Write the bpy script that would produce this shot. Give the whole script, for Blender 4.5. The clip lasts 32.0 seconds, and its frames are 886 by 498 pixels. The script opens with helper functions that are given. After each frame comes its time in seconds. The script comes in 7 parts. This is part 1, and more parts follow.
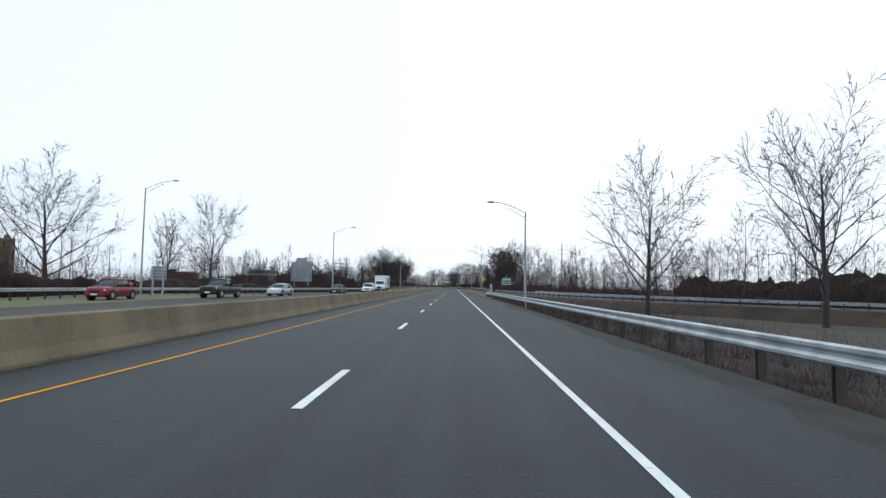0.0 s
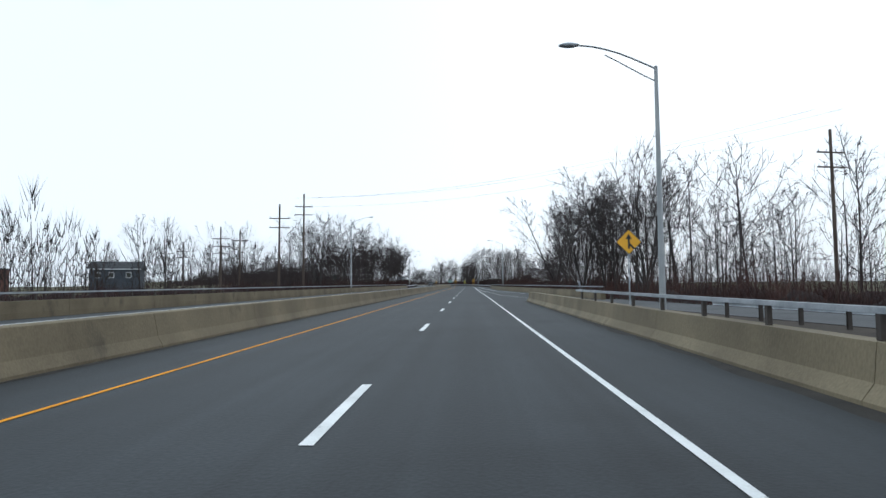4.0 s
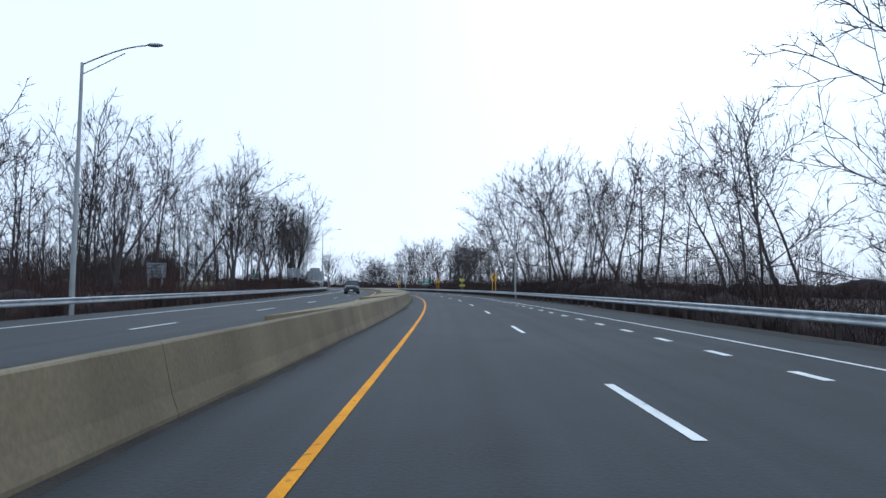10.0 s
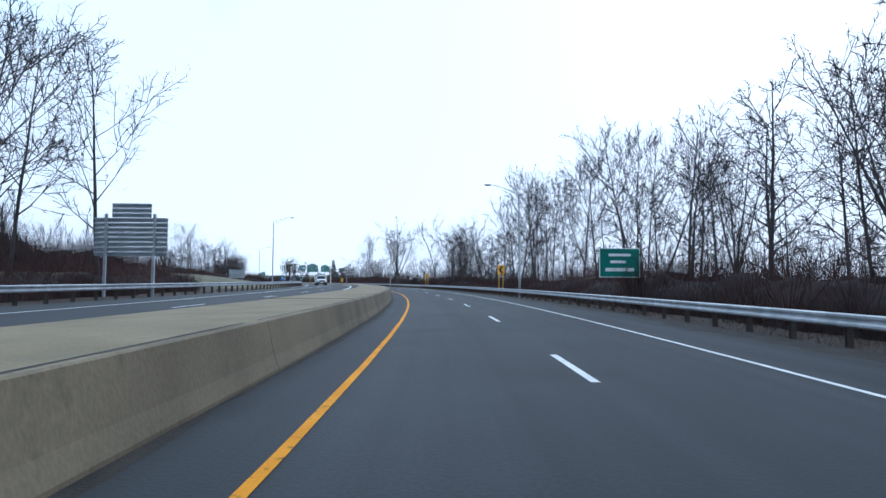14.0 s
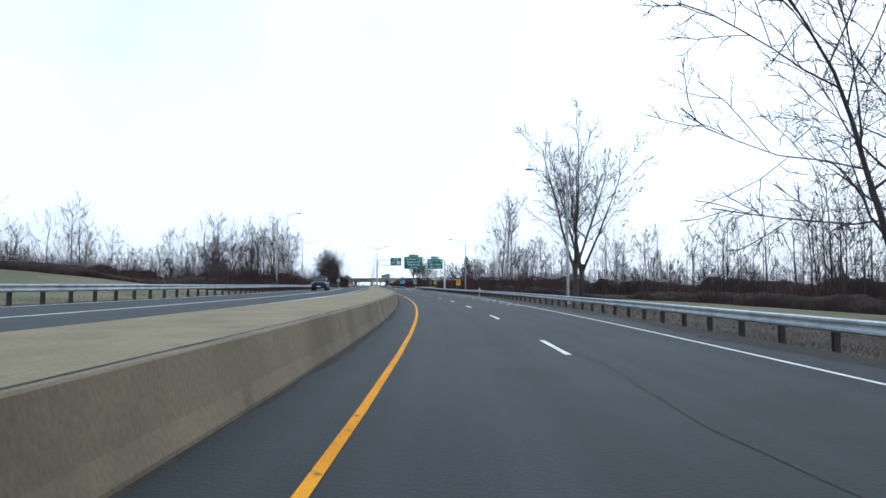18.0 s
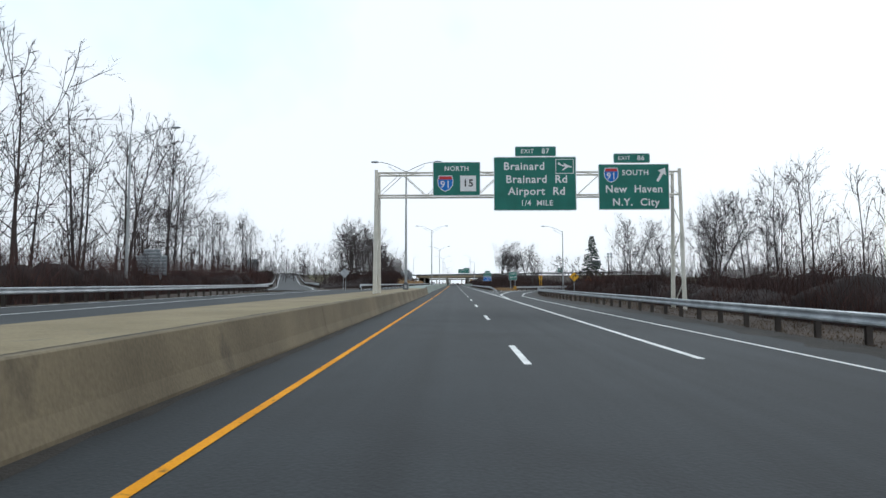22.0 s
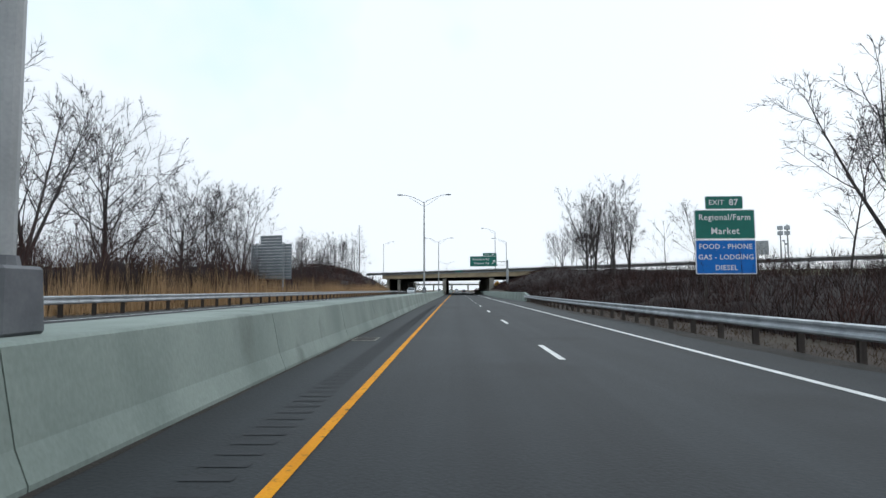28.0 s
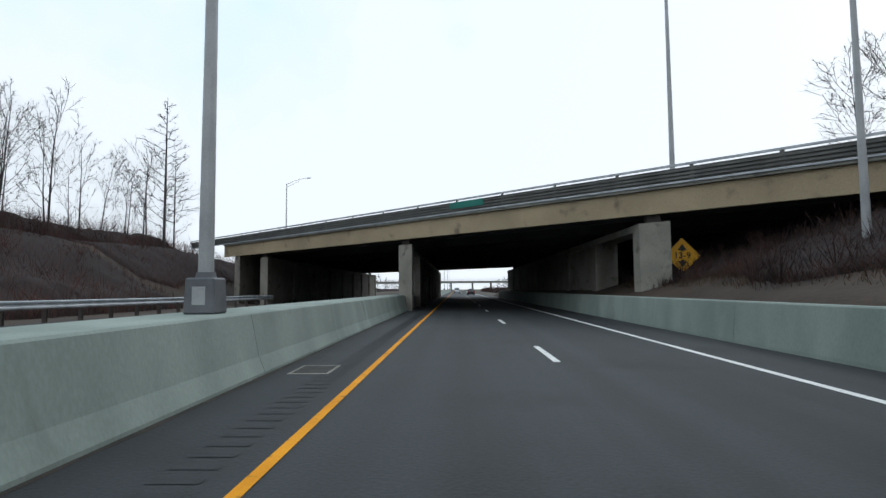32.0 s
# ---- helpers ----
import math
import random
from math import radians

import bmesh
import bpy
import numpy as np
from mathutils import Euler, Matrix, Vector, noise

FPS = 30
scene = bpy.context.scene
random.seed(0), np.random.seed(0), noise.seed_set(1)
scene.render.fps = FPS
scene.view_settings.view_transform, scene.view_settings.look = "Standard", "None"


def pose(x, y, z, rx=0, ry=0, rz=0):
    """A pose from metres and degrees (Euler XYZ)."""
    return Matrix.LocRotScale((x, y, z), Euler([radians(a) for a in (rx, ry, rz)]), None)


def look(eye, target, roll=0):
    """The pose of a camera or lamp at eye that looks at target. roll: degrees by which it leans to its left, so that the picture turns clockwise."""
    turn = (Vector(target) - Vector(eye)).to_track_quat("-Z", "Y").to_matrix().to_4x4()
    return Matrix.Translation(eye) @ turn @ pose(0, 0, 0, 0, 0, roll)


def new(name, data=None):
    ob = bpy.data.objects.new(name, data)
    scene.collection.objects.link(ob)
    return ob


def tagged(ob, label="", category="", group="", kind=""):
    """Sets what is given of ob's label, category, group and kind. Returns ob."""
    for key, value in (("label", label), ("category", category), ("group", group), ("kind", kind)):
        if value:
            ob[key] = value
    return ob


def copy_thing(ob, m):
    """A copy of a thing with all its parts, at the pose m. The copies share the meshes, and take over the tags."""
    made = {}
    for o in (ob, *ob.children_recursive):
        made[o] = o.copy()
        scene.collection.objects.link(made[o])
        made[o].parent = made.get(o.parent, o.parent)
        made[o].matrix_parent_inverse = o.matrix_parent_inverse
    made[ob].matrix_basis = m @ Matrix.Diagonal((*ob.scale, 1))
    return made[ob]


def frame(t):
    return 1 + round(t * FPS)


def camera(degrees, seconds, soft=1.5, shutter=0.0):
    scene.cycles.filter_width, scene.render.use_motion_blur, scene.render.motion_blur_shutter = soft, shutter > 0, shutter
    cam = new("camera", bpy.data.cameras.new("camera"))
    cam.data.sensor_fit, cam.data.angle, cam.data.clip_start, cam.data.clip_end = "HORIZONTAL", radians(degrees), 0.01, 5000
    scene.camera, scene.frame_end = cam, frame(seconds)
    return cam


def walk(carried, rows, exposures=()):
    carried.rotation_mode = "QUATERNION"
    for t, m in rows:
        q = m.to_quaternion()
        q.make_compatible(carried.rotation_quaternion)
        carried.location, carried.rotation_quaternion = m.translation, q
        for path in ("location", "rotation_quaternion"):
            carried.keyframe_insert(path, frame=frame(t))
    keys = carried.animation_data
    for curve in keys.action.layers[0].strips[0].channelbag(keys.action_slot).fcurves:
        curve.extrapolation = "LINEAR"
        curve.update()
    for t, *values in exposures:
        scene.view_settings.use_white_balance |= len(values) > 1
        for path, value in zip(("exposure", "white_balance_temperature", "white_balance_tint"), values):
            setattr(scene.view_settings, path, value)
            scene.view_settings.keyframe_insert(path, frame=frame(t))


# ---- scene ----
# --- camera and its walk ---
cam = camera(76.5, 32.0)
PATH = [
    (0.0, 0.0, 0.0, 1.142, 3.786, -0.887),
    (0.5, 0.052, 15.387, 1.074, 3.86, -0.779),
    (1.0, 0.106, 30.719, 1.128, 3.828, -0.341),
    (1.5, 0.156, 46.217, 1.109, 3.513, 0.161),
    (2.0, 0.206, 61.663, 1.121, 3.43, 0.627),
    (2.5, 0.233, 77.179, 1.285, 3.481, 0.34),
    (3.0, 0.174, 92.645, 1.756, 3.43, 0.228),
    (3.5, -0.017, 108.064, 2.27, 3.437, 0.246),
    (4.0, -0.329, 123.434, 2.66, 3.503, 0.401),
    (4.5, -0.719, 138.759, 2.864, 3.644, 0.781),
    (5.0, -1.144, 154.045, 2.925, 3.823, 0.876),
    (5.5, -1.575, 169.625, 2.848, 3.661, 0.425),
    (6.0, -2.026, 185.169, 3.079, 3.451, -0.079),
    (6.5, -2.557, 200.584, 3.475, 3.495, -0.224),
    (7.0, -3.111, 215.96, 3.252, 3.571, -0.082),
    (7.5, -3.55, 230.852, 2.736, 3.12, -0.26),
    (8.0, -3.857, 245.712, 2.231, 3.204, -0.413),
    (8.5, -4.051, 260.879, 1.84, 3.759, 0.052),
    (9.0, -4.137, 276.018, 1.418, 3.744, -0.204),
    (9.5, -4.131, 291.017, 1.14, 3.1, -0.087),
    (10.0, -4.082, 305.991, 1.09, 3.79, -0.071),
    (10.5, -4.135, 321.238, 1.91, 3.275, -0.26),
    (11.0, -4.453, 336.457, 3.091, 3.734, -0.228),
    (11.5, -5.082, 351.245, 4.38, 3.339, 0.011),
    (12.0, -6.071, 365.993, 5.896, 3.636, 0.174),
    (12.5, -7.476, 380.888, 7.492, 3.508, -0.249),
    (13.0, -9.323, 395.72, 9.306, 3.55, -0.195),
    (13.5, -11.604, 410.285, 11.098, 3.37, -0.218),
    (14.0, -14.305, 424.766, 12.64, 3.315, -0.086),
    (14.5, -17.405, 439.159, 14.27, 3.289, -0.003),
    (15.0, -20.941, 453.445, 16.147, 3.285, 0.079),
    (15.5, -24.973, 467.593, 18.27, 3.302, 0.206),
    (16.0, -29.535, 481.576, 20.468, 3.509, 0.161),
    (16.5, -34.716, 495.538, 22.856, 3.293, 0.243),
    (17.0, -40.41, 509.299, 24.71, 3.52, 0.314),
    (17.5, -46.549, 522.962, 26.279, 3.658, 0.053),
    (18.0, -53.05, 536.461, 27.757, 3.684, -0.211),
    (18.5, -59.896, 549.739, 29.394, 3.828, -0.301),
    (19.0, -67.117, 562.822, 31.004, 4.029, -0.81),
    (19.5, -74.629, 575.531, 32.778, 3.932, -0.645),
    (20.0, -82.485, 588.04, 34.081, 3.771, -0.396),
    (20.5, -90.894, 600.871, 35.003, 3.607, -0.269),
    (21.0, -99.442, 613.617, 35.297, 3.752, -0.22),
    (21.5, -107.655, 625.672, 35.842, 3.546, -0.087),
    (22.0, -115.987, 637.656, 36.38, 3.472, 0.017),
    (22.5, -124.635, 649.916, 36.62, 3.581, -0.072),
    (23.0, -133.33, 662.162, 36.733, 3.49, -0.264),
    (23.5, -141.95, 674.311, 36.589, 3.445, 0.191),
    (24.0, -150.563, 686.488, 36.556, 3.56, 0.27),
    (24.5, -159.398, 698.836, 37.22, 3.689, 0.461),
    (25.0, -168.302, 711.162, 37.07, 3.925, 0.539),
    (25.5, -177.138, 723.415, 37.124, 4.444, 0.354),
    (26.0, -185.983, 735.694, 37.017, 4.039, 0.172),
    (26.5, -194.82, 748.012, 36.897, 3.845, 0.088),
    (27.0, -203.652, 760.368, 36.824, 3.811, 0.053),
    (27.5, -212.489, 772.759, 36.769, 3.931, 0.048),
    (28.0, -221.32, 785.191, 36.611, 4.138, 0.21),
    (28.5, -230.031, 797.55, 36.345, 3.762, 0.345),
    (29.0, -238.731, 809.961, 36.325, 3.602, -0.255),
    (29.5, -247.624, 822.64, 36.372, 3.718, -0.244),
    (30.0, -256.555, 835.34, 36.464, 3.728, -0.439),
    (30.5, -265.459, 847.943, 36.624, 3.753, -0.3),
    (31.0, -274.408, 860.557, 36.685, 3.811, -0.313),
    (31.5, -283.167, 872.878, 36.735, 3.896, 0.213),
    (32.0, -291.948, 885.231, 36.682, 4.077, 0.454),
]
walk(cam, [(t, pose(x, y, 1.45, 90 + p, r, w)) for t, x, y, w, p, r in PATH], [(0, -0.3, 5600, 5), (3, -0.3, 5550, 5), (9, -0.3, 5300, 6), (11.5, -0.22, 4850, 7), (13.5, -0.2, 4850, 7), (17, -0.12, 5100, 7), (20, -0.3, 5650, 6), (24, -0.3, 5800, 6), (32, -0.36, 5800, 6)])

# --- sky and light: a bright overcast winter day ---
world = bpy.data.worlds.new("overcast")
scene.world = world
world.use_nodes = True
wn, wl = world.node_tree.nodes, world.node_tree.links
wn.clear()
w_out = wn.new("ShaderNodeOutputWorld")
w_bg = wn.new("ShaderNodeBackground")
w_sky = wn.new("ShaderNodeTexSky")
w_sky.sky_type = "NISHITA"
w_sky.sun_disc = False
w_sky.sun_elevation, w_sky.sun_rotation = radians(32), radians(20)
w_sky.air_density, w_sky.dust_density = 1.0, 3.0
w_scale = wn.new("ShaderNodeMixRGB")
w_scale.blend_type, w_scale.inputs[0].default_value = "MULTIPLY", 1.0
w_scale.inputs[2].default_value = (1.0, 1.0, 1.0, 1)
w_tc = wn.new("ShaderNodeTexCoord")
w_noise = wn.new("ShaderNodeTexNoise")
w_noise.inputs["Scale"].default_value, w_noise.inputs["Detail"].default_value = 1.3, 5.0
w_ramp = wn.new("ShaderNodeValToRGB")
w_ramp.color_ramp.elements[0].position, w_ramp.color_ramp.elements[0].color = 0.3, (9.9, 12.9, 13.8, 1)
w_ramp.color_ramp.elements[1].position, w_ramp.color_ramp.elements[1].color = 0.46, (13.9, 13.7, 13.5, 1)
w_mix = wn.new("ShaderNodeMixRGB")
w_mix.inputs[0].default_value = 0.9
w_bg.inputs["Strength"].default_value = 0.1
wl.new(w_tc.outputs["Generated"], w_noise.inputs["Vector"])
wl.new(w_noise.outputs["Fac"], w_ramp.inputs["Fac"])
wl.new(w_sky.outputs["Color"], w_scale.inputs[1])
wl.new(w_scale.outputs[0], w_mix.inputs[1])
wl.new(w_ramp.outputs["Color"], w_mix.inputs[2])
wl.new(w_mix.outputs[0], w_bg.inputs["Color"])
wl.new(w_bg.outputs[0], w_out.inputs["Surface"])
sun = new("sun", bpy.data.lights.new("sun", "SUN"))
sun.data.energy, sun.data.angle, sun.data.color = 0.5, radians(25), (1.0, 0.96, 0.9)
sun.matrix_world = look((0, 0, 60), (15, -45, 20))
scene.view_settings.exposure = 0.0

# --- the road's plan: s metres along the yellow line, d metres to its right ---
HEADING = [0.0, 0.0, 0.0, 0.0, 0.0, 0.0, 0.0, 0.0, 0.0, 0.0, -0.12, -0.06, 1.18, 3.95, 7.44, 11.08, 14.77, 18.48, 22.12, 25.84, 30.07, 33.51, 34.97, 35.08, 35.0, 35.18, 35.31, 35.34, 35.34, 35.35, 35.36, 35.34, 35.31, 35.3, 35.3]
KNOT = 30.0
S_MIN, S_STEP = -300.0, 0.5
_ss = np.arange(S_MIN, 1700.0, S_STEP)
_aa = np.radians(np.interp(_ss, np.arange(len(HEADING)) * KNOT - 30.0, HEADING))
_px = np.concatenate([[0], np.cumsum(-np.sin(_aa[:-1]) * S_STEP)])
_py = np.concatenate([[0], np.cumsum(np.cos(_aa[:-1]) * S_STEP)])
_px += -5.36 - np.interp(0, _ss, _px)
_py -= np.interp(0, _ss, _py)


def R(s, d, z=0.0):
    a = np.interp(s, _ss, _aa)
    return Vector((np.interp(s, _ss, _px) + d * math.cos(a), np.interp(s, _ss, _py) + d * math.sin(a), z))


def turn(s):
    """The road's heading at s, in degrees, to the left from +y."""
    return math.degrees(np.interp(s, _ss, _aa))


def stand(s, d, z=0.0, rz=0.0):
    """A pose on the road's plan: x to the right, y ahead."""
    p = R(s, d, z)
    return pose(p.x, p.y, p.z, 0, 0, turn(s) + rz)


def along(table):
    """A function of s from rows (s, value)."""
    a, b = [r[0] for r in table], [r[1] for r in table]
    return lambda s: float(np.interp(s, a, b))


# --- materials ---
def material(name, base, base2, rough=0.8, metal=0.0, scale=3.0, fine=60.0, bump=0.15, fine_amount=0.25, stain=None, stretch=(1, 1, 1), island=0.0, coords="Object", spec=0.5):
    m = bpy.data.materials.new(name)
    m.use_nodes = True
    n, l = m.node_tree.nodes, m.node_tree.links
    b = n["Principled BSDF"]
    b.inputs["Roughness"].default_value, b.inputs["Metallic"].default_value = rough, metal
    b.inputs["Specular IOR Level"].default_value = spec
    tc = n.new("ShaderNodeTexCoord")
    mp = n.new("ShaderNodeMapping")
    mp.inputs["Scale"].default_value = stretch
    l.new(tc.outputs[coords], mp.inputs["Vector"])
    big = n.new("ShaderNodeTexNoise")
    big.inputs["Scale"].default_value, big.inputs["Detail"].default_value = scale, 6.0
    small = n.new("ShaderNodeTexNoise")
    small.inputs["Scale"].default_value, small.inputs["Detail"].default_value = fine, 3.0
    l.new(mp.outputs[0], big.inputs["Vector"])
    l.new(mp.outputs[0], small.inputs["Vector"])
    ramp = n.new("ShaderNodeValToRGB")
    ramp.color_ramp.elements[0].position, ramp.color_ramp.elements[1].position = 0.35, 0.65
    ramp.color_ramp.elements[0].color, ramp.color_ramp.elements[1].color = (*base, 1), (*base2, 1)
    l.new(big.outputs["Fac"], ramp.inputs["Fac"])
    last = ramp.outputs["Color"]
    if stain:
        st = n.new("ShaderNodeTexNoise")
        st.inputs["Scale"].default_value, st.inputs["Detail"].default_value = stain[1], 8.0
        l.new(mp.outputs[0], st.inputs["Vector"])
        sr = n.new("ShaderNodeValToRGB")
        sr.color_ramp.elements[0].position, sr.color_ramp.elements[1].position = stain[2], stain[2] + 0.12
        sr.color_ramp.elements[0].color, sr.color_ramp.elements[1].color = (0, 0, 0, 1), (1, 1, 1, 1)
        l.new(st.outputs["Fac"], sr.inputs["Fac"])
        sm = n.new("ShaderNodeMixRGB")
        sm.inputs[2].default_value = (*stain[0], 1)
        l.new(sr.outputs["Color"], sm.inputs[0])
        l.new(last, sm.inputs[1])
        last = sm.outputs[0]
    over = n.new("ShaderNodeMixRGB")
    over.blend_type, over.inputs[0].default_value = "OVERLAY", fine_amount
    l.new(last, over.inputs[1])
    l.new(small.outputs["Fac"], over.inputs[2])
    last = over.outputs[0]
    if island:
        info = n.new("ShaderNodeObjectInfo")
        geo = n.new("ShaderNodeNewGeometry")
        add = n.new("ShaderNodeMath")
        add.operation = "ADD"
        l.new(info.outputs["Random"], add.inputs[0])
        l.new(geo.outputs["Random Per Island"], add.inputs[1])
        rng = n.new("ShaderNodeMapRange")
        rng.inputs["From Max"].default_value = 2.0
        rng.inputs["To Min"].default_value, rng.inputs["To Max"].default_value = 1 - island, 1 + island
        l.new(add.outputs[0], rng.inputs["Value"])
        mul = n.new("ShaderNodeMixRGB")
        mul.blend_type, mul.inputs[0].default_value = "MULTIPLY", 1.0
        l.new(last, mul.inputs[1])
        l.new(rng.outputs[0], mul.inputs[2])
        last = mul.outputs[0]
    l.new(last, b.inputs["Base Color"])
    if bump:
        bp = n.new("ShaderNodeBump")
        bp.inputs["Strength"].default_value, bp.inputs["Distance"].default_value = bump, 0.02
        l.new(small.outputs["Fac"], bp.inputs["Height"])
        l.new(bp.outputs[0], b.inputs["Normal"])
    return m


def asphalt_material():
    """Dark asphalt, worn in long streaks along the lanes; the plan's s and d are its coordinates."""
    m = material("asphalt", (0.0155, 0.0185, 0.0208), (0.0215, 0.0248, 0.0275), 0.82, 0, 0.12, 22, 0.35, 0.5, ((0.0135, 0.0156, 0.0175), 0.3, 0.56), (1, 1, 1))
    n, l = m.node_tree.nodes, m.node_tree.links
    b = n["Principled BSDF"]
    last = b.inputs["Base Color"].links[0].from_socket
    uv = n.new("ShaderNodeUVMap")
    uv.uv_map = "plan"
    for scale, size, lo, hi in (((0.012, 1.5, 1), 1.0, 0.72, 1.3), ((0.11, 0.5, 1), 1.0, 0.84, 1.16), ((0.9, 1.1, 1), 1.0, 0.93, 1.07)):
        mp = n.new("ShaderNodeMapping")
        mp.inputs["Scale"].default_value = scale
        no = n.new("ShaderNodeTexNoise")
        no.inputs["Scale"].default_value, no.inputs["Detail"].default_value = size, 4.0
        rg = n.new("ShaderNodeMapRange")
        rg.inputs["From Min"].default_value, rg.inputs["From Max"].default_value = 0.3, 0.7
        rg.inputs["To Min"].default_value, rg.inputs["To Max"].default_value = lo, hi
        mul = n.new("ShaderNodeMixRGB")
        mul.blend_type, mul.inputs[0].default_value = "MULTIPLY", 1.0
        l.new(uv.outputs[0], mp.inputs["Vector"])
        l.new(mp.outputs[0], no.inputs["Vector"])
        l.new(no.outputs["Fac"], rg.inputs["Value"])
        l.new(last, mul.inputs[1])
        l.new(rg.outputs[0], mul.inputs[2])
        last = mul.outputs[0]
    l.new(last, b.inputs["Base Color"])
    return m


ASPHALT = asphalt_material()
ASPHALT_OLD = material("worn_asphalt", (0.05, 0.052, 0.055), (0.07, 0.07, 0.07), 0.85, 0, 0.2, 30, 0.25, 0.3, ((0.035, 0.036, 0.038), 0.5, 0.58))
WHITE_PAINT = material("white_road_paint", (0.62, 0.62, 0.6), (0.78, 0.78, 0.76), 0.7, 0, 1.5, 40, 0.1, 0.35, ((0.3, 0.3, 0.3), 9, 0.63))
YELLOW_PAINT = material("yellow_road_paint", (0.62, 0.25, 0.006), (0.76, 0.33, 0.012), 0.8, 0, 1.0, 40, 0.1, 0.3, ((0.16, 0.1, 0.03), 7, 0.6), spec=0.15)
OLD_CONCRETE = material("weathered_concrete", (0.125, 0.1, 0.062), (0.2, 0.162, 0.1), 0.9, 0, 0.55, 25, 0.35, 0.3, ((0.1, 0.082, 0.054), 1.1, 0.62), (1, 1, 0.55), 0.16)
NEW_CONCRETE = material("pale_concrete", (0.185, 0.222, 0.198), (0.262, 0.305, 0.272), 0.85, 0, 0.6, 25, 0.2, 0.18, ((0.155, 0.18, 0.16), 0.9, 0.62), (1, 1, 0.5), 0.1)
BARRIER_TOP = material("tan_slab_concrete", (0.185, 0.147, 0.08), (0.245, 0.198, 0.112), 0.9, 0, 0.7, 20, 0.25, 0.35, ((0.16, 0.14, 0.09), 1.8, 0.62), (1, 1, 1), 0.05)
JOINT = material("dark_joint", (0.03, 0.028, 0.025), (0.05, 0.045, 0.04), 0.95)
JOINT_SOFT = material("milled_asphalt", (0.026, 0.028, 0.031), (0.033, 0.035, 0.038), 0.95)
GALV = material("galvanised_steel", (0.3, 0.32, 0.34), (0.46, 0.48, 0.5), 0.5, 0.55, 2.0, 30, 0.06, 0.25, ((0.22, 0.2, 0.18), 3, 0.66))
STEEL_POST = material("rusty_steel_post", (0.05, 0.042, 0.037), (0.085, 0.07, 0.06), 0.8, 0.2, 1.5, 20, 0.1, 0.3)
LAMP_BASE = material("dark_cast_base", (0.1, 0.105, 0.115), (0.15, 0.155, 0.165), 0.6, 0.3, 2.0, 30, 0.05, 0.15)
CREAM = material("cream_painted_steel", (0.55, 0.53, 0.46), (0.68, 0.65, 0.57), 0.55, 0, 1.0, 30, 0.05, 0.2, ((0.4, 0.33, 0.22), 1.5, 0.66))
POLE = material("pale_grey_pole", (0.3, 0.31, 0.31), (0.4, 0.41, 0.41), 0.55, 0.35, 1.0, 30, 0.05, 0.15)
WOODPOLE = material("dark_timber", (0.07, 0.05, 0.04), (0.12, 0.09, 0.07), 0.9, 0, 2.0, 40, 0.3, 0.3, None, (1, 1, 0.1))
GREEN_SIGN = material("green_sign_sheet", (0.005, 0.135, 0.1), (0.009, 0.172, 0.13), 0.5, 0, 1, 20, 0, 0.1)
WHITE_SIGN = material("white_sign_sheet", (0.72, 0.74, 0.74), (0.8, 0.8, 0.8), 0.5, 0, 1, 20, 0, 0.1)
YELLOW_SIGN = material("amber_sign_sheet", (0.75, 0.38, 0.01), (0.85, 0.45, 0.02), 0.5, 0, 1, 20, 0, 0.1)
LEMON_SIGN = material("lemon_sign_sheet", (0.65, 0.6, 0.05), (0.74, 0.68, 0.08), 0.5, 0, 1, 20, 0, 0.1)
ORANGE_SIGN = material("orange_sign_sheet", (0.85, 0.2, 0.02), (0.95, 0.25, 0.03), 0.5, 0, 1, 20, 0, 0.1)
BLUE_SIGN = material("blue_sign_sheet", (0.0, 0.13, 0.5), (0.0, 0.16, 0.58), 0.5, 0, 1, 20, 0, 0.1)
BLACK = material("black_sheet", (0.015, 0.015, 0.015), (0.025, 0.025, 0.025), 0.5, 0, 1, 20, 0, 0.1)
RED = material("red_sheet", (0.5, 0.02, 0.02), (0.55, 0.03, 0.03), 0.5, 0, 1, 20, 0, 0.1)
SIGN_BACK = material("aluminium_sign_back", (0.2, 0.23, 0.25), (0.28, 0.31, 0.33), 0.55, 0.4, 1, 20, 0.05, 0.2)
EARTH = material("winter_earth", (0.03, 0.02, 0.0135), (0.058, 0.04, 0.027), 0.95, 0, 0.3, 6, 0.6, 0.5, ((0.046, 0.036, 0.021), 0.08, 0.6))
GRASS = material("winter_grass", (0.08, 0.085, 0.035), (0.15, 0.13, 0.07), 0.95, 0, 0.15, 12, 0.6, 0.5, ((0.17, 0.13, 0.07), 0.6, 0.58))
BARK = material("grey_bark", (0.036, 0.031, 0.03), (0.075, 0.064, 0.059), 0.95, 0, 0.6, 9, 0.4, 0.4, None, (1, 1, 0.25), 0.25)
TWIG = material("red_brown_twigs", (0.018, 0.0085, 0.0075), (0.068, 0.031, 0.024), 0.95, 0, 0.35, 5, 0, 0.3, None, (1, 1, 1), 0.8)
REED = material("dry_reeds", (0.3, 0.19, 0.09), (0.42, 0.28, 0.15), 0.95, 0, 0.5, 8, 0, 0.3, None, (1, 1, 1), 0.35)
DEAD_GRASS = material("dead_grass", (0.04, 0.026, 0.015), (0.1, 0.064, 0.034), 0.95, 0, 0.6, 8, 0, 0.3, None, (1, 1, 1), 0.45)
NEEDLES = material("dark_pine_needles", (0.012, 0.028, 0.016), (0.025, 0.05, 0.03), 0.9, 0, 2, 20, 0, 0.3, None, (1, 1, 1), 0.3)


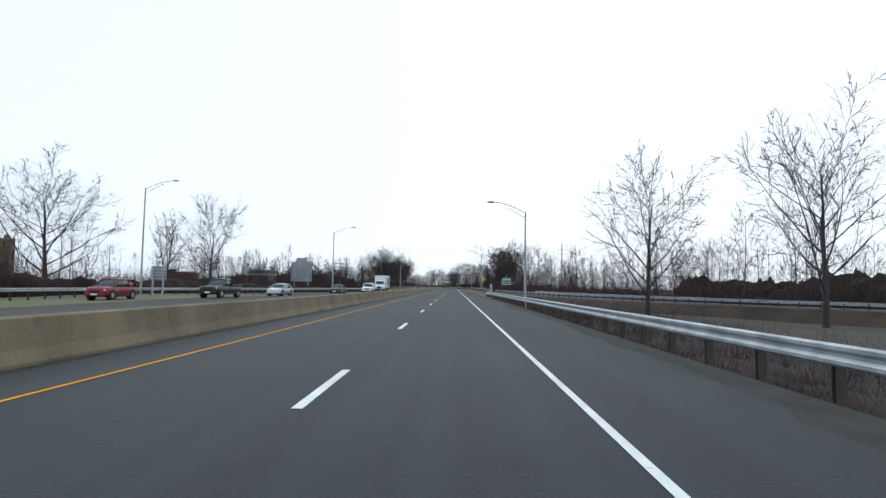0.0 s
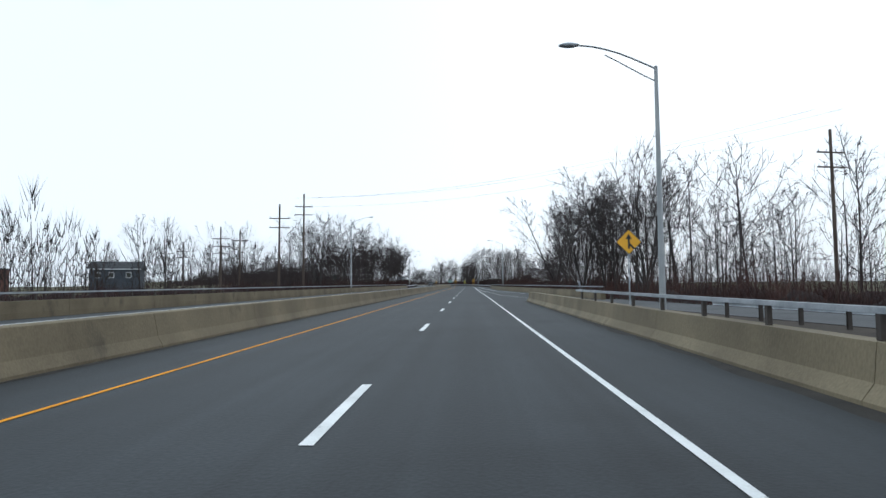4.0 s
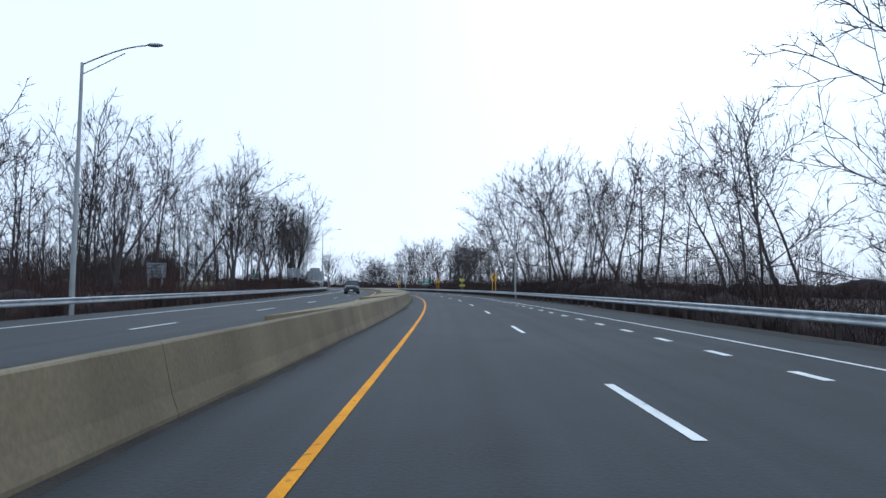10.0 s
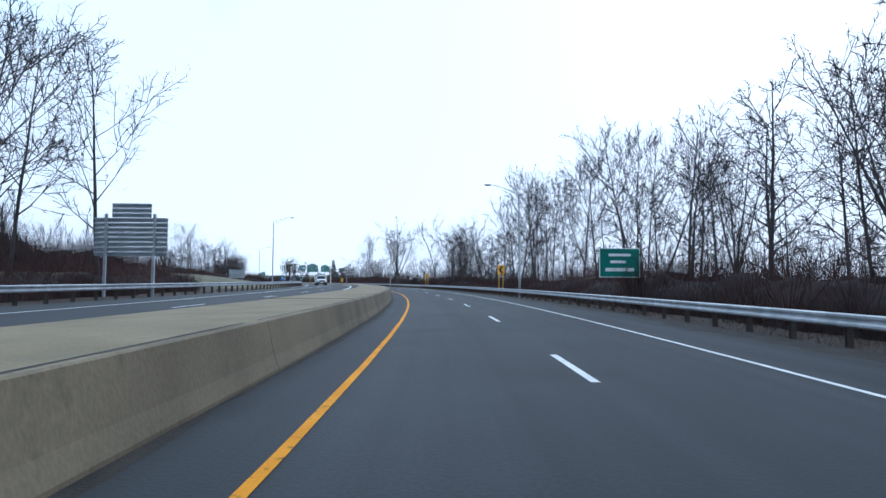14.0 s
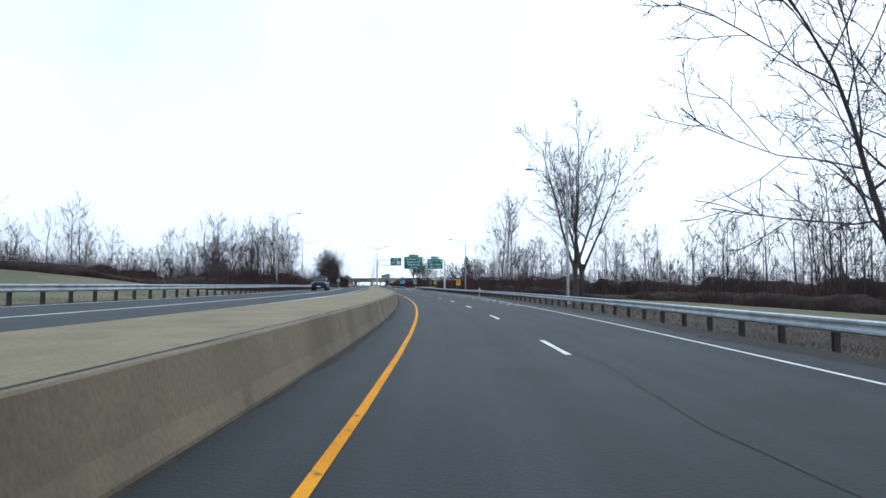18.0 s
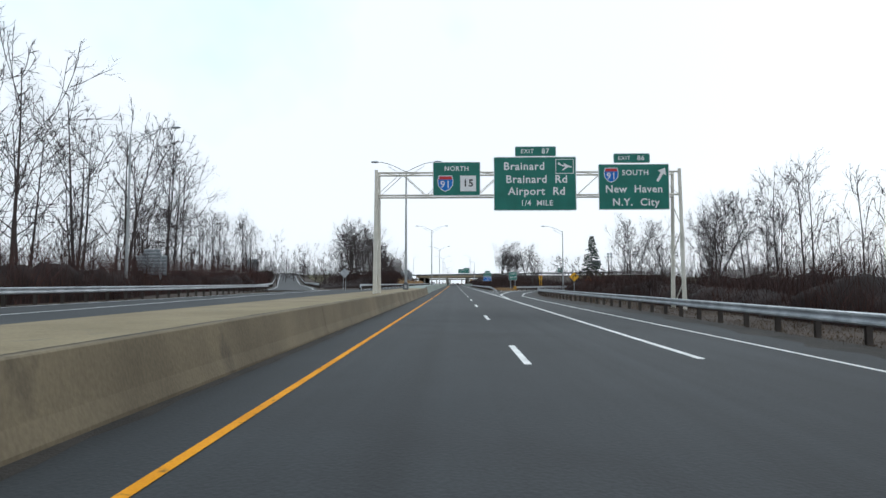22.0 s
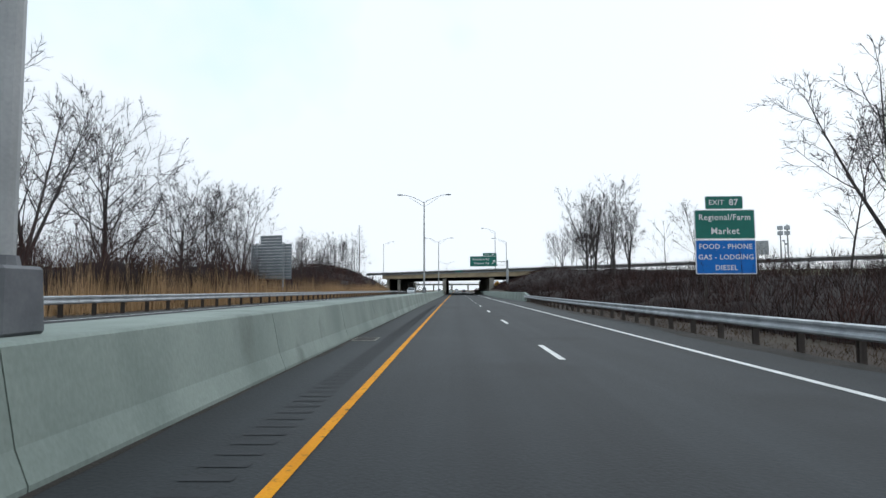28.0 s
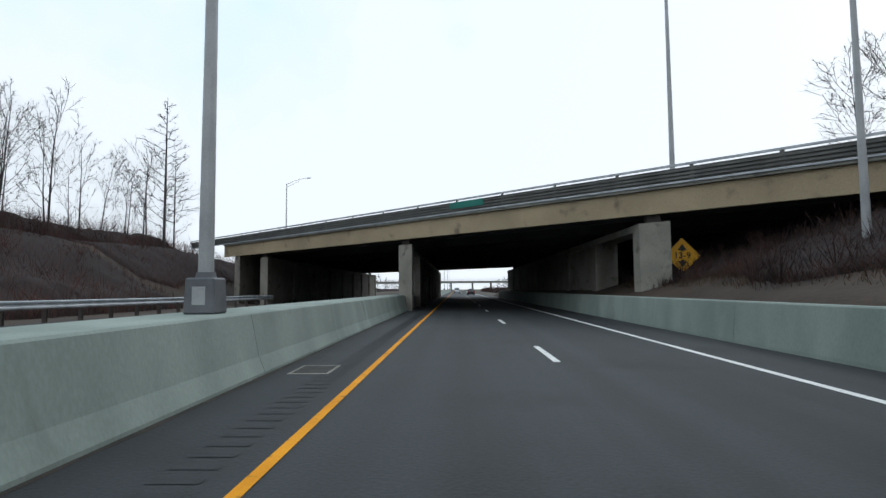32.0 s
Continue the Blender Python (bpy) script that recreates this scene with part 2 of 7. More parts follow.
# --- mesh helpers ---
def mesh(name, verts, faces, mat):
    me = bpy.data.meshes.new(name)
    me.from_pydata([tuple(v) for v in verts], [], faces)
    me.update()
    me.materials.append(mat)
    return me


def part(name, bm, mat, parent=None, label=""):
    """Links a bmesh, or a mesh, as one object under a thing or a part."""
    if isinstance(bm, bmesh.types.BMesh):
        me = bpy.data.meshes.new(name)
        bm.to_mesh(me)
        bm.free()
        me.materials.append(mat)
    else:
        me = bm
    ob = new(name, me)
    if parent:
        ob.parent = parent
    if label:
        tagged(ob, label)
    return ob


def thing(name, label, category, group="", kind="", at=None):
    ob = tagged(new(name), label, category, group, kind)
    if at is not None:
        ob.matrix_world = at
    return ob


def box(bm, x0, x1, y0, y1, z0, z1, bevel=0.0):
    g = bmesh.ops.create_cube(bm, size=1.0, matrix=Matrix.Translation(((x0 + x1) / 2, (y0 + y1) / 2, (z0 + z1) / 2)) @ Matrix.Diagonal((x1 - x0, y1 - y0, z1 - z0, 1)))
    if bevel:
        e = list({e for v in g["verts"] for e in v.link_edges})
        bmesh.ops.bevel(bm, geom=e, offset=bevel, segments=1, affect="EDGES")
    return bm


def boxed(*a, bevel=0.0):
    return box(bmesh.new(), *a, bevel=bevel)


def rod(bm, a, b, r0, r1, sides=8, caps=True):
    a, b = Vector(a), Vector(b)
    v = b - a
    m = Matrix.Translation((a + b) / 2) @ v.to_track_quat("Z", "Y").to_matrix().to_4x4()
    bmesh.ops.create_cone(bm, cap_ends=caps, segments=sides, radius1=r0, radius2=r1, depth=v.length, matrix=m)
    return bm


def tube(pts, r, sides=6):
    """One bent tube through the points."""
    bm = bmesh.new()
    rings = []
    for i, p in enumerate(pts):
        q = (Vector(pts[min(i + 1, len(pts) - 1)]) - Vector(pts[max(i - 1, 0)])).normalized()
        a = q.orthogonal().normalized() if abs(q.y) > 0.9 else Vector((0, 1, 0))
        b = q.cross(a)
        rings.append([bm.verts.new(Vector(p) + (a * math.cos(2 * math.pi * k / sides) + b * math.sin(2 * math.pi * k / sides)) * r) for k in range(sides)])
    for u, v in zip(rings, rings[1:]):
        for k in range(sides):
            bm.faces.new((u[k], u[(k + 1) % sides], v[(k + 1) % sides], v[k]))
    bm.faces.new(rings[0][::-1])
    bm.faces.new(rings[-1])
    return bm


def strip_mesh(name, s0, s1, d0, d1, z, mat, step=5.0):
    """A flat band along the road between two offsets, numbers or functions of s."""
    f0 = d0 if callable(d0) else (lambda s: d0)
    f1 = d1 if callable(d1) else (lambda s: d1)
    g = z if callable(z) else (lambda s: z)
    n = max(1, math.ceil((s1 - s0) / step))
    vs, fs = [], []
    for i in range(n + 1):
        s = s0 + (s1 - s0) * i / n
        vs += [R(s, f0(s), g(s)), R(s, f1(s), g(s))]
        if i:
            k = 2 * i
            fs.append((k - 2, k - 1, k + 1, k))
    me = mesh(name, vs, fs, mat)
    if mat.name == "asphalt":
        plan = me.uv_layers.new(name="plan")
        at_s = [s0 + (s1 - s0) * i / n for i in range(n + 1)]
        for lp, uv in zip(me.loops, plan.data):
            s = at_s[lp.vertex_index // 2]
            uv.uv = (s, (f1 if lp.vertex_index % 2 else f0)(s))
    return me


def sweep_mesh(name, s0, s1, profile, mat, step=5.0, shift=0.0, caps=True, closed=True, lift=None):
    """A profile [(d, z)...] drawn along the road; shift moves it sideways, a number or a function of s."""
    f = shift if callable(shift) else (lambda s: shift)
    n, k = max(1, math.ceil((s1 - s0) / step)), len(profile)
    vs, fs = [], []
    for i in range(n + 1):
        s = s0 + (s1 - s0) * i / n
        vs += [R(s, d + f(s), z + (lift(s) if lift else 0.0)) for d, z in profile]
        if i:
            for j in range(k if closed else k - 1):
                a, b = (i - 1) * k + j, (i - 1) * k + (j + 1) % k
                fs.append((a, b, b + k, a + k))
    if caps and closed:
        fs += [tuple(range(k - 1, -1, -1)), tuple(range(n * k, n * k + k))]
    return mesh(name, vs, fs, mat)


# --- the ground, one sheet out to the horizon ---
def smooth(a, b, x):
    x = min(max((x - a) / (b - a), 0.0), 1.0)
    return x * x * (3 - 2 * x)


# the opposite carriageway lies higher past the river bridge
O_Z = along([(300, 0), (385, 0.4), (440, 0.5), (510, 0.68), (625, 0.66), (680, 0.5), (740, 0.52), (960, 0.5), (1060, 0.1), (1200, 0)])
FORK = along([(730, -18.0), (748, -22.5), (784, -33), (807, -40.5), (842, -51), (882, -63), (980, -93)])
RAMP_Z = along([(730, 0.5), (807, 0.9), (842, 2.2), (882, 4.4), (980, 7.0)])


def ground_z(s, d):
    z = -0.07 + O_Z(s) * smooth(3.2, 6, -d)
    right = smooth(10.5, 15, d) * (1 - smooth(300, 360, s))
    z -= 2.2 * right
    left = smooth(16, 24, -d) * smooth(120, 200, s) * (1 - smooth(330, 420, s))
    z -= 1.5 * left
    # the banks that carry the crossing road
    bank = smooth(13, 24, d) * smooth(938, 992, s) * (1 - smooth(1015, 1075, s))
    bank2 = smooth(19, 32, -d) * smooth(948, 1000, s) * (1 - smooth(1030, 1085, s))
    z += (5.4 if d > 0 else 6.2) * max(bank * smooth(13, 24, d), bank2) * (1 - smooth(110, 200, abs(d)))
    if d > 9.22 and 930 < s < 1090:
        z = max(z, min(5.4, 0.85 + 0.37 * (d - 9.3)) * smooth(935, 978, s) * (1 - smooth(1062, 1088, s)) * (1 - smooth(110, 200, d)))
    # a low bank beside the last stretch
    z += 2.6 * smooth(13, 26, d) * smooth(830, 905, s) * (1 - smooth(985, 1000, s)) * (1 - bank)
    z += 2.6 * smooth(16, 40, -d) * smooth(470, 530, s) * (1 - smooth(590, 640, s)) * (1 - smooth(80, 150, -d))
    if 735 < s < 1000 and d < -12:
        w = FORK(s)
        z += (RAMP_Z(s) - 0.55 - z) * smooth(7 + 0.035 * (s - 735), 4.2, abs(d - w)) if s < 960 else 0.0
    if abs(d) > 12:
        z -= 0.3 * (0.5 + noise.noise((s * 0.03, d * 0.05, 0.3))) * smooth(12, 25, abs(d))
    return z


def build_ground():
    ds = [-330, -240, -170, -120, -90, -70, -55, -46, -38, -33, -29, -26, -23, -20, -17, -14, -10, -6.5, -3, -2, 0, 6, 8.6, 9.21, 9.3, 10.5, 12, 13.5, 15, 17, 19, 21.5, 24, 27, 31, 36, 43, 52, 65, 85, 115, 160, 230, 330]
    s_list = list(np.arange(-150, 1500.1, 7.5))
    zs = np.array([[ground_z(s, d) for d in ds] for s in s_list])
    vs = [R(s, d, zs[i, j]) for i, s in enumerate(s_list) for j, d in enumerate(ds)]
    k = len(ds)
    fs = [(i * k + j, i * k + j + 1, (i + 1) * k + j + 1, (i + 1) * k + j) for i in range(len(s_list) - 1) for j in range(k - 1)]
    b = len(vs)
    vs += [(-4500, -4000, -3.2), (4500, -4000, -3.2), (4500, 4800, -3.2), (-4500, 4800, -3.2)]
    fs.append((b, b + 1, b + 2, b + 3))
    ob = new("ground", mesh("ground", vs, fs, GRASS))
    ob.data.materials.append(EARTH)
    for i, p in enumerate(ob.data.polygons):
        j = i % (k - 1)
        p.use_smooth = True
        if i == len(fs) - 1:
            continue
        s, d = s_list[i // (k - 1)], 0.5 * (ds[j] + ds[j + 1])
        jit = noise.noise((s * 0.021, d * 0.03, 2.0))
        green = (-36 < d < -19 and s < 90) or (495 + 14 * jit < s < 625 + 18 * jit and abs(d) > 16) or abs(d) > 75 + 55 * jit
        if not green:
            p.material_index = 1
    tagged(ob, "rough winter verge of brown earth and thin grass", "ground", kind="structure")
    return np.array(s_list), np.array(ds, float), zs


GROUND_S, GROUND_D, GROUND_Z = build_ground()

# --- carriageways ---
R_EDGE = along([(-200, 10.1), (70, 10.0), (100, 9.65), (150, 9.65), (169, 9.65), (172, 16.2), (205, 14.0), (232, 11.6), (262, 10.6), (294, 11.4), (330, 11.4), (386, 10.6), (420, 10.0), (500, 9.6), (558, 9.2), (620, 10.4), (650, 11.0), (690, 11.6), (712, 11.8), (740, 9.6), (770, 9.0), (890, 8.8), (913, 9.75), (938, 8.8), (950, 8.75), (1500, 8.8)])
M_NEAR = along([(-200, -1.7), (90, -1.7), (150, -2.15), (290, -2.1), (330, -1.5), (370, -1.25), (735, -1.3), (760, -1.7), (1500, -1.75)])
M_FAR = along([(-200, -2.4), (90, -2.4), (150, -3.0), (285, -2.9), (330, -4.6), (370, -5.0), (700, -4.8), (735, -4.0), (780, -3.4), (1500, -3.3)])
O_EDGE = along([(-200, -13.5), (40, -13.5), (90, -15.2), (150, -14.9), (290, -15.1), (330, -15.5), (432, -14.3), (480, -14.5), (520, -13.8), (560, -13.9), (640, -14.8), (700, -16.2), (732, -17.0), (748, -12.6), (1500, -12.4)])

road = tagged(new("road", strip_mesh("road", -150, 1500, M_NEAR, R_EDGE, 0.0, ASPHALT)), "dark grey asphalt carriageway with worn wheel tracks", "road", kind="structure")
road_far = tagged(new("opposite_road", strip_mesh("opposite_road", -150, 1500, O_EDGE, M_FAR, O_Z, ASPHALT)), "dark asphalt carriageway beyond the median barrier", "road", kind="structure")


def line(name, s0, s1, d, width, mat, parent, label="", step=5.0, z=0.008):
    f = d if callable(d) else (lambda s: d)
    return part(name, strip_mesh(name, s0, s1, lambda s: f(s) - width / 2, lambda s: f(s) + width / 2, z, mat, step), mat, parent, label)


line("yellow_line", -150, 300, 0.0, 0.085, YELLOW_PAINT, road, "thin worn yellow edge line")
line("yellow_line", 300, 1500, 0.0, 0.12, YELLOW_PAINT, road, "worn yellow edge line")
W_EDGE = along([(-200, 7.0), (195, 6.95), (225, 6.7), (290, 6.75)])
line("edge_line", -150, 288, W_EDGE, 0.11, WHITE_PAINT, road, "white edge line")
line("edge_line", 176, 288, along([(176, 11.0), (197, 8.5), (227, 7.45), (257, 6.95), (288, 6.75)]), 0.095, WHITE_PAINT, road, "white merge line")
OUTER = along([(170, 14.6), (200, 12.4), (227, 9.9), (260, 8.9), (321, 8.75), (350, 7.9), (380, 7.5), (406, 6.9), (494, 6.95), (555, 7.5), (590, 7.8), (616, 8.6), (647, 9.1), (676, 9.3), (707, 9.3), (725, 9.6), (735, 11.0), (743, 12.2), (753, 14.3), (765, 17.8), (783, 25.3), (800, 33), (850, 64.5)])
line("edge_line", 172, 845, OUTER, 0.12, WHITE_PAINT, road, "white shoulder line", 3.0)
line("gore_line", 673.4, 1480, along([(673.4, 6.95), (1500, 6.75)]), 0.16, WHITE_PAINT, road, "white edge line")
GORE = along([(712, 7.0), (730, 7.65), (737, 8.5), (743.5, 9.4), (749, 10.3), (755.7, 11.7), (764, 13.8), (773, 16.8), (792, 25.8), (850, 62)])
line("gore_line", 763, 771.5, along([(763, 11.8), (771.5, 16.0)]), 0.6, WHITE_PAINT, road, "broad white bar closing the gore", 3.0, 0.012)
line("gore_line", 712, 845, GORE, 0.2, WHITE_PAINT, road, "white gore line", 3.0)
for s0 in (731.6, 737.0, 742.6, 748.6, 755.2, 763.2, 769.5):
    g = min(GORE(s0), 12.6)
    bar = [R(s0 - 0.25, 7.0, 0.009), R(s0 + 0.3, 7.0, 0.009), R(s0 + 0.35, g, 0.009), R(s0 - 0.2, g, 0.009)]
    part("gore_stripe", mesh("gore_stripe", bar, [(0, 3, 2, 1)], WHITE_PAINT), None, road)
for lo, hi, first, gap in ((-146, 657, -5.60, 12.192), (661, 1480, 2.03, 12.192)):
    s = first + math.ceil((lo - first) / gap) * gap
    while s + 3.05 < hi:
        line("lane_dash", s, s + 3.05, 3.55, 0.14, WHITE_PAINT, road, step=3.05)
        s += gap
for lo, hi in ((296.2, 372), (582, 668)):
    s = lo
    while s < hi:
        line("merge_dash", s, s + 0.95, 7.05, 0.2, WHITE_PAINT, road, step=0.95)
        s += 3.1
# lines of the opposite carriageway
O_DASH = along([(-200, -7.2), (90, -7.4), (150, -8.2), (300, -8.4), (330, -8.6), (384, -8.6), (416, -7.8), (470, -8.2), (700, -9.0), (760, -8.2), (1500, -7.7)])
O_WHITE = along([(-200, -11.3), (90, -11.8), (150, -12.6), (330, -12.8), (390, -12.2), (430, -11.2), (487, -11.5), (530, -9.4), (550, -9.0), (620, -9.5), (650, -10.5), (680, -11.3), (705, -13.0), (735, -14.7)])
O_UP = lambda s: O_Z(s) + 0.008
line("edge_line", -150, 738, O_WHITE, 0.16, WHITE_PAINT, road_far, "white edge line", 5.0, O_UP)
line("edge_line", 742, 1480, along([(742, -10.6), (760, -11.4), (1500, -11.3)]), 0.16, WHITE_PAINT, road_far, "white edge line", 5.0, O_UP)
line("edge_line", 500, 735, lambda s: O_EDGE(s) + 0.5, 0.14, WHITE_PAINT, road_far, "white ramp line", 5.0, O_UP)
line("yellow_line", -150, 440, lambda s: M_FAR(s) - 0.9, 0.13, YELLOW_PAINT, road_far, "yellow edge line", 5.0, O_UP)
line("edge_line", 470, 1480, lambda s: M_FAR(s) - 1.1, 0.16, WHITE_PAINT, road_far, "white edge line", 5.0, O_UP)
s = -140
while s < 1470:
    if not 500 < s < 745:
        line("lane_dash", s, s + 3.05, O_DASH, 0.14, WHITE_PAINT, road_far, "", 3.05, O_UP)
    s += 12.192

# expansion joints of the river bridge and sealed cracks
for s0 in (94.5, 190.5):
    part("expansion_joint", strip_mesh("expansion_joint", s0, s0 + 0.22, M_NEAR, lambda s: R_EDGE(s) - 0.1, 0.006, JOINT), None, road, "dark steel expansion joint")
    part("expansion_joint", strip_mesh("expansion_joint", s0 - 0.3, s0 - 0.05, M_NEAR, lambda s: R_EDGE(s) - 0.1, 0.005, ASPHALT_OLD), None, road)
rnd = random.Random(5)
for s0, s1, d0 in ((455, 500, 3.75), (512, 560, 3.8), (570, 610, 3.7), (352, 366, 4.4), (250, 290, 2.1)):
    s, vs = s0, []
    while s < s1:
        w = 0.018 + 0.016 * rnd.random()
        c = d0 + 0.12 * math.sin(s * 0.9) + 0.1 * (rnd.random() - 0.5)
        vs += [R(s, c - w, 0.005), R(s, c + w, 0.005)]
        s += 0.7
    part("tar_crack", mesh("tar_crack", vs, [(i, i + 1, i + 3, i + 2) for i in range(0, len(vs) - 2, 2)], JOINT), None, road, "sealed crack in the asphalt")
# the rumble strip beside the yellow line on the last stretch
for lo, hi in ((725, 1000),):
    vs, fs, s = [], [], lo
    while s < hi:
        k = len(vs)
        vs += [R(s, -0.78, 0.006), R(s, -0.36, 0.006), R(s + 0.13, -0.36, 0.006), R(s + 0.13, -0.78, 0.006)]
        fs.append((k, k + 1, k + 2, k + 3))
        s += 0.34
    tagged(part("rumble_strip", mesh("rumble_strip", vs, fs, JOINT_SOFT), None, road, "milled rumble strip"), kind="stuff")

ramp_left = tagged(new("entry_ramp", strip_mesh("entry_ramp", 735, 980, lambda s: FORK(s) - 3.6, lambda s: FORK(s) + 3.6, RAMP_Z, ASPHALT_OLD, 5.0)), "grey asphalt entry ramp climbing away", "road", kind="structure")
line("edge_line", 738, 975, lambda s: FORK(s) + 3.0, 0.13, WHITE_PAINT, ramp_left, "white ramp line", 5.0, lambda s: RAMP_Z(s) + 0.02)
line("edge_line", 738, 975, lambda s: FORK(s) - 3.0, 0.13, WHITE_PAINT, ramp_left, "white ramp line", 5.0, lambda s: RAMP_Z(s) + 0.02)

# the verge slopes away on both sides of the entry ramp
for sg in (1, -1):
    vs, fs, s = [], [], 733.0
    while s <= 985:
        a, b = FORK(s) + sg * 3.5, FORK(s) + sg * (6.5 + 1.1 * RAMP_Z(s))
        k = len(vs)
        vs += [R(s, a, RAMP_Z(s) - 0.02), R(s, FORK(s) + sg * 5.2, RAMP_Z(s) - 0.1), R(s, b, min(ground_z(s, b), RAMP_Z(s)) - 0.4)]
        if k:
            q = [(k - 3, k - 2, k + 1, k), (k - 2, k - 1, k + 2, k + 1)]
            fs += q if sg < 0 else [f[::-1] for f in q]
        s += 4.0
    part("verge", mesh("verge", vs, fs, EARTH), None, ramp_left, "brown earth verge beside the ramp")

# earth and grit washed along the barrier foot and over the ragged outer edge
GRIT = material("roadside_grit", (0.019, 0.016, 0.013), (0.036, 0.03, 0.024), 0.95, 0, 1.5, 30, 0.6, 0.5)


def ragged(name, s0, s1, f, inner, w0, w1, seed, label):
    rng = random.Random(seed)
    vs, fs, s = [], [], s0
    while s < s1:
        w = w0 + (w1 - w0) * max(0.0, min(1.0, 0.5 + 0.9 * noise.noise((s * 0.11, seed, 0.0)) + 0.5 * (rng.random() - 0.5)))
        k = len(vs)
        vs += [R(s, f(s), 0.016), R(s, f(s) + inner * w * 0.6, 0.013), R(s, f(s) + inner * w, 0.002)]
        if k:
            fs += [(k - 3, k - 2, k + 1, k), (k - 2, k - 1, k + 2, k + 1)]
        s += rng.uniform(0.5, 1.1)
    tagged(part(name, mesh(name, vs, fs, GRIT), None, road, label), kind="stuff")


ragged("grit", -60, 735, lambda s: M_NEAR(s) - 0.02, 1, 0.02, 0.34, 3, "dark grit along the barrier foot")
ragged("grit", 745, 1060, lambda s: M_NEAR(s) - 0.02, 1, 0.02, 0.16, 4, "dark grit along the barrier foot")
ragged("edge_earth", -60, 76, lambda s: R_EDGE(s) + 0.25, -1, 0.3, 1.1, 5, "earth spilling over the asphalt edge")
ragged("edge_earth", 296, 708, lambda s: R_EDGE(s) + 0.3, -1, 0.45, 1.5, 6, "earth spilling over the asphalt edge")
ragged("edge_earth", 778, 909, lambda s: R_EDGE(s) + 0.2, -1, 0.25, 0.8, 7, "earth spilling over the asphalt edge")
ragged("edge_earth", 700, 846, lambda s: OUTER(s) + 2.0, -1, 0.5, 1.3, 9, "earth spilling over the ramp edge")
ragged("grit", 78, 292, lambda s: R_EDGE(s) - 0.02, -1, 0.05, 0.5, 8, "dark grit along the parapet foot")

ramp_exit = tagged(new("exit_ramp", strip_mesh("exit_ramp", 716, 850, lambda s: GORE(s) - 0.25, lambda s: OUTER(s) + 1.7, 0.004, ASPHALT, 3.0)), "dark asphalt exit ramp curving away", "road", kind="structure")


# --- the merging ramp across the low field ---
FIELD = along([(30, 96), (60, 66), (87, 43.5), (104, 34), (125, 26), (150, 19.5), (176, 14.6)])
FIELD_BACK = along([(-60, 112), (10, 108), (30, 106), (60, 76), (87, 53), (104, 43), (125, 35), (150, 28), (172, 22.5)])
FIELD_Z = along([(30, -0.9), (104, -0.45), (150, -0.08), (176, -0.01)])
field_ramp = tagged(new("field_ramp", strip_mesh("field_ramp", 30, 173, lambda s: FIELD(s) - 2.8, lambda s: FIELD(s) + 2.8, FIELD_Z, ASPHALT_OLD, 4.0)), "grey merging ramp on a low bank across the field", "road", kind="structure")
for sg in (1, -1):
    vs, fs, s = [], [], 30.0
    while s <= 166:
        k = len(vs)
        vs += [R(s, FIELD(s) + sg * 2.75, FIELD_Z(s) - 0.02), R(s, FIELD(s) + sg * 4.4, FIELD_Z(s) - 0.15), R(s, FIELD(s) + sg * 7.5, -2.7)]
        if k:
            q = [(k - 3, k - 2, k + 1, k), (k - 2, k - 1, k + 2, k + 1)]
            fs += q if sg < 0 else [f[::-1] for f in q]
        s += 4.0
    part("verge", mesh("verge", vs, fs, EARTH), None, field_ramp, "brown earth verge beside the ramp")


# --- median barriers ---
def sections(parent, name, s0, s1, length, profile, mat, shift, gap=0.014):
    s = s0
    while s < s1 - 0.5:
        e = min(s + length, s1)
        part(name, sweep_mesh(name, s, e - gap, profile(0.5 * (s + e)), mat, 6.2, shift), None, parent)
        s = e


old_barrier = thing("median_barrier", "weathered tan concrete safety barrier with stained joints", "barrier", kind="structure")
sections(old_barrier, "barrier_section", -120, 300, 6.1, lambda s: [(0, 0), (0, 0.07), (-0.11, 0.29), (-0.22, 0.8), (-0.27, 0.83), (-0.44, 0.83), (-0.48, 0.8), (-0.56, 0.32), (-0.68, 0.1), (-0.68, 0)], OLD_CONCRETE, M_NEAR)
filled = thing("filled_median_barrier", "tan concrete barrier wall with a broad filled top", "barrier", kind="structure")
sections(filled, "barrier_section", 300, 737.5, 12.2, lambda s: [(0, 0), (0, 0.06), (-0.08, 0.27), (-0.2, 0.81), (-0.23, 0.83), (-0.36, 0.83), (-0.36, 0)], OLD_CONCRETE, M_NEAR, 0.014)
s = 300.0
while s < 737:
    e = min(s + 24.4, 737.5)
    w = M_FAR(0.5 * (s + e)) - M_NEAR(0.5 * (s + e))
    part("top_slab", sweep_mesh("top_slab", s, e - 0.015, [(-0.38, 0.0), (-0.38, 0.81), (w, min(0.81, O_Z(0.5 * (s + e)) + 0.3)), (w, 0.0)], BARRIER_TOP, 6.1, M_NEAR), None, filled, "tan concrete top slab")
    s = e
pale = thing("pale_median_barrier", "newer pale concrete barrier with vertical joints", "barrier", kind="structure")
sections(pale, "barrier_section", 738, 1062, 6.1, lambda s: [(0, 0), (0, 0.06), (-0.11, 0.32), (-0.26, 1.04), (-0.3, 1.07), (M_FAR(s) - M_NEAR(s), 1.07), (M_FAR(s) - M_NEAR(s), 0)], NEW_CONCRETE, M_NEAR, 0.016)
part("barrier_section", sweep_mesh("barrier_section", 1062, 1480, [(0, 0), (-0.19, 0.36), (-0.27, 1.07), (-1.6, 1.07), (-1.6, 0)], NEW_CONCRETE, 20, M_NEAR), None, pale)
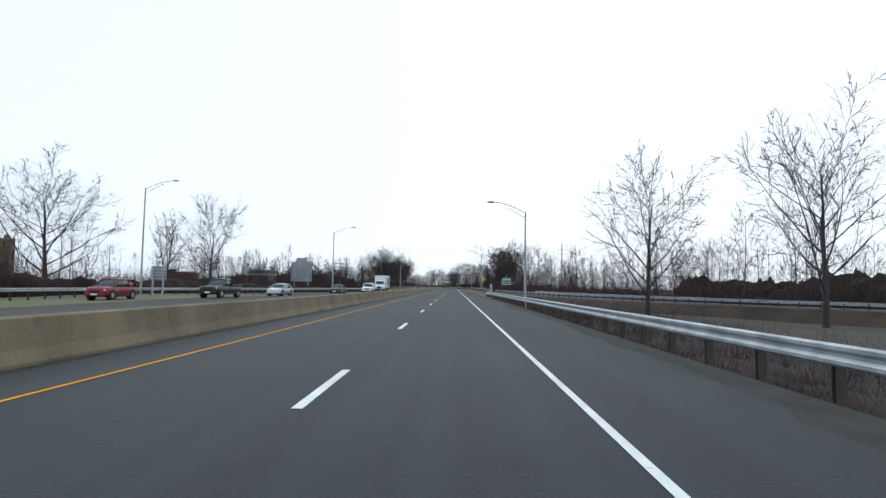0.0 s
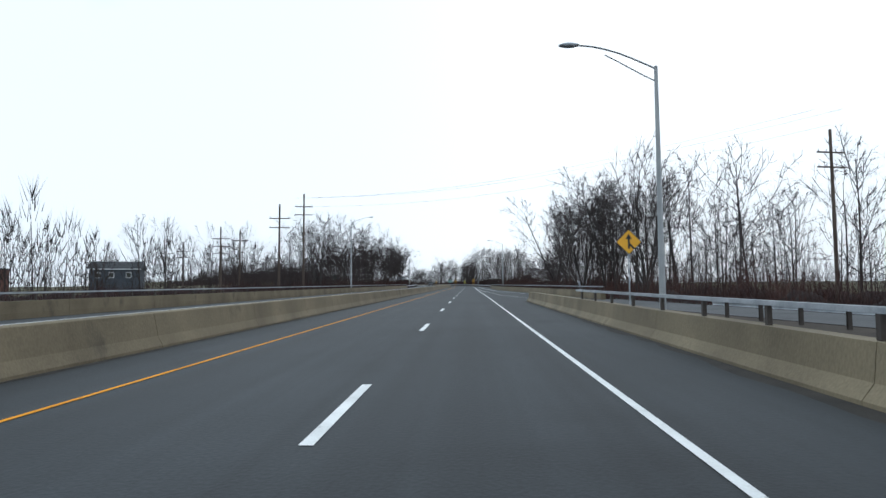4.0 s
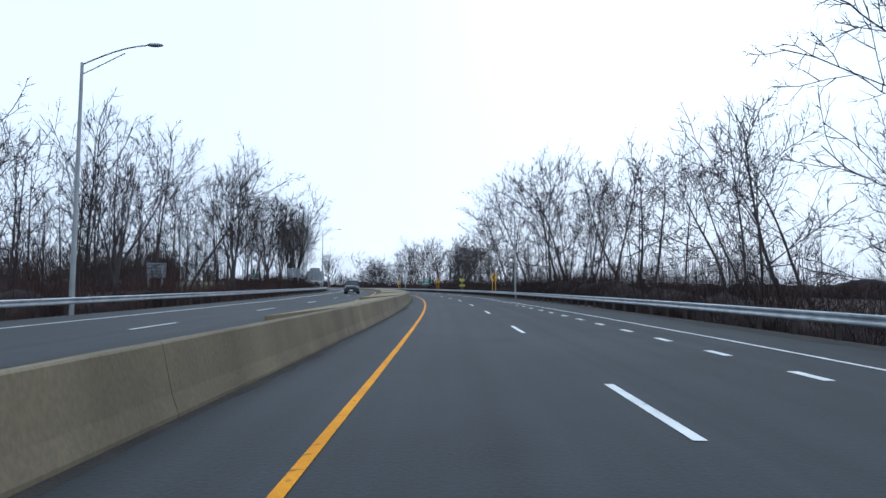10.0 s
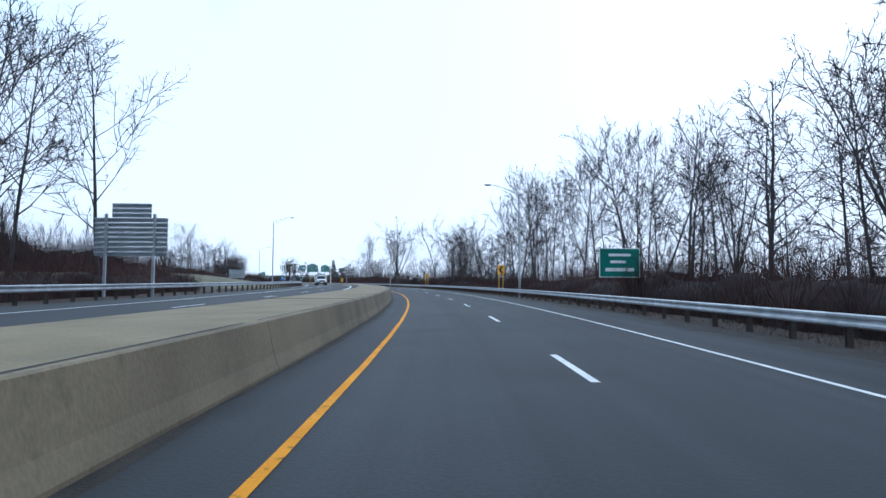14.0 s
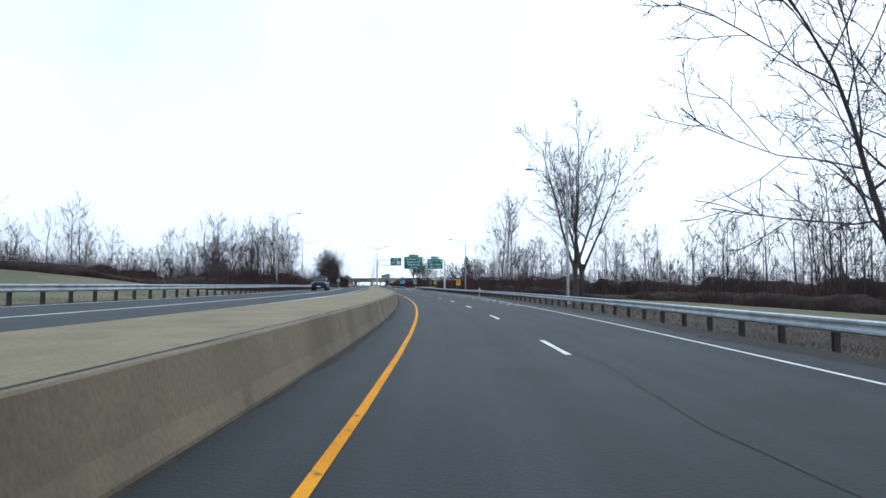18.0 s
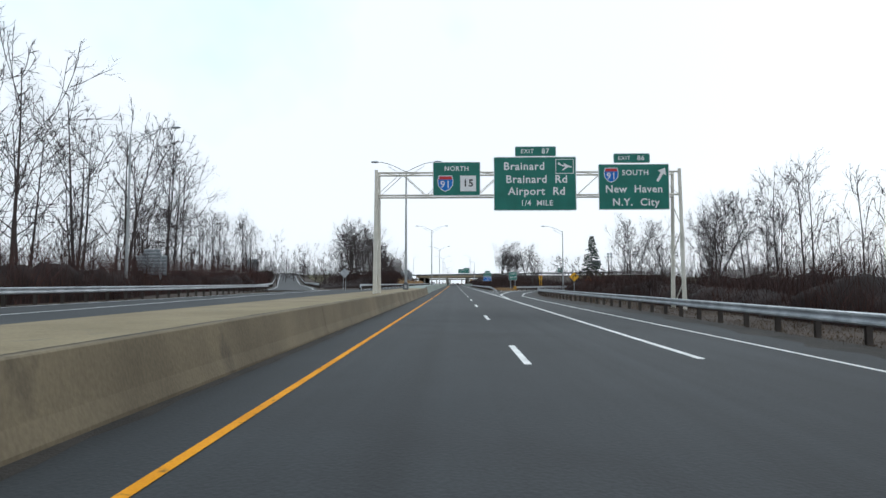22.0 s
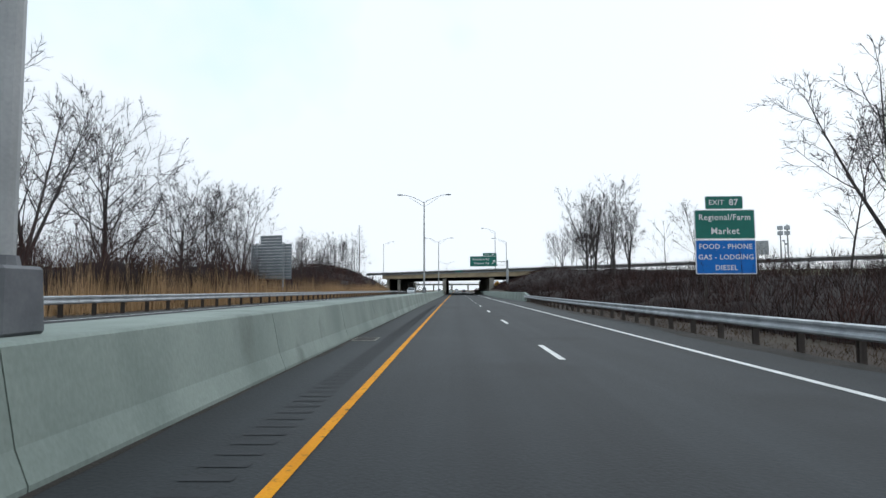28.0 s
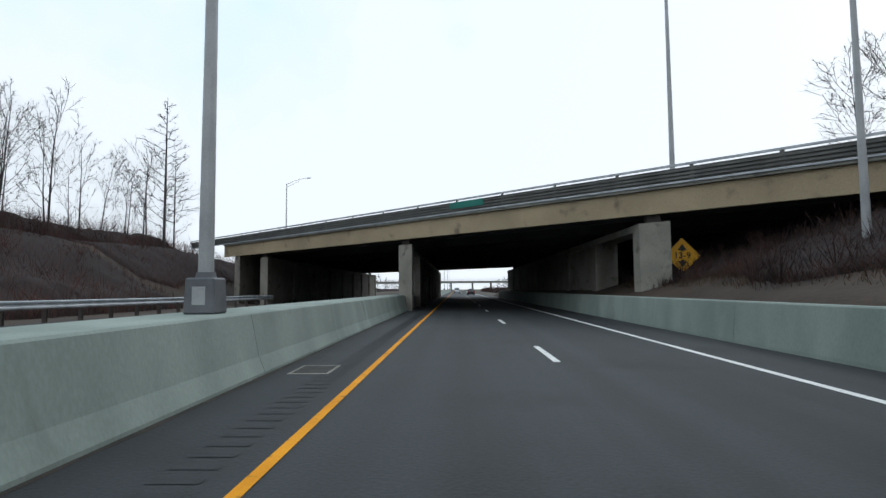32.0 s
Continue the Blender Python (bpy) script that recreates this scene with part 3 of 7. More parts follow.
# the sloping start of the pale barrier's top
w0, w1 = M_NEAR(738) - 0.3, M_FAR(735)
wedge = [R(732, w0 - 0.1, 0.815), R(732, w1, 0.7), R(738, w0, 1.068), R(738, w1, 1.068), R(732, w0 - 0.1, 0.6), R(732, w1, 0.6), R(738, w0, 0.6), R(738, w1, 0.6)]
part("sloping_start", mesh("sloping_start", wedge, [(0, 1, 3, 2), (0, 2, 6, 4), (1, 5, 7, 3), (0, 4, 5, 1), (2, 3, 7, 6)], NEW_CONCRETE), None, pale, "pale sloping barrier start")
wall_r = thing("roadside_wall", "pale concrete roadside barrier wall", "barrier", kind="structure")
sections(wall_r, "barrier_section", 914, 1062, 6.1, lambda s: [(0, 0), (0, 0.08), (0.1, 1.05), (0.13, 1.08), (0.45, 1.08), (0.45, 0)], NEW_CONCRETE, along([(914, 9.7), (938, 8.85), (945, 8.75), (1062, 8.75)]))
end = []
for s, d, h in ((911.2, 9.8, 0.74), (913.98, 9.7, 1.08)):
    end += [R(s, d, 0), R(s, d + 0.1 * h, h), R(s, d + 0.45, h), R(s, d + 0.45, 0)]
part("end_block", mesh("end_block", end, [(0, 1, 2, 3), (7, 6, 5, 4), (0, 4, 5, 1), (1, 5, 6, 2), (2, 6, 7, 3)], NEW_CONCRETE), None, wall_r, "sloping end of the wall")


# --- river bridge parapets with steel rails ---
def parapet(s0, s1, shift, side, height, rail, label, toe=0.0):
    p = thing("bridge_parapet", label, "parapet", "bridge parapets", "structure")
    sections(p, "parapet_section", s0, s1, 7.6, lambda s: [(-side * toe, -0.6), (-side * toe, 0.07), (0, 0.27), (side * 0.05, height), (side * 0.4, height), (side * 0.4, -0.6)], OLD_CONCRETE, shift)
    if rail:
        part("rail", sweep_mesh("rail", s0, rail, [(side * 0.14, height + 0.32), (side * 0.14, height + 0.4), (side * 0.24, height + 0.4), (side * 0.24, height + 0.32)], GALV, 5, shift), None, p, "galvanised top rail")
        s = s0 + 0.8
        me = bpy.data.meshes.new("rail_post")
        bm = boxed(-0.04, 0.04, -0.05, 0.05, 0, 0.34, bevel=0.01)
        bm.to_mesh(me)
        bm.free()
        me.materials.append(STEEL_POST)
        while s < rail:
            ob = part("rail_post", me, None, p)
            ob.matrix_world = stand(s, (shift(s) if callable(shift) else shift) + side * 0.19, height)
            s += 2.5
    return p


parapet(77, 168, 9.67, 1, 0.74, 149, "low tan concrete parapet with a steel rail", 0.15)
parapet(172, 294, lambda s: R_EDGE(s) + 0.02, 1, 0.72, 294, "tan concrete bridge parapet with a steel rail")
O_PAR = along([(100, -15.0), (150, -14.95), (290, -15.15), (320, -15.4)])
parapet(128, 308, O_PAR, -1, 0.8, 308, "tan concrete parapet with a steel rail beyond the far lanes")


# --- guardrails ---
W_BEAM = [(0.0, 0.46), (-0.05, 0.5), (-0.05, 0.55), (0.0, 0.6), (0.0, 0.64), (-0.05, 0.69), (-0.05, 0.74), (0.0, 0.77)]


def guardrail(s0, s1, shift, side=1, drop=0.0, label="galvanised corrugated guardrail on rusty posts", lift=None):
    """side 1: the face looks to the left of the road, posts behind it."""
    g = thing("guardrail", label, "guardrail", "roadside guardrails")
    g.matrix_world = Matrix.Identity(4)
    f = shift if callable(shift) else (lambda s: shift)
    outer = [(side * d, z - drop) for d, z in W_BEAM]
    prof = outer + [(d + side * 0.006, z) for d, z in reversed(outer)]
    s = s0
    while s < s1 - 0.2:
        e = min(s + 7.62, s1)
        part("rail_section", sweep_mesh("rail_section", s, e, prof, GALV, 3.81, f, lift=lift), None, g)
        s = e
    me = bpy.data.meshes.new("post")
    bm = bmesh.new()
    box(bm, -0.07, 0.07, -0.05, -0.04, -1.1, 0.72)
    box(bm, -0.07, 0.07, 0.04, 0.05, -1.1, 0.72)
    box(bm, -0.01, 0.01, -0.05, 0.05, -1.1, 0.72)
    bm.to_mesh(me)
    bm.free()
    me.materials.append(STEEL_POST)
    s = s0 + 0.6
    while s < s1:
        ob = part("post", me, None, g)
        ob.matrix_world = stand(s, f(s) + side * 0.1, -drop + (lift(s) if lift else 0.0))
        s += 1.905
    return g


guardrail(-90, 76.5, along([(-100, 10.6), (0, 10.5), (60, 10.1), (76.5, 9.75)]))
GR = along([(294, 11.5), (330, 11.6), (386, 10.9), (420, 10.3), (500, 9.85), (558, 9.5), (620, 10.7), (650, 11.3), (690, 12.0), (712, 12.2), (733, 12.6), (743, 14.0), (753, 16.2), (765, 19.6), (783, 27.2), (800, 35.0), (846, 64)])
guardrail(34, 150, lambda s: FIELD(s) - 3.3, -1, label="pale guardrail along the merging ramp", lift=FIELD_Z)
guardrail(34, 140, lambda s: FIELD(s) + 3.3, 1, label="pale guardrail along the merging ramp", lift=FIELD_Z)
guardrail(294, 500, GR)
guardrail(500, 700, GR)
guardrail(700, 842, GR)
guardrail(778, 913, along([(778, 9.5), (800, 9.1), (880, 9.0), (898, 9.3), (913, 9.78)]))
guardrail(768.5, 778, along([(768.5, 10.2), (778, 9.5)]), 1, label="guardrail end sloping down into the ground", lift=along([(768.5, -0.68), (778, 0)]))
guardrail(776, 836, along([(776, 14.6), (783, 18.9), (792, 23.6), (836, 51)]), -1, label="galvanised guardrail curving along the exit ramp")
guardrail(-120, 128, along([(-150, -31), (60, -30), (100, -19.5), (128, -15.2)]), -1, label="galvanised guardrail beyond the far lanes")
guardrail(308, 560, along([(308, -15.6), (340, -15.9), (432, -15.0), (480, -15.2), (520, -14.6), (560, -14.7)]), -1, label="galvanised guardrail beyond the far lanes", lift=O_Z)
guardrail(560, 735, along([(560, -14.7), (640, -15.6), (700, -17.6), (735, -22.0)]), -1, label="galvanised guardrail beyond the far lanes", lift=O_Z)
guardrail(735, 920, lambda s: FORK(s) - 4.2, -1, label="galvanised guardrail climbing beside the ramp", lift=RAMP_Z)
guardrail(752, 920, lambda s: FORK(s) + 4.2, 1, label="galvanised guardrail climbing beside the ramp", lift=RAMP_Z)
guardrail(747, 1010, along([(747, -12.1), (760, -12.8), (1010, -12.8)]), -1, label="galvanised guardrail beyond the far lanes", lift=O_Z)
guardrail(741, 747, along([(741, -10.9), (747, -12.1)]), -1, label="short galvanised guardrail sloping down at the ramp nose", lift=along([(741, -0.15), (747, 0.52)]))


# --- street lamps ---
def lamp_head(bm, x, y, z, sx):
    m = Matrix.Translation((x, y, z))
    bmesh.ops.create_uvsphere(bm, u_segments=10, v_segments=6, radius=0.5, matrix=m @ Matrix.Diagonal((0.85, 0.3, 0.2, 1)))
    return bm


def street_lamp(height, arms, reach, base=None):
    """arms: 1 to the right, -1 to the left, or both; returns the lamp at the origin."""
    lamp = thing("street_lamp", "tall pale grey steel street lamp", "street lamp", "street lamps")
    bm = rod(bmesh.new(), (0, 0, 0), (0, 0, height), 0.13, 0.07, 12)
    part("pole", bm, POLE, lamp)
    part("base_plate", boxed(-0.22, 0.22, -0.22, 0.22, 0.0, 0.05, bevel=0.01), POLE, lamp)
    if base:
        bm = boxed(-0.25, 0.25, -0.25, 0.25, 0.0, base * 0.8, bevel=0.03)
        for v in bm.verts:
            v.co.x, v.co.y = v.co.x * (1.06 - 0.12 * v.co.z / base), v.co.y * (1.06 - 0.12 * v.co.z / base)
        box_ = part("base_box", bm, LAMP_BASE, lamp, "tapered dark grey steel base")
        part("collar", rod(bmesh.new(), (0, 0, base * 0.8), (0, 0, base * 0.8 + 0.09), 0.17, 0.15, 12), LAMP_BASE, box_)
        part("hatch", boxed(-0.11, 0.11, -0.268, -0.25, base * 0.2, base * 0.6, bevel=0.005), POLE, box_, "small access hatch")
    for sx in arms:
        n, pts, low = 6, [], []
        for i in range(n + 1):
            u = i / n
            pts.append((sx * reach * u, 0, height - 0.1 + 1.0 * math.sin(u * 1.45)))
            low.append((sx * reach * u, 0, height - 0.6 + 1.5 * math.sin(u * 1.45) * (0.66 + 0.34 * u)))
        arm = part("arm", tube(pts, 0.035), POLE, lamp, "curved steel arm")
        part("lower_arm", tube(low[:-2], 0.025), POLE, arm)
        part("lamp_head", lamp_head(bmesh.new(), sx * (reach + 0.4), 0, pts[-1][2] + 0.02, sx), GALV, arm, "grey cobra-head luminaire")
    return lamp


single_r = street_lamp(10.6, (-1,), 2.9)
single_r.matrix_world = stand(53.8, 12.1, -1.9)
for s, d in ((145, 12.3), (262, 13.3), (377, 12.2), (482, 11.9), (590.5, 13.2), (664, 16.0), (760.5, 21.0), (983.4, 14.0)):
    copy_thing(single_r, stand(s, d, 0.4 if s == 262 else ground_z(s, d)))
single_l = street_lamp(12.6, (1,), 3.2)
single_l.matrix_world = stand(65.5, -31.5, ground_z(65.5, -31.5))
single_m = street_lamp(10.8, (1,), 3.2)
single_m.matrix_world = stand(99.8, -16.3, 0)
for s, d in ((223, -16.0), (333.5, -17.0), (432, -15.9), (542.3, -20.2), (644.2, -20.6), (706, -23.6)):
    copy_thing(single_l, stand(s, d, ground_z(s, d)))
double = street_lamp(11.6, (1, -1), 2.7, 0.75)
double.matrix_world = stand(717, -2.6, 0.83)
for s in (781.5, 848.5, 915, 975.5, 1090, 1155, 1220, 1285):
    copy_thing(double, stand(s, -2.6 if s < 1000 else -2.5, 1.07))


# --- signs ---
def letters(body, size, mat, bold=0.0):
    cu = bpy.data.curves.new("letters", "FONT")
    cu.body, cu.size, cu.align_x, cu.align_y = body, size, "CENTER", "CENTER"
    cu.offset, cu.resolution_u, cu.space_character = bold, 3, 1.1
    ob = bpy.data.objects.new("letters", cu)
    scene.collection.objects.link(ob)
    me = bpy.data.meshes.new_from_object(ob.evaluated_get(bpy.context.evaluated_depsgraph_get()))
    bpy.data.objects.remove(ob)
    me.materials.clear()
    me.materials.append(mat)
    return me


def write(parent, body, x, z, size, mat, y=-0.024, bold=0.004):
    ob = part("lettering", letters(body, size, mat, bold), mat, parent)
    ob.matrix_basis = pose(x, y, z, 90)
    return ob


def rounded(w, h, r, t, at=(0, 0)):
    """A plate with rounded corners, upright, its face to -y."""
    bm = bmesh.new()
    ring = []
    for cx, cz, a0 in ((w / 2 - r, h / 2 - r, 0), (-w / 2 + r, h / 2 - r, 90), (-w / 2 + r, -h / 2 + r, 180), (w / 2 - r, -h / 2 + r, 270)):
        for k in range(4):
            a = radians(a0 + 30 * k)
            ring.append((at[0] + cx + r * math.cos(a), at[1] + cz + r * math.sin(a)))
    front = [bm.verts.new((x, -t / 2, z)) for x, z in ring]
    back = [bm.verts.new((x, t / 2, z)) for x, z in ring]
    bm.faces.new(front)
    bm.faces.new(back[::-1])
    n = len(ring)
    for i in range(n):
        bm.faces.new((front[i], back[i], back[(i + 1) % n], front[(i + 1) % n]))
    return bm


def plate(parent, w, h, x, z, mat, border=None, y=0.0, name="panel", label="", r=0.08):
    """A sign face w by h about (x, z) in front of y, with a border."""
    p = part(name, rounded(w, h, r, 0.03), mat if not border else border, parent, label)
    p.matrix_basis = pose(x, y, z)
    if border:
        e = min(0.045, 0.03 * min(w, h) + 0.012)
        f = part("face", rounded(w - 2 * e, h - 2 * e, max(r - e, 0.01), 0.02), mat, p)
        f.matrix_basis = pose(0, -0.009, 0)
    return p


def bars(parent, rows, mat, y=-0.022):
    """Plain bars for writing that cannot be read: rows of (x, z, width, height)."""
    for x, z, w, h in rows:
        b = part("text_bar", boxed(-w / 2, w / 2, -0.002, 0.002, -h / 2, h / 2), mat, parent)
        b.matrix_basis = pose(x, y, z)


def flat(name, pts, mat, parent, y=-0.024, label=""):
    """A flat shape of points (x, z), 3 mm thick."""
    bm = bmesh.new()
    f = bm.faces.new([bm.verts.new((x, 0, z)) for x, z in pts])
    g = bmesh.ops.extrude_face_region(bm, geom=[f])
    bmesh.ops.translate(bm, verts=[v for v in g["geom"] if isinstance(v, bmesh.types.BMVert)], vec=(0, 0.003, 0))
    bmesh.ops.recalc_face_normals(bm, faces=bm.faces)
    ob = part(name, bm, mat, parent, label)
    ob.matrix_basis = pose(0, y, 0)
    return ob


def posts(parent, xs, z1, mat=GALV, w=0.06, z0=-1.2, y=0.06):
    for x in xs:
        p = part("post", boxed(-w / 2, w / 2, -w / 2, w / 2, z0, z1, bevel=0.006), mat, parent)
        p.matrix_basis = pose(x, y, 0)


def arrow(parent, x, z, size, mat, turn_by=45, y=-0.026):
    pts = [(-0.5, -0.09), (0.1, -0.09), (0.1, -0.3), (0.5, 0), (0.1, 0.3), (0.1, 0.09), (-0.5, 0.09)]
    a = radians(turn_by)
    return flat("arrow", [(x + size * (px * math.cos(a) - pz * math.sin(a)), z + size * (px * math.sin(a) + pz * math.cos(a))) for px, pz in pts], mat, parent, y)


def shield(parent, x, z, size):
    out = [(-0.42, 0.5), (0.42, 0.5), (0.5, 0.2), (0.46, -0.15), (0.25, -0.4), (0, -0.52), (-0.25, -0.4), (-0.46, -0.15), (-0.5, 0.2)]
    flat("shield_rim", [(x + size * a, z + size * b) for a, b in out], WHITE_SIGN, parent, -0.026)
    flat("shield", [(x + size * a * 0.9, z + size * b * 0.9) for a, b in out], BLUE_SIGN, parent, -0.03)
    flat("shield_band", [(x + size * a, z + size * b) for a, b in ((-0.37, 0.44), (0.37, 0.44), (0.42, 0.25), (-0.42, 0.25))], RED, parent, -0.034)
    write(parent, "91", x, z - 0.08 * size, size * 0.62, WHITE_SIGN, -0.036, 0.006)


# memorial sign at the river bridge
sg = thing("memorial_sign", "small green bridge name sign on two steel posts", "road sign", at=stand(73, 12.1, -0.4))
posts(sg, (-0.4, 0.4), 3.0, STEEL_POST)
p = plate(sg, 1.15, 0.86, 0, 2.6, GREEN_SIGN, WHITE_SIGN)
bars(p, [(-0.22, 0.2, 0.5, 0.1), (0.25, 0.2, 0.34, 0.1)], WHITE_SIGN)
write(p, "MEMORIAL BRIDGE", 0, -0.12, 0.125, WHITE_SIGN)
# striped hazard marker
sg = thing("hazard_marker", "black and white striped hazard marker board", "road sign", at=stand(76.3, 10.35, -0.1))
posts(sg, (0,), 1.9, STEEL_POST)
p = plate(sg, 0.3, 0.92, 0, 1.45, WHITE_SIGN, r=0.02)
for k in range(4):
    flat("stripe", [(-0.14, -0.42 + 0.22 * k), (0.14, -0.31 + 0.22 * k), (0.14, -0.2 + 0.22 * k), (-0.14, -0.31 + 0.22 * k)], BLACK, p, -0.02)


def diamond(name, label, s, d, zc, side, mat, mark, z0=0.0, rz=0):
    sg = thing(name, label, "road sign", at=stand(s, d, z0, rz))
    posts(sg, (-0.13, 0.13) if side > 1.0 else (0,), zc + 0.2)
    p = part("panel", rounded(side, side, 0.06, 0.03), BLACK, sg)
    p.matrix_basis = pose(0, 0, zc, 0, 45, 0)
    f = part("face", rounded(side - 0.05, side - 0.05, 0.05, 0.02), mat, p)
    f.matrix_basis = pose(0, -0.009, 0)
    up = part("symbol", mesh("symbol", [(0, 0, 0), (0.001, 0, 0), (0, 0, 0.001)], [(0, 1, 2)], BLACK), None, sg)
    up.matrix_basis = pose(0, 0, zc)
    mark(up)
    return sg


def clearance(up):
    write(up, "13-9", 0, 0, 0.4, BLACK, -0.026, 0.013)
    flat("arrow", [(-0.22, 0.26), (-0.08, 0.26), (-0.08, 0.2), (0.08, 0.2), (0.08, 0.26), (0.22, 0.26), (0, 0.56)], BLACK, up)
    flat("arrow", [(-0.22, -0.26), (0, -0.56), (0.22, -0.26), (0.08, -0.26), (0.08, -0.2), (-0.08, -0.2), (-0.08, -0.26)], BLACK, up)


def merge_mark(up):
    flat("arrow", [(-0.05, -0.35), (0.05, -0.35), (0.05, 0.15), (0.16, 0.15), (0, 0.42), (-0.16, 0.15), (-0.05, 0.15)], BLACK, up)
    flat("arrow_branch", [(0.05, -0.2), (0.22, -0.38), (0.3, -0.32), (0.05, -0.05)], BLACK, up)


def bend_mark(up):
    flat("arrow", [(-0.22, -0.35), (-0.1, -0.35), (-0.1, -0.02), (0.02, 0.1), (0.12, 0.1), (0.12, -0.04), (0.38, 0.16), (0.12, 0.36), (0.12, 0.22), (-0.02, 0.22), (-0.22, 0.04)], BLACK, up)


diamond("merge_sign", "amber diamond merge warning sign", 152.5, 13.2, 3.5, 0.92, YELLOW_SIGN, merge_mark)
low = diamond("clearance_sign", "lemon yellow low clearance diamond sign with a half mile plate", 413.5, 11.2, 2.62, 0.84, LEMON_SIGN, clearance)
p = plate(low, 1.08, 0.44, 0, 1.6, LEMON_SIGN, BLACK, r=0.03)
write(p, "½ MILE", 0, 0, 0.25, BLACK, bold=0.006)
diamond("clearance_sign", "amber low clearance diamond sign by the overpass pier", 993.2, 12.35, 2.35, 1.25, YELLOW_SIGN, clearance, 0.6)
diamond("bend_sign", "amber diamond bend warning sign at the exit ramp", 734.6, 17.4, 2.25, 0.92, YELLOW_SIGN, bend_mark)


def chevron_sign(s, d, rz=0, right=False):
    sg = thing("chevron_sign", "amber chevron board with a black arrow on two yellow posts", "road sign", "bend chevrons", at=stand(s, d, 0, rz))
    posts(sg, (-0.22, 0.22), 2.4, YELLOW_SIGN, 0.07, -0.8)
    p = plate(sg, 0.76, 0.94, 0, 2.72, YELLOW_SIGN, r=0.04)
    k = -1 if right else 1
    c = [(0.3, 0.4), (0.02, 0.4), (-0.28, 0.0), (0.02, -0.4), (0.3, -0.4), (0.0, 0.0)]
    flat("chevron", [(k * x, z) for x, z in c][::k], BLACK, p, -0.02)


for s, d in ((386.2, 11.2), (436, 10.5), (484, 10.4), (546.2, 11.9)):
    chevron_sign(s, d)
for s, d in ((796, 22.6), (823, 40.5)):
    chevron_sign(s, d, -20, True)

# roadside guide sign in the bend
sg = thing("guide_sign", "green guide sign among the trees", "road sign", at=stand(457, 12.2, 0))
posts(sg, (-0.8, 0.8), 3.4, STEEL_POST, 0.1)
p = plate(sg, 2.4, 1.7, 0, 2.55, GREEN_SIGN, WHITE_SIGN)
bars(p, [(0, 0.45, 1.3, 0.16), (-0.1, 0.05, 0.9, 0.16), (0, -0.4, 1.7, 0.2)], WHITE_SIGN)

# ramp speed board
sg = thing("ramp_speed_sign", "amber advisory ramp speed board", "road sign", at=stand(670.7, 15.5, 0))
posts(sg, (-0.3, 0.3), 2.2, GALV)
p = plate(sg, 1.1, 1.5, 0, 2.1, YELLOW_SIGN, BLACK, r=0.04)
write(p, "RAMP", 0, 0.5, 0.27, BLACK)
write(p, "30", 0, 0.02, 0.55, BLACK, bold=0.012)
write(p, "M.P.H.", 0, -0.5, 0.25, BLACK)
# roadwork boards
for s, d in ((799, 34.5), (809, 40)):
    sg = thing("roadwork_sign", "orange roadwork board beside the ramp", "road sign", "roadwork boards", at=stand(s, d, 0.2))
    posts(sg, (-0.4, 0.4), 1.0, STEEL_POST)
    p = plate(sg, 1.5, 1.25, 0, 1.5, ORANGE_SIGN, r=0.05)
    bars(p, [(0, 0.25, 0.9, 0.14), (0, -0.05, 1.0, 0.14), (0, -0.33, 0.7, 0.14)], BLACK)
# exit board
sg = thing("exit_sign", "green exit number board at the gore", "road sign", at=stand(777.5, 14.1, -0.05))
posts(sg, (-0.45, 0.45), 2.3, GALV, 0.09)
p = plate(sg, 1.62, 1.62, 0, 2.95, GREEN_SIGN, WHITE_SIGN)
write(p, "EXIT", 0, 0.36, 0.42, WHITE_SIGN, bold=0.008)
write(p, "86", -0.25, -0.3, 0.55, WHITE_SIGN, bold=0.012)
arrow(p, 0.45, -0.28, 0.6, WHITE_SIGN, 50)
# services board
sg = thing("services_sign", "green and blue exit services board on steel posts", "road sign", at=stand(871.5, 14.6, 0))
posts(sg, (-1.0, 1.0), 3.0, STEEL_POST, 0.12)
p = plate(sg, 1.85, 0.66, 0.0, 5.68, GREEN_SIGN, WHITE_SIGN, name="exit_tab")
write(p, "EXIT", -0.38, 0, 0.34, WHITE_SIGN)
write(p, "87", 0.46, 0, 0.42, WHITE_SIGN, bold=0.01)
p = plate(sg, 2.95, 1.46, 0, 4.6, GREEN_SIGN, WHITE_SIGN)
write(p, "Regional/Farm", 0, 0.34, 0.4, WHITE_SIGN, bold=0.006)
write(p, "Market", 0, -0.34, 0.44, WHITE_SIGN, bold=0.008)
p = plate(sg, 2.95, 1.7, 0, 3.0, BLUE_SIGN, WHITE_SIGN)
write(p, "FOOD - PHONE", 0, 0.5, 0.34, WHITE_SIGN, bold=0.006)
write(p, "GAS - LODGING", 0, -0.02, 0.34, WHITE_SIGN, bold=0.006)
write(p, "DIESEL", 0, -0.54, 0.34, WHITE_SIGN, bold=0.006)


# --- overhead sign gantry ---
def truss(parent, x0, x1, z0, z1, y0, y1, step, r=0.045, mat=POLE):
    for y in (y0, y1):
        for z in (z0, z1):
            part("chord", rod(bmesh.new(), (x0, y, z), (x1, y, z), r, r, 8), mat, parent)
    n = max(1, round((x1 - x0) / step))
    for i in range(n):
        a, b = x0 + (x1 - x0) * i / n, x0 + (x1 - x0) * (i + 1) / n
        up = i % 2 == 0
        for y in (y0, y1):
            part("brace", rod(bmesh.new(), (a, y, z0 if up else z1), (b, y, z1 if up else z0), 0.022, 0.022, 6), mat, parent)
        part("brace", rod(bmesh.new(), (a, y0 if up else y1, z1), (b, y1 if up else y0, z1), 0.02, 0.02, 6), mat, parent)


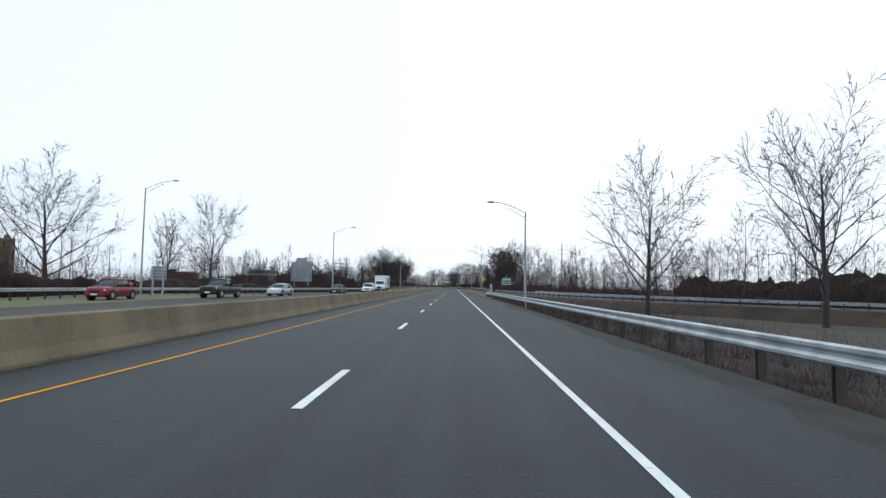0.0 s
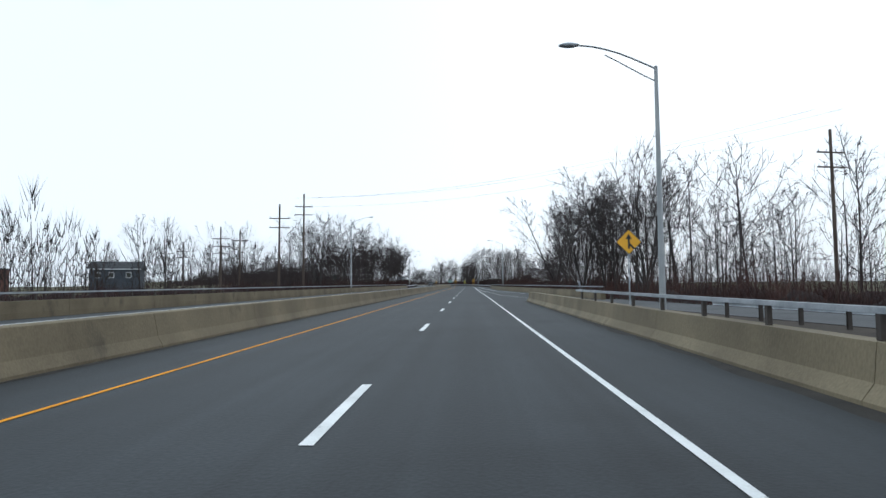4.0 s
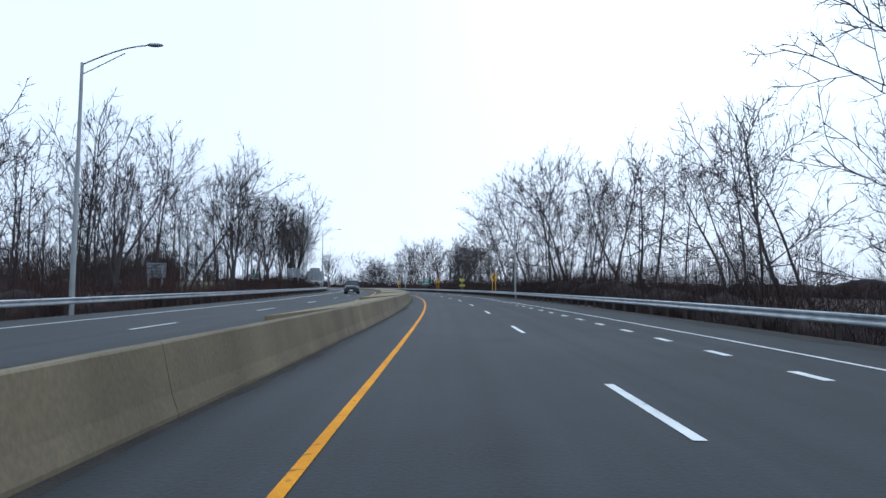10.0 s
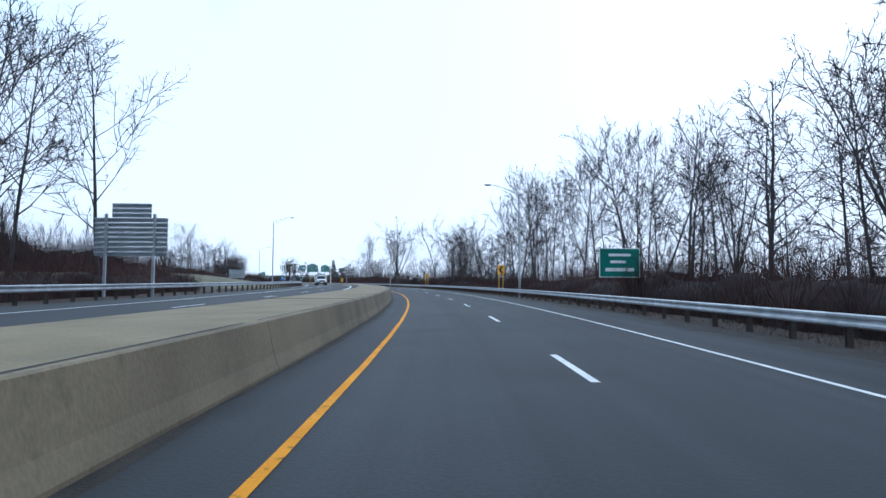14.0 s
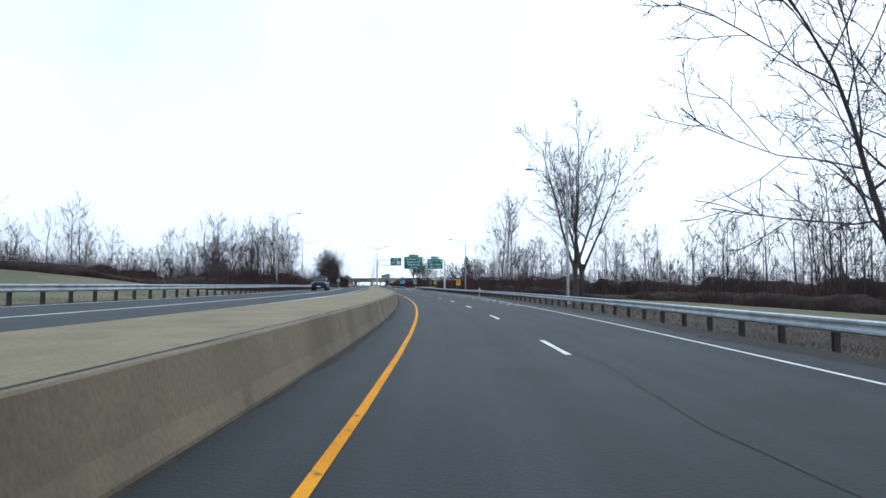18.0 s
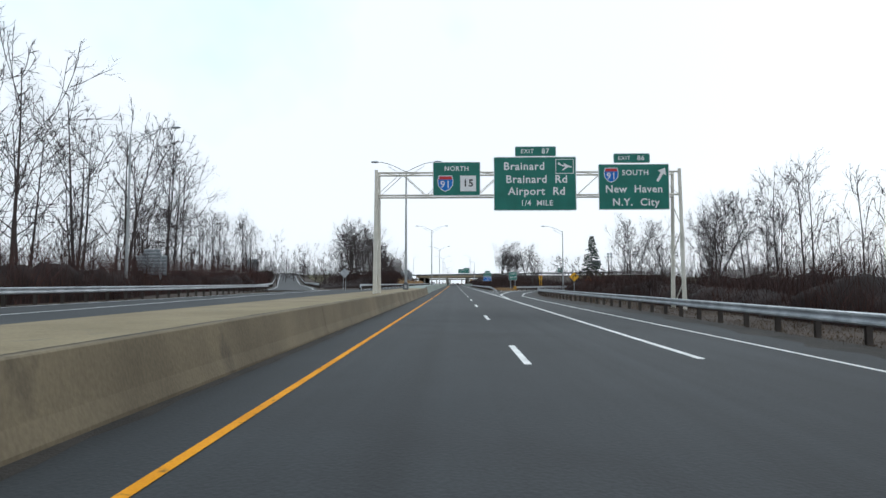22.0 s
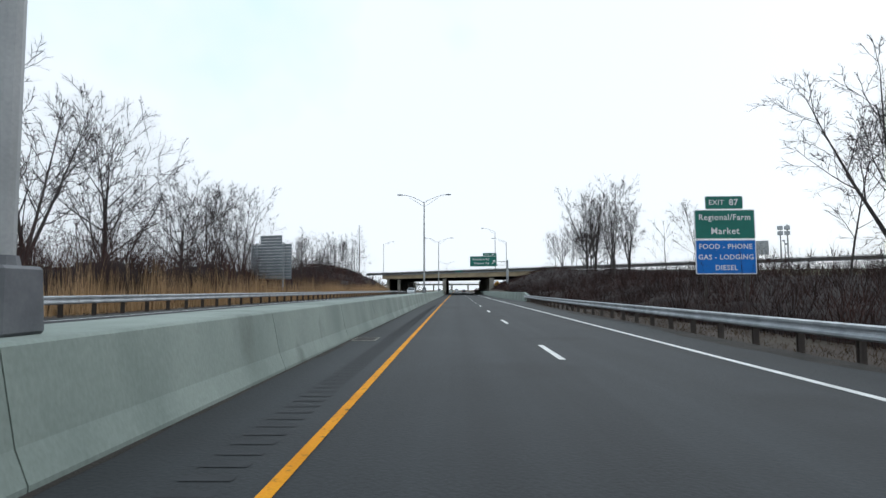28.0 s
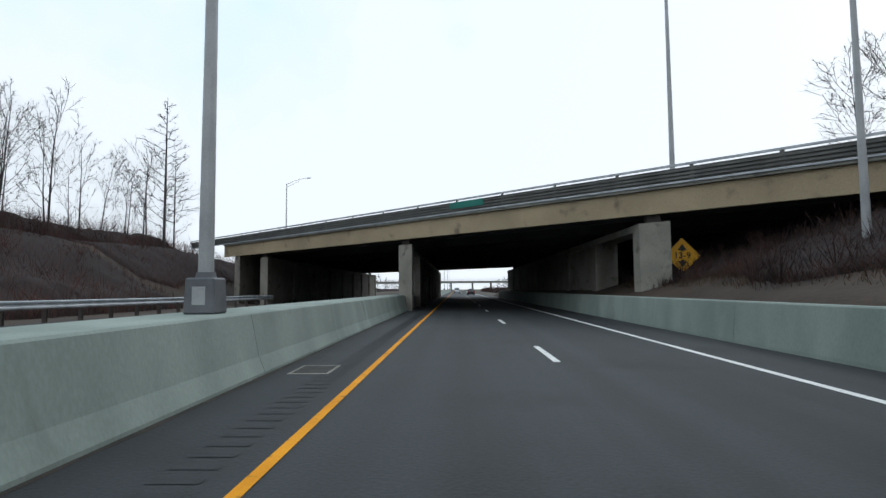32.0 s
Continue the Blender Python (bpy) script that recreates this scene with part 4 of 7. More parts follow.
gantry = thing("sign_gantry", "pale steel truss sign gantry across the carriageway", "sign gantry", at=stand(696.5, 0, 0))
truss(gantry, -2.6, 15.75, 6.8, 8.2, 0.0, 0.9, 1.5, 0.06, CREAM)
for x, z0 in ((-2.6, 0.83), (15.75, -0.3)):
    for y, lean in ((-0.1, -0.35), (1.0, 0.35)):
        part("post", rod(bmesh.new(), (x, y + lean, z0), (x, y, 8.35), 0.13, 0.1, 12), CREAM, gantry)
    for k in range(4):
        part("brace", rod(bmesh.new(), (x, -0.4 + 0.05 * k if k % 2 else 1.3 - 0.05 * k, z0 + 0.3 + 1.6 * k), (x, 1.3 - 0.05 * k if k % 2 else -0.4 + 0.05 * k, z0 + 1.9 + 1.6 * k), 0.035, 0.035, 6), CREAM, gantry)
b1 = plate(gantry, 2.9, 2.1, 2.3, 7.78, GREEN_SIGN, WHITE_SIGN, -0.12, "route_board", "green northbound route board")
write(b1, "NORTH", 0, 0.62, 0.4, WHITE_SIGN, bold=0.008)
shield(b1, -0.68, -0.28, 0.98)
flat("route_plate", [(0.22, 0.2), (1.18, 0.2), (1.18, -0.76), (0.22, -0.76)], WHITE_SIGN, b1)
write(b1, "15", 0.7, -0.28, 0.62, BLACK, -0.03, 0.012)
b2 = plate(gantry, 5.0, 3.3, 7.05, 7.47, GREEN_SIGN, WHITE_SIGN, -0.12, "exit_board", "large green exit board")
write(b2, "Brainard", -0.65, 1.05, 0.66, WHITE_SIGN, bold=0.012)
flat("aircraft_frame", [(1.25, 1.5), (2.35, 1.5), (2.35, 0.6), (1.25, 0.6)], WHITE_SIGN, b2, -0.022)
flat("aircraft_field", [(1.29, 1.46), (2.31, 1.46), (2.31, 0.64), (1.29, 0.64)], GREEN_SIGN, b2, -0.028)
flat("aircraft", [(1.4, 1.15), (1.55, 1.12), (1.68, 1.05), (1.85, 1.03), (1.62, 0.8), (1.72, 0.8), (2.02, 1.0), (2.22, 0.96), (2.26, 1.02), (2.05, 1.1), (1.8, 1.22), (1.7, 1.2), (1.78, 1.12), (1.6, 1.16), (1.48, 1.3), (1.4, 1.3)], WHITE_SIGN, b2, -0.032)
write(b2, "Brainard  Rd", 0.1, 0.25, 0.66, WHITE_SIGN, bold=0.012)
write(b2, "Airport  Rd", 0.1, -0.48, 0.66, WHITE_SIGN, bold=0.012)
write(b2, "1/4  MILE", 0.1, -1.2, 0.46, WHITE_SIGN, bold=0.008)
t2 = plate(gantry, 2.5, 0.62, 7.1, 9.45, GREEN_SIGN, WHITE_SIGN, -0.12, "exit_tab")
write(t2, "EXIT", -0.5, 0, 0.36, WHITE_SIGN)
write(t2, "87", 0.6, 0, 0.44, WHITE_SIGN, bold=0.01)
b3 = plate(gantry, 4.25, 2.8, 13.0, 7.25, GREEN_SIGN, WHITE_SIGN, -0.12, "exit_board", "large green exit board")
shield(b3, -1.35, 0.72, 0.9)
write(b3, "SOUTH", 0.1, 0.85, 0.46, WHITE_SIGN, bold=0.008)
arrow(b3, 1.65, 0.75, 0.95, WHITE_SIGN, 60)
write(b3, "New  Haven", 0, -0.15, 0.62, WHITE_SIGN, bold=0.012)
write(b3, "N.Y.  City", 0.1, -0.95, 0.62, WHITE_SIGN, bold=0.012)
t3 = plate(gantry, 2.2, 0.6, 12.9, 9.0, GREEN_SIGN, WHITE_SIGN, -0.12, "exit_tab")
write(t3, "EXIT", -0.45, 0, 0.34, WHITE_SIGN)
write(t3, "86", 0.55, 0, 0.42, WHITE_SIGN, bold=0.01)

# cantilever exit sign before the overpass
cant = thing("cantilever_sign", "green exit sign on a grey cantilever post", "sign gantry", at=stand(975, 0, 0))
part("post", rod(bmesh.new(), (13.5, 0.35, -0.2), (13.5, 0.35, 8.3), 0.26, 0.22, 16), GALV, cant)
truss(cant, 7.0, 13.5, 7.1, 8.0, 0.05, 0.65, 1.0, 0.05)
b = plate(cant, 6.25, 2.4, 7.85, 8.0, GREEN_SIGN, WHITE_SIGN, -0.12, "exit_board", "green exit board")
write(b, "Brainard Rd", -0.55, 0.45, 0.72, WHITE_SIGN, bold=0.014)
write(b, "Airport Rd", -0.45, -0.45, 0.72, WHITE_SIGN, bold=0.014)
arrow(b, 2.4, -0.1, 1.25, WHITE_SIGN, 55)
b = plate(cant, 3.2, 0.75, 9.35, 9.6, GREEN_SIGN, WHITE_SIGN, -0.12, "exit_tab")
write(b, "EXIT", -0.6, 0, 0.42, WHITE_SIGN)
write(b, "87", 0.75, 0, 0.52, WHITE_SIGN, bold=0.012)


# --- backs of signs for the opposite direction ---
SLAT = material("pale_sign_rib", (0.4, 0.43, 0.45), (0.52, 0.55, 0.57), 0.5, 0.35, 1, 20, 0.05, 0.2)


def sign_back(s, d, w, z0, z1, label, step=0.0, rz=0.0, legs=2):
    sg = thing("reversed_road_sign", label, "road sign", "signs seen from behind", at=stand(s, d, 0, rz))
    n = max(2, round((z1 + step - z0) / 0.3))
    for i in range(n):
        a, b = z0 + (z1 + step - z0) * i / n, z0 + (z1 + step - z0) * (i + 1) / n
        hw = w / 2 if b < z1 + 0.05 else w * 0.27
        plank = part("sign_plank", boxed(-hw, hw, -0.02, 0.02, a, b - 0.02, bevel=0.006), SIGN_BACK, sg)
        part("stiffener", boxed(-hw, hw, -0.07, -0.022, b - 0.11, b - 0.03), SLAT, plank, "pale stiffening rib")
    for k in range(legs):
        x = 0 if legs == 1 else (-0.33 + 0.66 * k / (legs - 1)) * w
        part("post", boxed(x - 0.07, x + 0.07, -0.24, -0.08, -1.5, z1), GALV, sg)


BACK = "grey aluminium back of a road sign with ribs"
# the one at 461 stands in for a building, made up as a sign back
sign_back(461, -17.2, 4.4, 3.0, 5.6, BACK, 0.7)
sign_back(902, -17.9, 5.0, 2.6, 6.4, BACK, 0.8, -18)
sign_back(125, -28.8, 4.6, 2.0, 6.4, BACK, 0.9)
sign_back(425, -21.3, 2.4, 3.2, 5.0, "dark back of a road sign among trees", legs=2)
sign_back(570, -29.0, 3.6, 2.2, 4.2, BACK)
sign_back(715, -26.5, 2.9, 2.2, 4.3, BACK, 0.4)
sign_back(851, -66.0, 4.0, 5.0, 9.6, "pale back of a road sign beside the climbing ramp")
dback = thing("road_sign", "grey back of a diamond road sign in the gore", "road sign", "reversed road signs", at=stand(756, -16.2, O_Z(756)))
posts(dback, (-0.2, 0.2), 2.6, GALV)
dq = part("panel", rounded(1.15, 1.15, 0.06, 0.03), GALV, dback)
dq.matrix_basis = pose(0, 0, 2.6, 0, 45, 0)
sign_back(362, -26.0, 1.9, 2.2, 3.7, "pale back of a road sign")
sign_back(61, -27.0, 1.7, 1.6, 3.2, "pale back of a road sign")
sign_back(972, -24.0, 1.5, 2.0, 3.6, "grey back of a small road sign")

# --- drain grates and small litter ---
PIER_PALE = material("worn_drain_concrete", (0.17, 0.165, 0.14), (0.26, 0.25, 0.22), 0.9, 0, 1.0, 30, 0.2, 0.4)
for s, d in ((976.5, -1.0), (768, -1.15), (950.5, -1.1), (860.4, -1.3), (171, -1.75), (70.5, -1.2)):
    g = thing("drain_grate", "pale framed drain grate beside the barrier", "drain", "drain grates", at=stand(s, d, 0.004))
    part("frame", boxed(-0.36, 0.36, -0.55, 0.55, 0.0, 0.006), PIER_PALE, g)
    part("grate", boxed(-0.3, 0.3, -0.45, 0.45, 0.004, 0.01), JOINT, g)
g = thing("drain_grate", "broken concrete drain edge at the guardrail", "drain", "drain grates", at=stand(70.5, 9.2, 0.004))
part("frame", boxed(-0.5, 0.5, -0.62, 0.62, 0.0, 0.008), PIER_PALE, g)
part("grate", boxed(-0.42, 0.42, -0.54, 0.54, 0.006, 0.012), ASPHALT_OLD, g)

# dark broken edge where wall and top slab meet
rnd = random.Random(8)
s, vs, fs = 302.0, [], []
while s < 736:
    w = 0.008 + 0.026 * rnd.random() ** 2
    k = len(vs)
    L = rnd.uniform(0.6, 2.2)
    m = M_NEAR(s)
    vs += [R(s, m - 0.36 - w, 0.834), R(s, m - 0.34 + w, 0.834), R(s + L, m - 0.34 + w * 0.6, 0.834), R(s + L, m - 0.36 - w * 0.7, 0.834)]
    fs.append((k, k + 1, k + 2, k + 3))
    s += L * (1.0 if rnd.random() < 0.92 else 1.25)
tagged(part("edge_crack", mesh("edge_crack", vs, fs, JOINT), None, filled, "dark broken joint along the top"), kind="stuff")


# --- broken concrete, litter and small roadside objects ---
LITTER = material("pale_litter", (0.3, 0.3, 0.28), (0.45, 0.45, 0.42), 0.8, 0, 3, 30, 0.1, 0.2)


def chunk(name, s, d, size, mat, label, seed, z=0.0, flat=0.45, category="litter", group="roadside litter"):
    """An angular broken lump."""
    rng = random.Random(seed)
    bm = bmesh.new()
    bmesh.ops.create_icosphere(bm, subdivisions=1, radius=1.0)
    for v in bm.verts:
        v.co = Vector((v.co.x * size[0], v.co.y * size[1], max(v.co.z, -0.35) * size[2])) * rng.uniform(0.72, 1.15)
    ob = part(name, bm, mat)
    tagged(ob, label, category, group)
    ob.matrix_world = stand(s, d, z + size[2] * 0.3, rng.uniform(0, 360))


for i, (s, d, a) in enumerate(((201.7, 13.5, 0.32), (202.3, 13.9, 0.26), (201.2, 13.2, 0.16), (206.2, 14.1, 0.1), (281.2, -1.75, 0.09), (281.8, -1.6, 0.08), (282.6, -1.72, 0.07), (284.4, -1.7, 0.08), (412.2, 10.1, 0.22), (281.3, 0.42, 0.05), (345, -0.95, 0.07), (640.5, 2.6, 0.05), (72.6, 10.4, 0.16))):
    chunk("litter", s, d, (a * 0.65, a * 0.5, a * 0.3), LITTER, "pale crumpled litter on the road shoulder", 40 + i)
for i, (s, d, a, b) in enumerate(((69.4, 9.75, 0.15, 0.7), (73.6, 9.5, 0.1, 0.8), (75.6, 9.45, 0.1, 0.5), (70.6, 10.4, 0.1, 0.22))):
    chunk("broken_kerb", s, d, (a, b, 0.16), PIER_PALE, "broken pale concrete kerb beside the guardrail", 60 + i, 0.0, 0.5, "kerb", "broken kerbs")
cross = thing("roadside_cross", "small white wooden cross behind the guardrail", "cross", at=stand(624.9, 11.5, ground_z(624.9, 11.5)))
part("upright", boxed(-0.04, 0.04, -0.03, 0.03, -0.3, 1.15, bevel=0.006), WHITE_SIGN, cross)
part("arm", boxed(-0.26, 0.26, -0.04, -0.031, 0.78, 0.87), WHITE_SIGN, cross)
hut = thing("gauge_hut", "small pale blue metal hut on a concrete base", "hut", at=stand(220, 24.2, ground_z(220, 24.2)))
HUT = material("pale_blue_metal", (0.3, 0.36, 0.42), (0.4, 0.46, 0.52), 0.6, 0, 1.0, 15, 0.1, 0.25)
part("base", boxed(-0.6, 0.6, -0.6, 0.6, -0.5, 1.9), PIER_PALE, hut, "concrete base")
part("wall", boxed(-0.52, 0.52, -0.52, 0.52, 1.9, 3.75, bevel=0.02), HUT, hut)
part("roof", mesh("roof", [(-0.68, -0.66, 3.75), (0.68, -0.66, 3.75), (0.68, 0.66, 3.75), (-0.68, 0.66, 3.75), (-0.68, 0, 4.15), (0.68, 0, 4.15)], [(0, 1, 5, 4), (2, 3, 4, 5), (0, 4, 3), (1, 2, 5), (0, 3, 2, 1)], GALV), None, hut, "grey pitched roof")
part("door", boxed(-0.3, 0.3, -0.55, -0.522, 1.95, 3.5), STEEL_POST, hut, "dark door")
# marker boards at the nose of the ramp guardrail
nose = thing("nose_marker", "yellow and black striped marker at the guardrail nose", "marker", at=stand(775.3, 14.3, 0))
part("post", boxed(-0.04, 0.04, -0.04, 0.04, -0.2, 0.95), GALV, nose)
part("panel", boxed(-0.28, 0.28, -0.07, -0.045, 0.2, 0.8, bevel=0.008), YELLOW_SIGN, nose)
for k in range(3):
    part("stripe", mesh("stripe", [(-0.27, -0.074, 0.24 + 0.19 * k), (0.27, -0.074, 0.36 + 0.19 * k), (0.27, -0.074, 0.45 + 0.19 * k if k < 2 else 0.79), (-0.27, -0.074, 0.33 + 0.19 * k)], [(0, 1, 2, 3)], BLACK), None, nose)


# --- the overpass, skewed across the road ---
SKEW = -0.925


def face_s(d):
    return 992.5 + SKEW * (d - 10.65)


over = thing("overpass", "long concrete and steel overpass with dark piers beneath", "overpass")
DECK0, WIDE = 0.0, 72.0


def skew_box(name, d0, d1, o0, o1, z0, z1, mat, parent, label="", z2=None, z3=None):
    """A slab along the crossing road between d0 and d1, from o0 to o1 behind the near face; z rises to z2, z3 at d1."""
    z2, z3 = (z0 if z2 is None else z2), (z1 if z3 is None else z3)
    vs = []
    for d, a, b in ((d0, z0, z1), (d1, z2, z3)):
        for o in (o0, o1):
            vs += [R(face_s(d) + o, d, a), R(face_s(d) + o, d, b)]
    fs = [(0, 1, 3, 2), (4, 6, 7, 5), (0, 4, 5, 1), (2, 3, 7, 6), (1, 5, 7, 3), (0, 2, 6, 4)]
    me = mesh(name, vs, fs, mat)
    bm = bmesh.new()
    bm.from_mesh(me)
    bmesh.ops.recalc_face_normals(bm, faces=bm.faces)
    bm.to_mesh(me)
    bm.free()
    return part(name, me, None, parent, label)


BEAM = material("tan_painted_beam", (0.3, 0.24, 0.15), (0.4, 0.32, 0.2), 0.8, 0, 0.3, 20, 0.15, 0.3, ((0.17, 0.13, 0.09), 0.8, 0.6))
DECK = material("grey_deck_concrete", (0.17, 0.17, 0.15), (0.24, 0.24, 0.21), 0.9, 0, 0.5, 20, 0.2, 0.3, ((0.1, 0.1, 0.09), 1.2, 0.58))
DARK_DECK = material("dark_stained_concrete", (0.06, 0.06, 0.055), (0.1, 0.1, 0.09), 0.9, 0, 0.6, 20, 0.2, 0.3)
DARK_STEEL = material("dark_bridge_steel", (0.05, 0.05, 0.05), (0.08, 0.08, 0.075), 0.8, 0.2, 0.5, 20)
PIER = material("pier_concrete", (0.2, 0.19, 0.16), (0.29, 0.27, 0.23), 0.9, 0, 0.6, 20, 0.2, 0.3, ((0.12, 0.11, 0.09), 1.4, 0.58))
RAIL_STEEL = material("weathered_rail_steel", (0.1, 0.1, 0.095), (0.16, 0.16, 0.15), 0.7, 0.4, 1.0, 20)
DL, DR = -22.0, 29.0
skew_box("fascia_beam", DL, DR, 0.0, 0.3, 4.85, 5.95, BEAM, over, "tan fascia beam")
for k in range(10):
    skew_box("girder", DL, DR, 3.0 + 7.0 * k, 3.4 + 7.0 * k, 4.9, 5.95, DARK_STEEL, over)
skew_box("deck", DL, DR, -0.25, WIDE, 5.96, 6.2, DECK, over, "grey concrete deck")
skew_box("deck_lip", DL - 6, DR + 60, -0.36, -0.24, 6.1, 6.18, GALV, over, "pale deck edge")
skew_box("parapet", DL - 6, DR + 60, -0.12, 0.2, 6.21, 6.82, DARK_DECK, over, "dark stained parapet")
for z in (6.3, 6.47, 6.64):
    skew_box("rail", DL - 6, DR + 60, -0.2, -0.13, z, z + 0.09, RAIL_STEEL, over)
skew_box("top_rail", DL - 6, DR + 60, -0.2, -0.06, 6.9, 7.0, GALV, over, "pale top rail")
for i in range(44):
    d = DL - 5 + i * 2.6
    skew_box("rail_post", d, d + 0.12, -0.14, -0.1, 6.2, 6.9, RAIL_STEEL, over)
# piers: rows of columns with a cap, running back under the deck
for d, w in ((10.9, 0.55), (-1.9, 0.5), (-16.2, 0.5)):
    base = 0.0
    for k in range(9):
        o = 0.4 + 8.6 * k
        skew_box("pier_column", d - w, d + w, o, o + 1.0, base, 4.15, PIER, over, "concrete pier column")
    skew_box("pier_cap", d - w, d + w, 0.4, 70.5, 4.15, 4.5, PIER, over, "concrete pier cap")
    for k in range(10):
        skew_box("bearing", d - 0.25, d + 0.25, 0.5 + 7.0 * k, 0.9 + 7.0 * k, 4.5, 4.9, STEEL_POST, over)
# abutments close the ends under the deck
skew_box("abutment", 24.0, 24.8, 0.2, WIDE, -0.5, 5.95, PIER, over)
skew_box("abutment", -20.4, -19.6, 0.2, WIDE, -0.5, 5.95, PIER, over)
# walls added so that no daylight shows through the rows of piers
skew_box("blocking_wall", -16.5, -15.9, 0.6, 70.0, 0.0, 4.15, PIER, over, "added wall between pier columns that blocks daylight")
skew_box("blocking_wall", -2.2, -1.6, 10.5, 70.0, 0.0, 4.15, PIER, over, "added wall between pier columns that blocks daylight")
skew_box("blocking_wall", 10.5, 11.3, 9.0, 70.0, 0.0, 4.15, PIER, over, "added wall between pier columns that blocks daylight")
skew_box("name_board", 1.2, 3.2, -0.26, -0.21, 6.4, 6.8, GREEN_SIGN, over, "small green board on the parapet")
lamp_b = copy_thing(single_r, stand(face_s(11.9) + 1.5, 11.9, 6.2))
copy_thing(single_l, stand(face_s(-26) + 30, -26, 6.2))

# a second crossing far beyond, and the railway embankment wall behind the exit ramp
far = thing("far_overpass", "pale distant overpass beyond the tunnel-like bridge", "overpass")
part("deck", sweep_mesh("deck", 1330, 1342, [(-60, 5.2), (-60, 6.6), (60, 6.6), (60, 5.2)], DECK, 12), None, far)
for d in (-18, -2, 12, 24):
    part("pier_column", sweep_mesh("pier_column", 1334, 1336, [(d - 0.6, 0), (d - 0.6, 5.2), (d + 0.6, 5.2), (d + 0.6, 0)], PIER, 2), None, far)
for z in (7.2, 7.7):
    part("rail", sweep_mesh("rail", 1330, 1330.1, [(-60, z), (-60, z + 0.12), (60, z + 0.12), (60, z)], GALV, 1), None, far)

# a billboard seen from behind and a floodlight tower beyond the crossing
hoard = thing("billboard", "grey billboard on a steel post beyond the crossing road", "billboard", at=stand(1010, 89.8, 0, -25))
part("panel", boxed(-2.9, 2.9, -0.15, 0.15, 11.4, 15.4, bevel=0.04), GALV, hoard)
part("post", rod(bmesh.new(), (0, 0.4, -1), (0, 0.4, 12.5), 0.4, 0.35, 10), POLE, hoard)
for k in range(5):
    part("upright", boxed(-2.4 + 1.2 * k - 0.08, -2.4 + 1.2 * k + 0.08, -0.4, -0.16, 11.2, 15.2), POLE, hoard)
part("catwalk", boxed(-2.9, 2.9, -0.9, -0.42, 11.1, 11.25), POLE, hoard)
tower_mast = thing("floodlight_tower", "pale twin-post tower with box lights beyond the crossing road", "tower", at=stand(1012, 98.8, 0, -25))
for x in (-0.9, 0.9):
    part("post", rod(bmesh.new(), (x, 0, -1), (x, 0, 19.5 + x), 0.3, 0.2, 8), POLE, tower_mast)
for k in range(4):
    part("light_box", boxed(-1.7 + 0.9 * (k % 2) * 2, -0.2 + 0.9 * (k % 2) * 2, -0.6, 0.2, 17.2 + 1.6 * (k // 2), 18.4 + 1.6 * (k // 2), bevel=0.05), GALV, tower_mast, "pale metal light box")

# a guide sign and a camera mast on the crossing road
sg = thing("guide_sign", "green guide sign on the crossing road", "road sign", at=stand(952, 57, 5.5))
posts(sg, (-0.9, 0.9), 2.6, GALV, 0.1)
p = plate(sg, 2.8, 2.1, 0, 2.6, GREEN_SIGN, WHITE_SIGN)
bars(p, [(0, 0.5, 1.6, 0.2), (-0.1, 0.05, 1.9, 0.2), (0.1, -0.45, 1.2, 0.2)], WHITE_SIGN)
mast = thing("camera_mast", "slim grey mast with two small cameras", "mast", at=stand(950, 63, 5.0))
part("pole", rod(bmesh.new(), (0, 0, 0), (0, 0, 5.6), 0.09, 0.07, 8), POLE, mast)
for k in (0, 1):
    part("camera_box", boxed(-0.35 + 0.4 * k, -0.05 + 0.4 * k, -0.3, 0.2, 5.2 - 0.6 * k, 5.5 - 0.6 * k, bevel=0.03), GALV, mast, "pale camera housing")

# a brown tower block far off beyond the river
tower = thing("tower_block", "distant brown brick tower block", "tower block", at=stand(505, -300, -3))
TOWER = material("brown_brick", (0.12, 0.08, 0.06), (0.18, 0.12, 0.09), 0.9, 0, 0.2, 3, 0.1, 0.2)
part("wall", boxed(-4, 4, -4, 4, 0, 33, bevel=0.1), TOWER, tower)
part("roof", boxed(-4.2, 4.2, -4.2, 4.2, 33.01, 33.6), DECK, tower, "flat grey roof")
part("plant_room", boxed(-1.5, 1.5, -1.5, 1.5, 33.61, 36), TOWER, tower)
win = boxed(-0.7, 0.7, -4.08, -3.98, 0, 1.5)
wm = bpy.data.meshes.new("window")
win.to_mesh(wm)
win.free()
wm.materials.append(DARK_STEEL)
for k in range(10):
    for x in (-2.5, 0, 2.5):
        w = part("window", wm, None, tower)
        w.matrix_basis = pose(x, 0, 1.8 + 3.05 * k)


# --- bare winter trees ---
class Grower:
    """Tapered tubes and blades gathered into one mesh."""

    def __init__(self):
        self.v, self.f = [], []

    def tube(self, pts, radii, sides):
        base = len(self.v)
        for i, (p, r) in enumerate(zip(pts, radii)):
            q = pts[min(i + 1, len(pts) - 1)] - pts[max(i - 1, 0)]
            if q.length < 1e-6:
                q = Vector((0, 0, 1))
            q.normalize()
            a = q.orthogonal().normalized()
            b = q.cross(a)
            for k in range(sides):
                t = 2 * math.pi * k / sides
                self.v.append(p + (a * math.cos(t) + b * math.sin(t)) * r)
        for i in range(len(pts) - 1):
            for k in range(sides):
                u, w = base + i * sides + k, base + i * sides + (k + 1) % sides
                self.f.append((u, w, w + sides, u + sides))

    def mesh(self, name, mat):
        return mesh(name, self.v, self.f, mat)


UP = Vector((0, 0, 1))


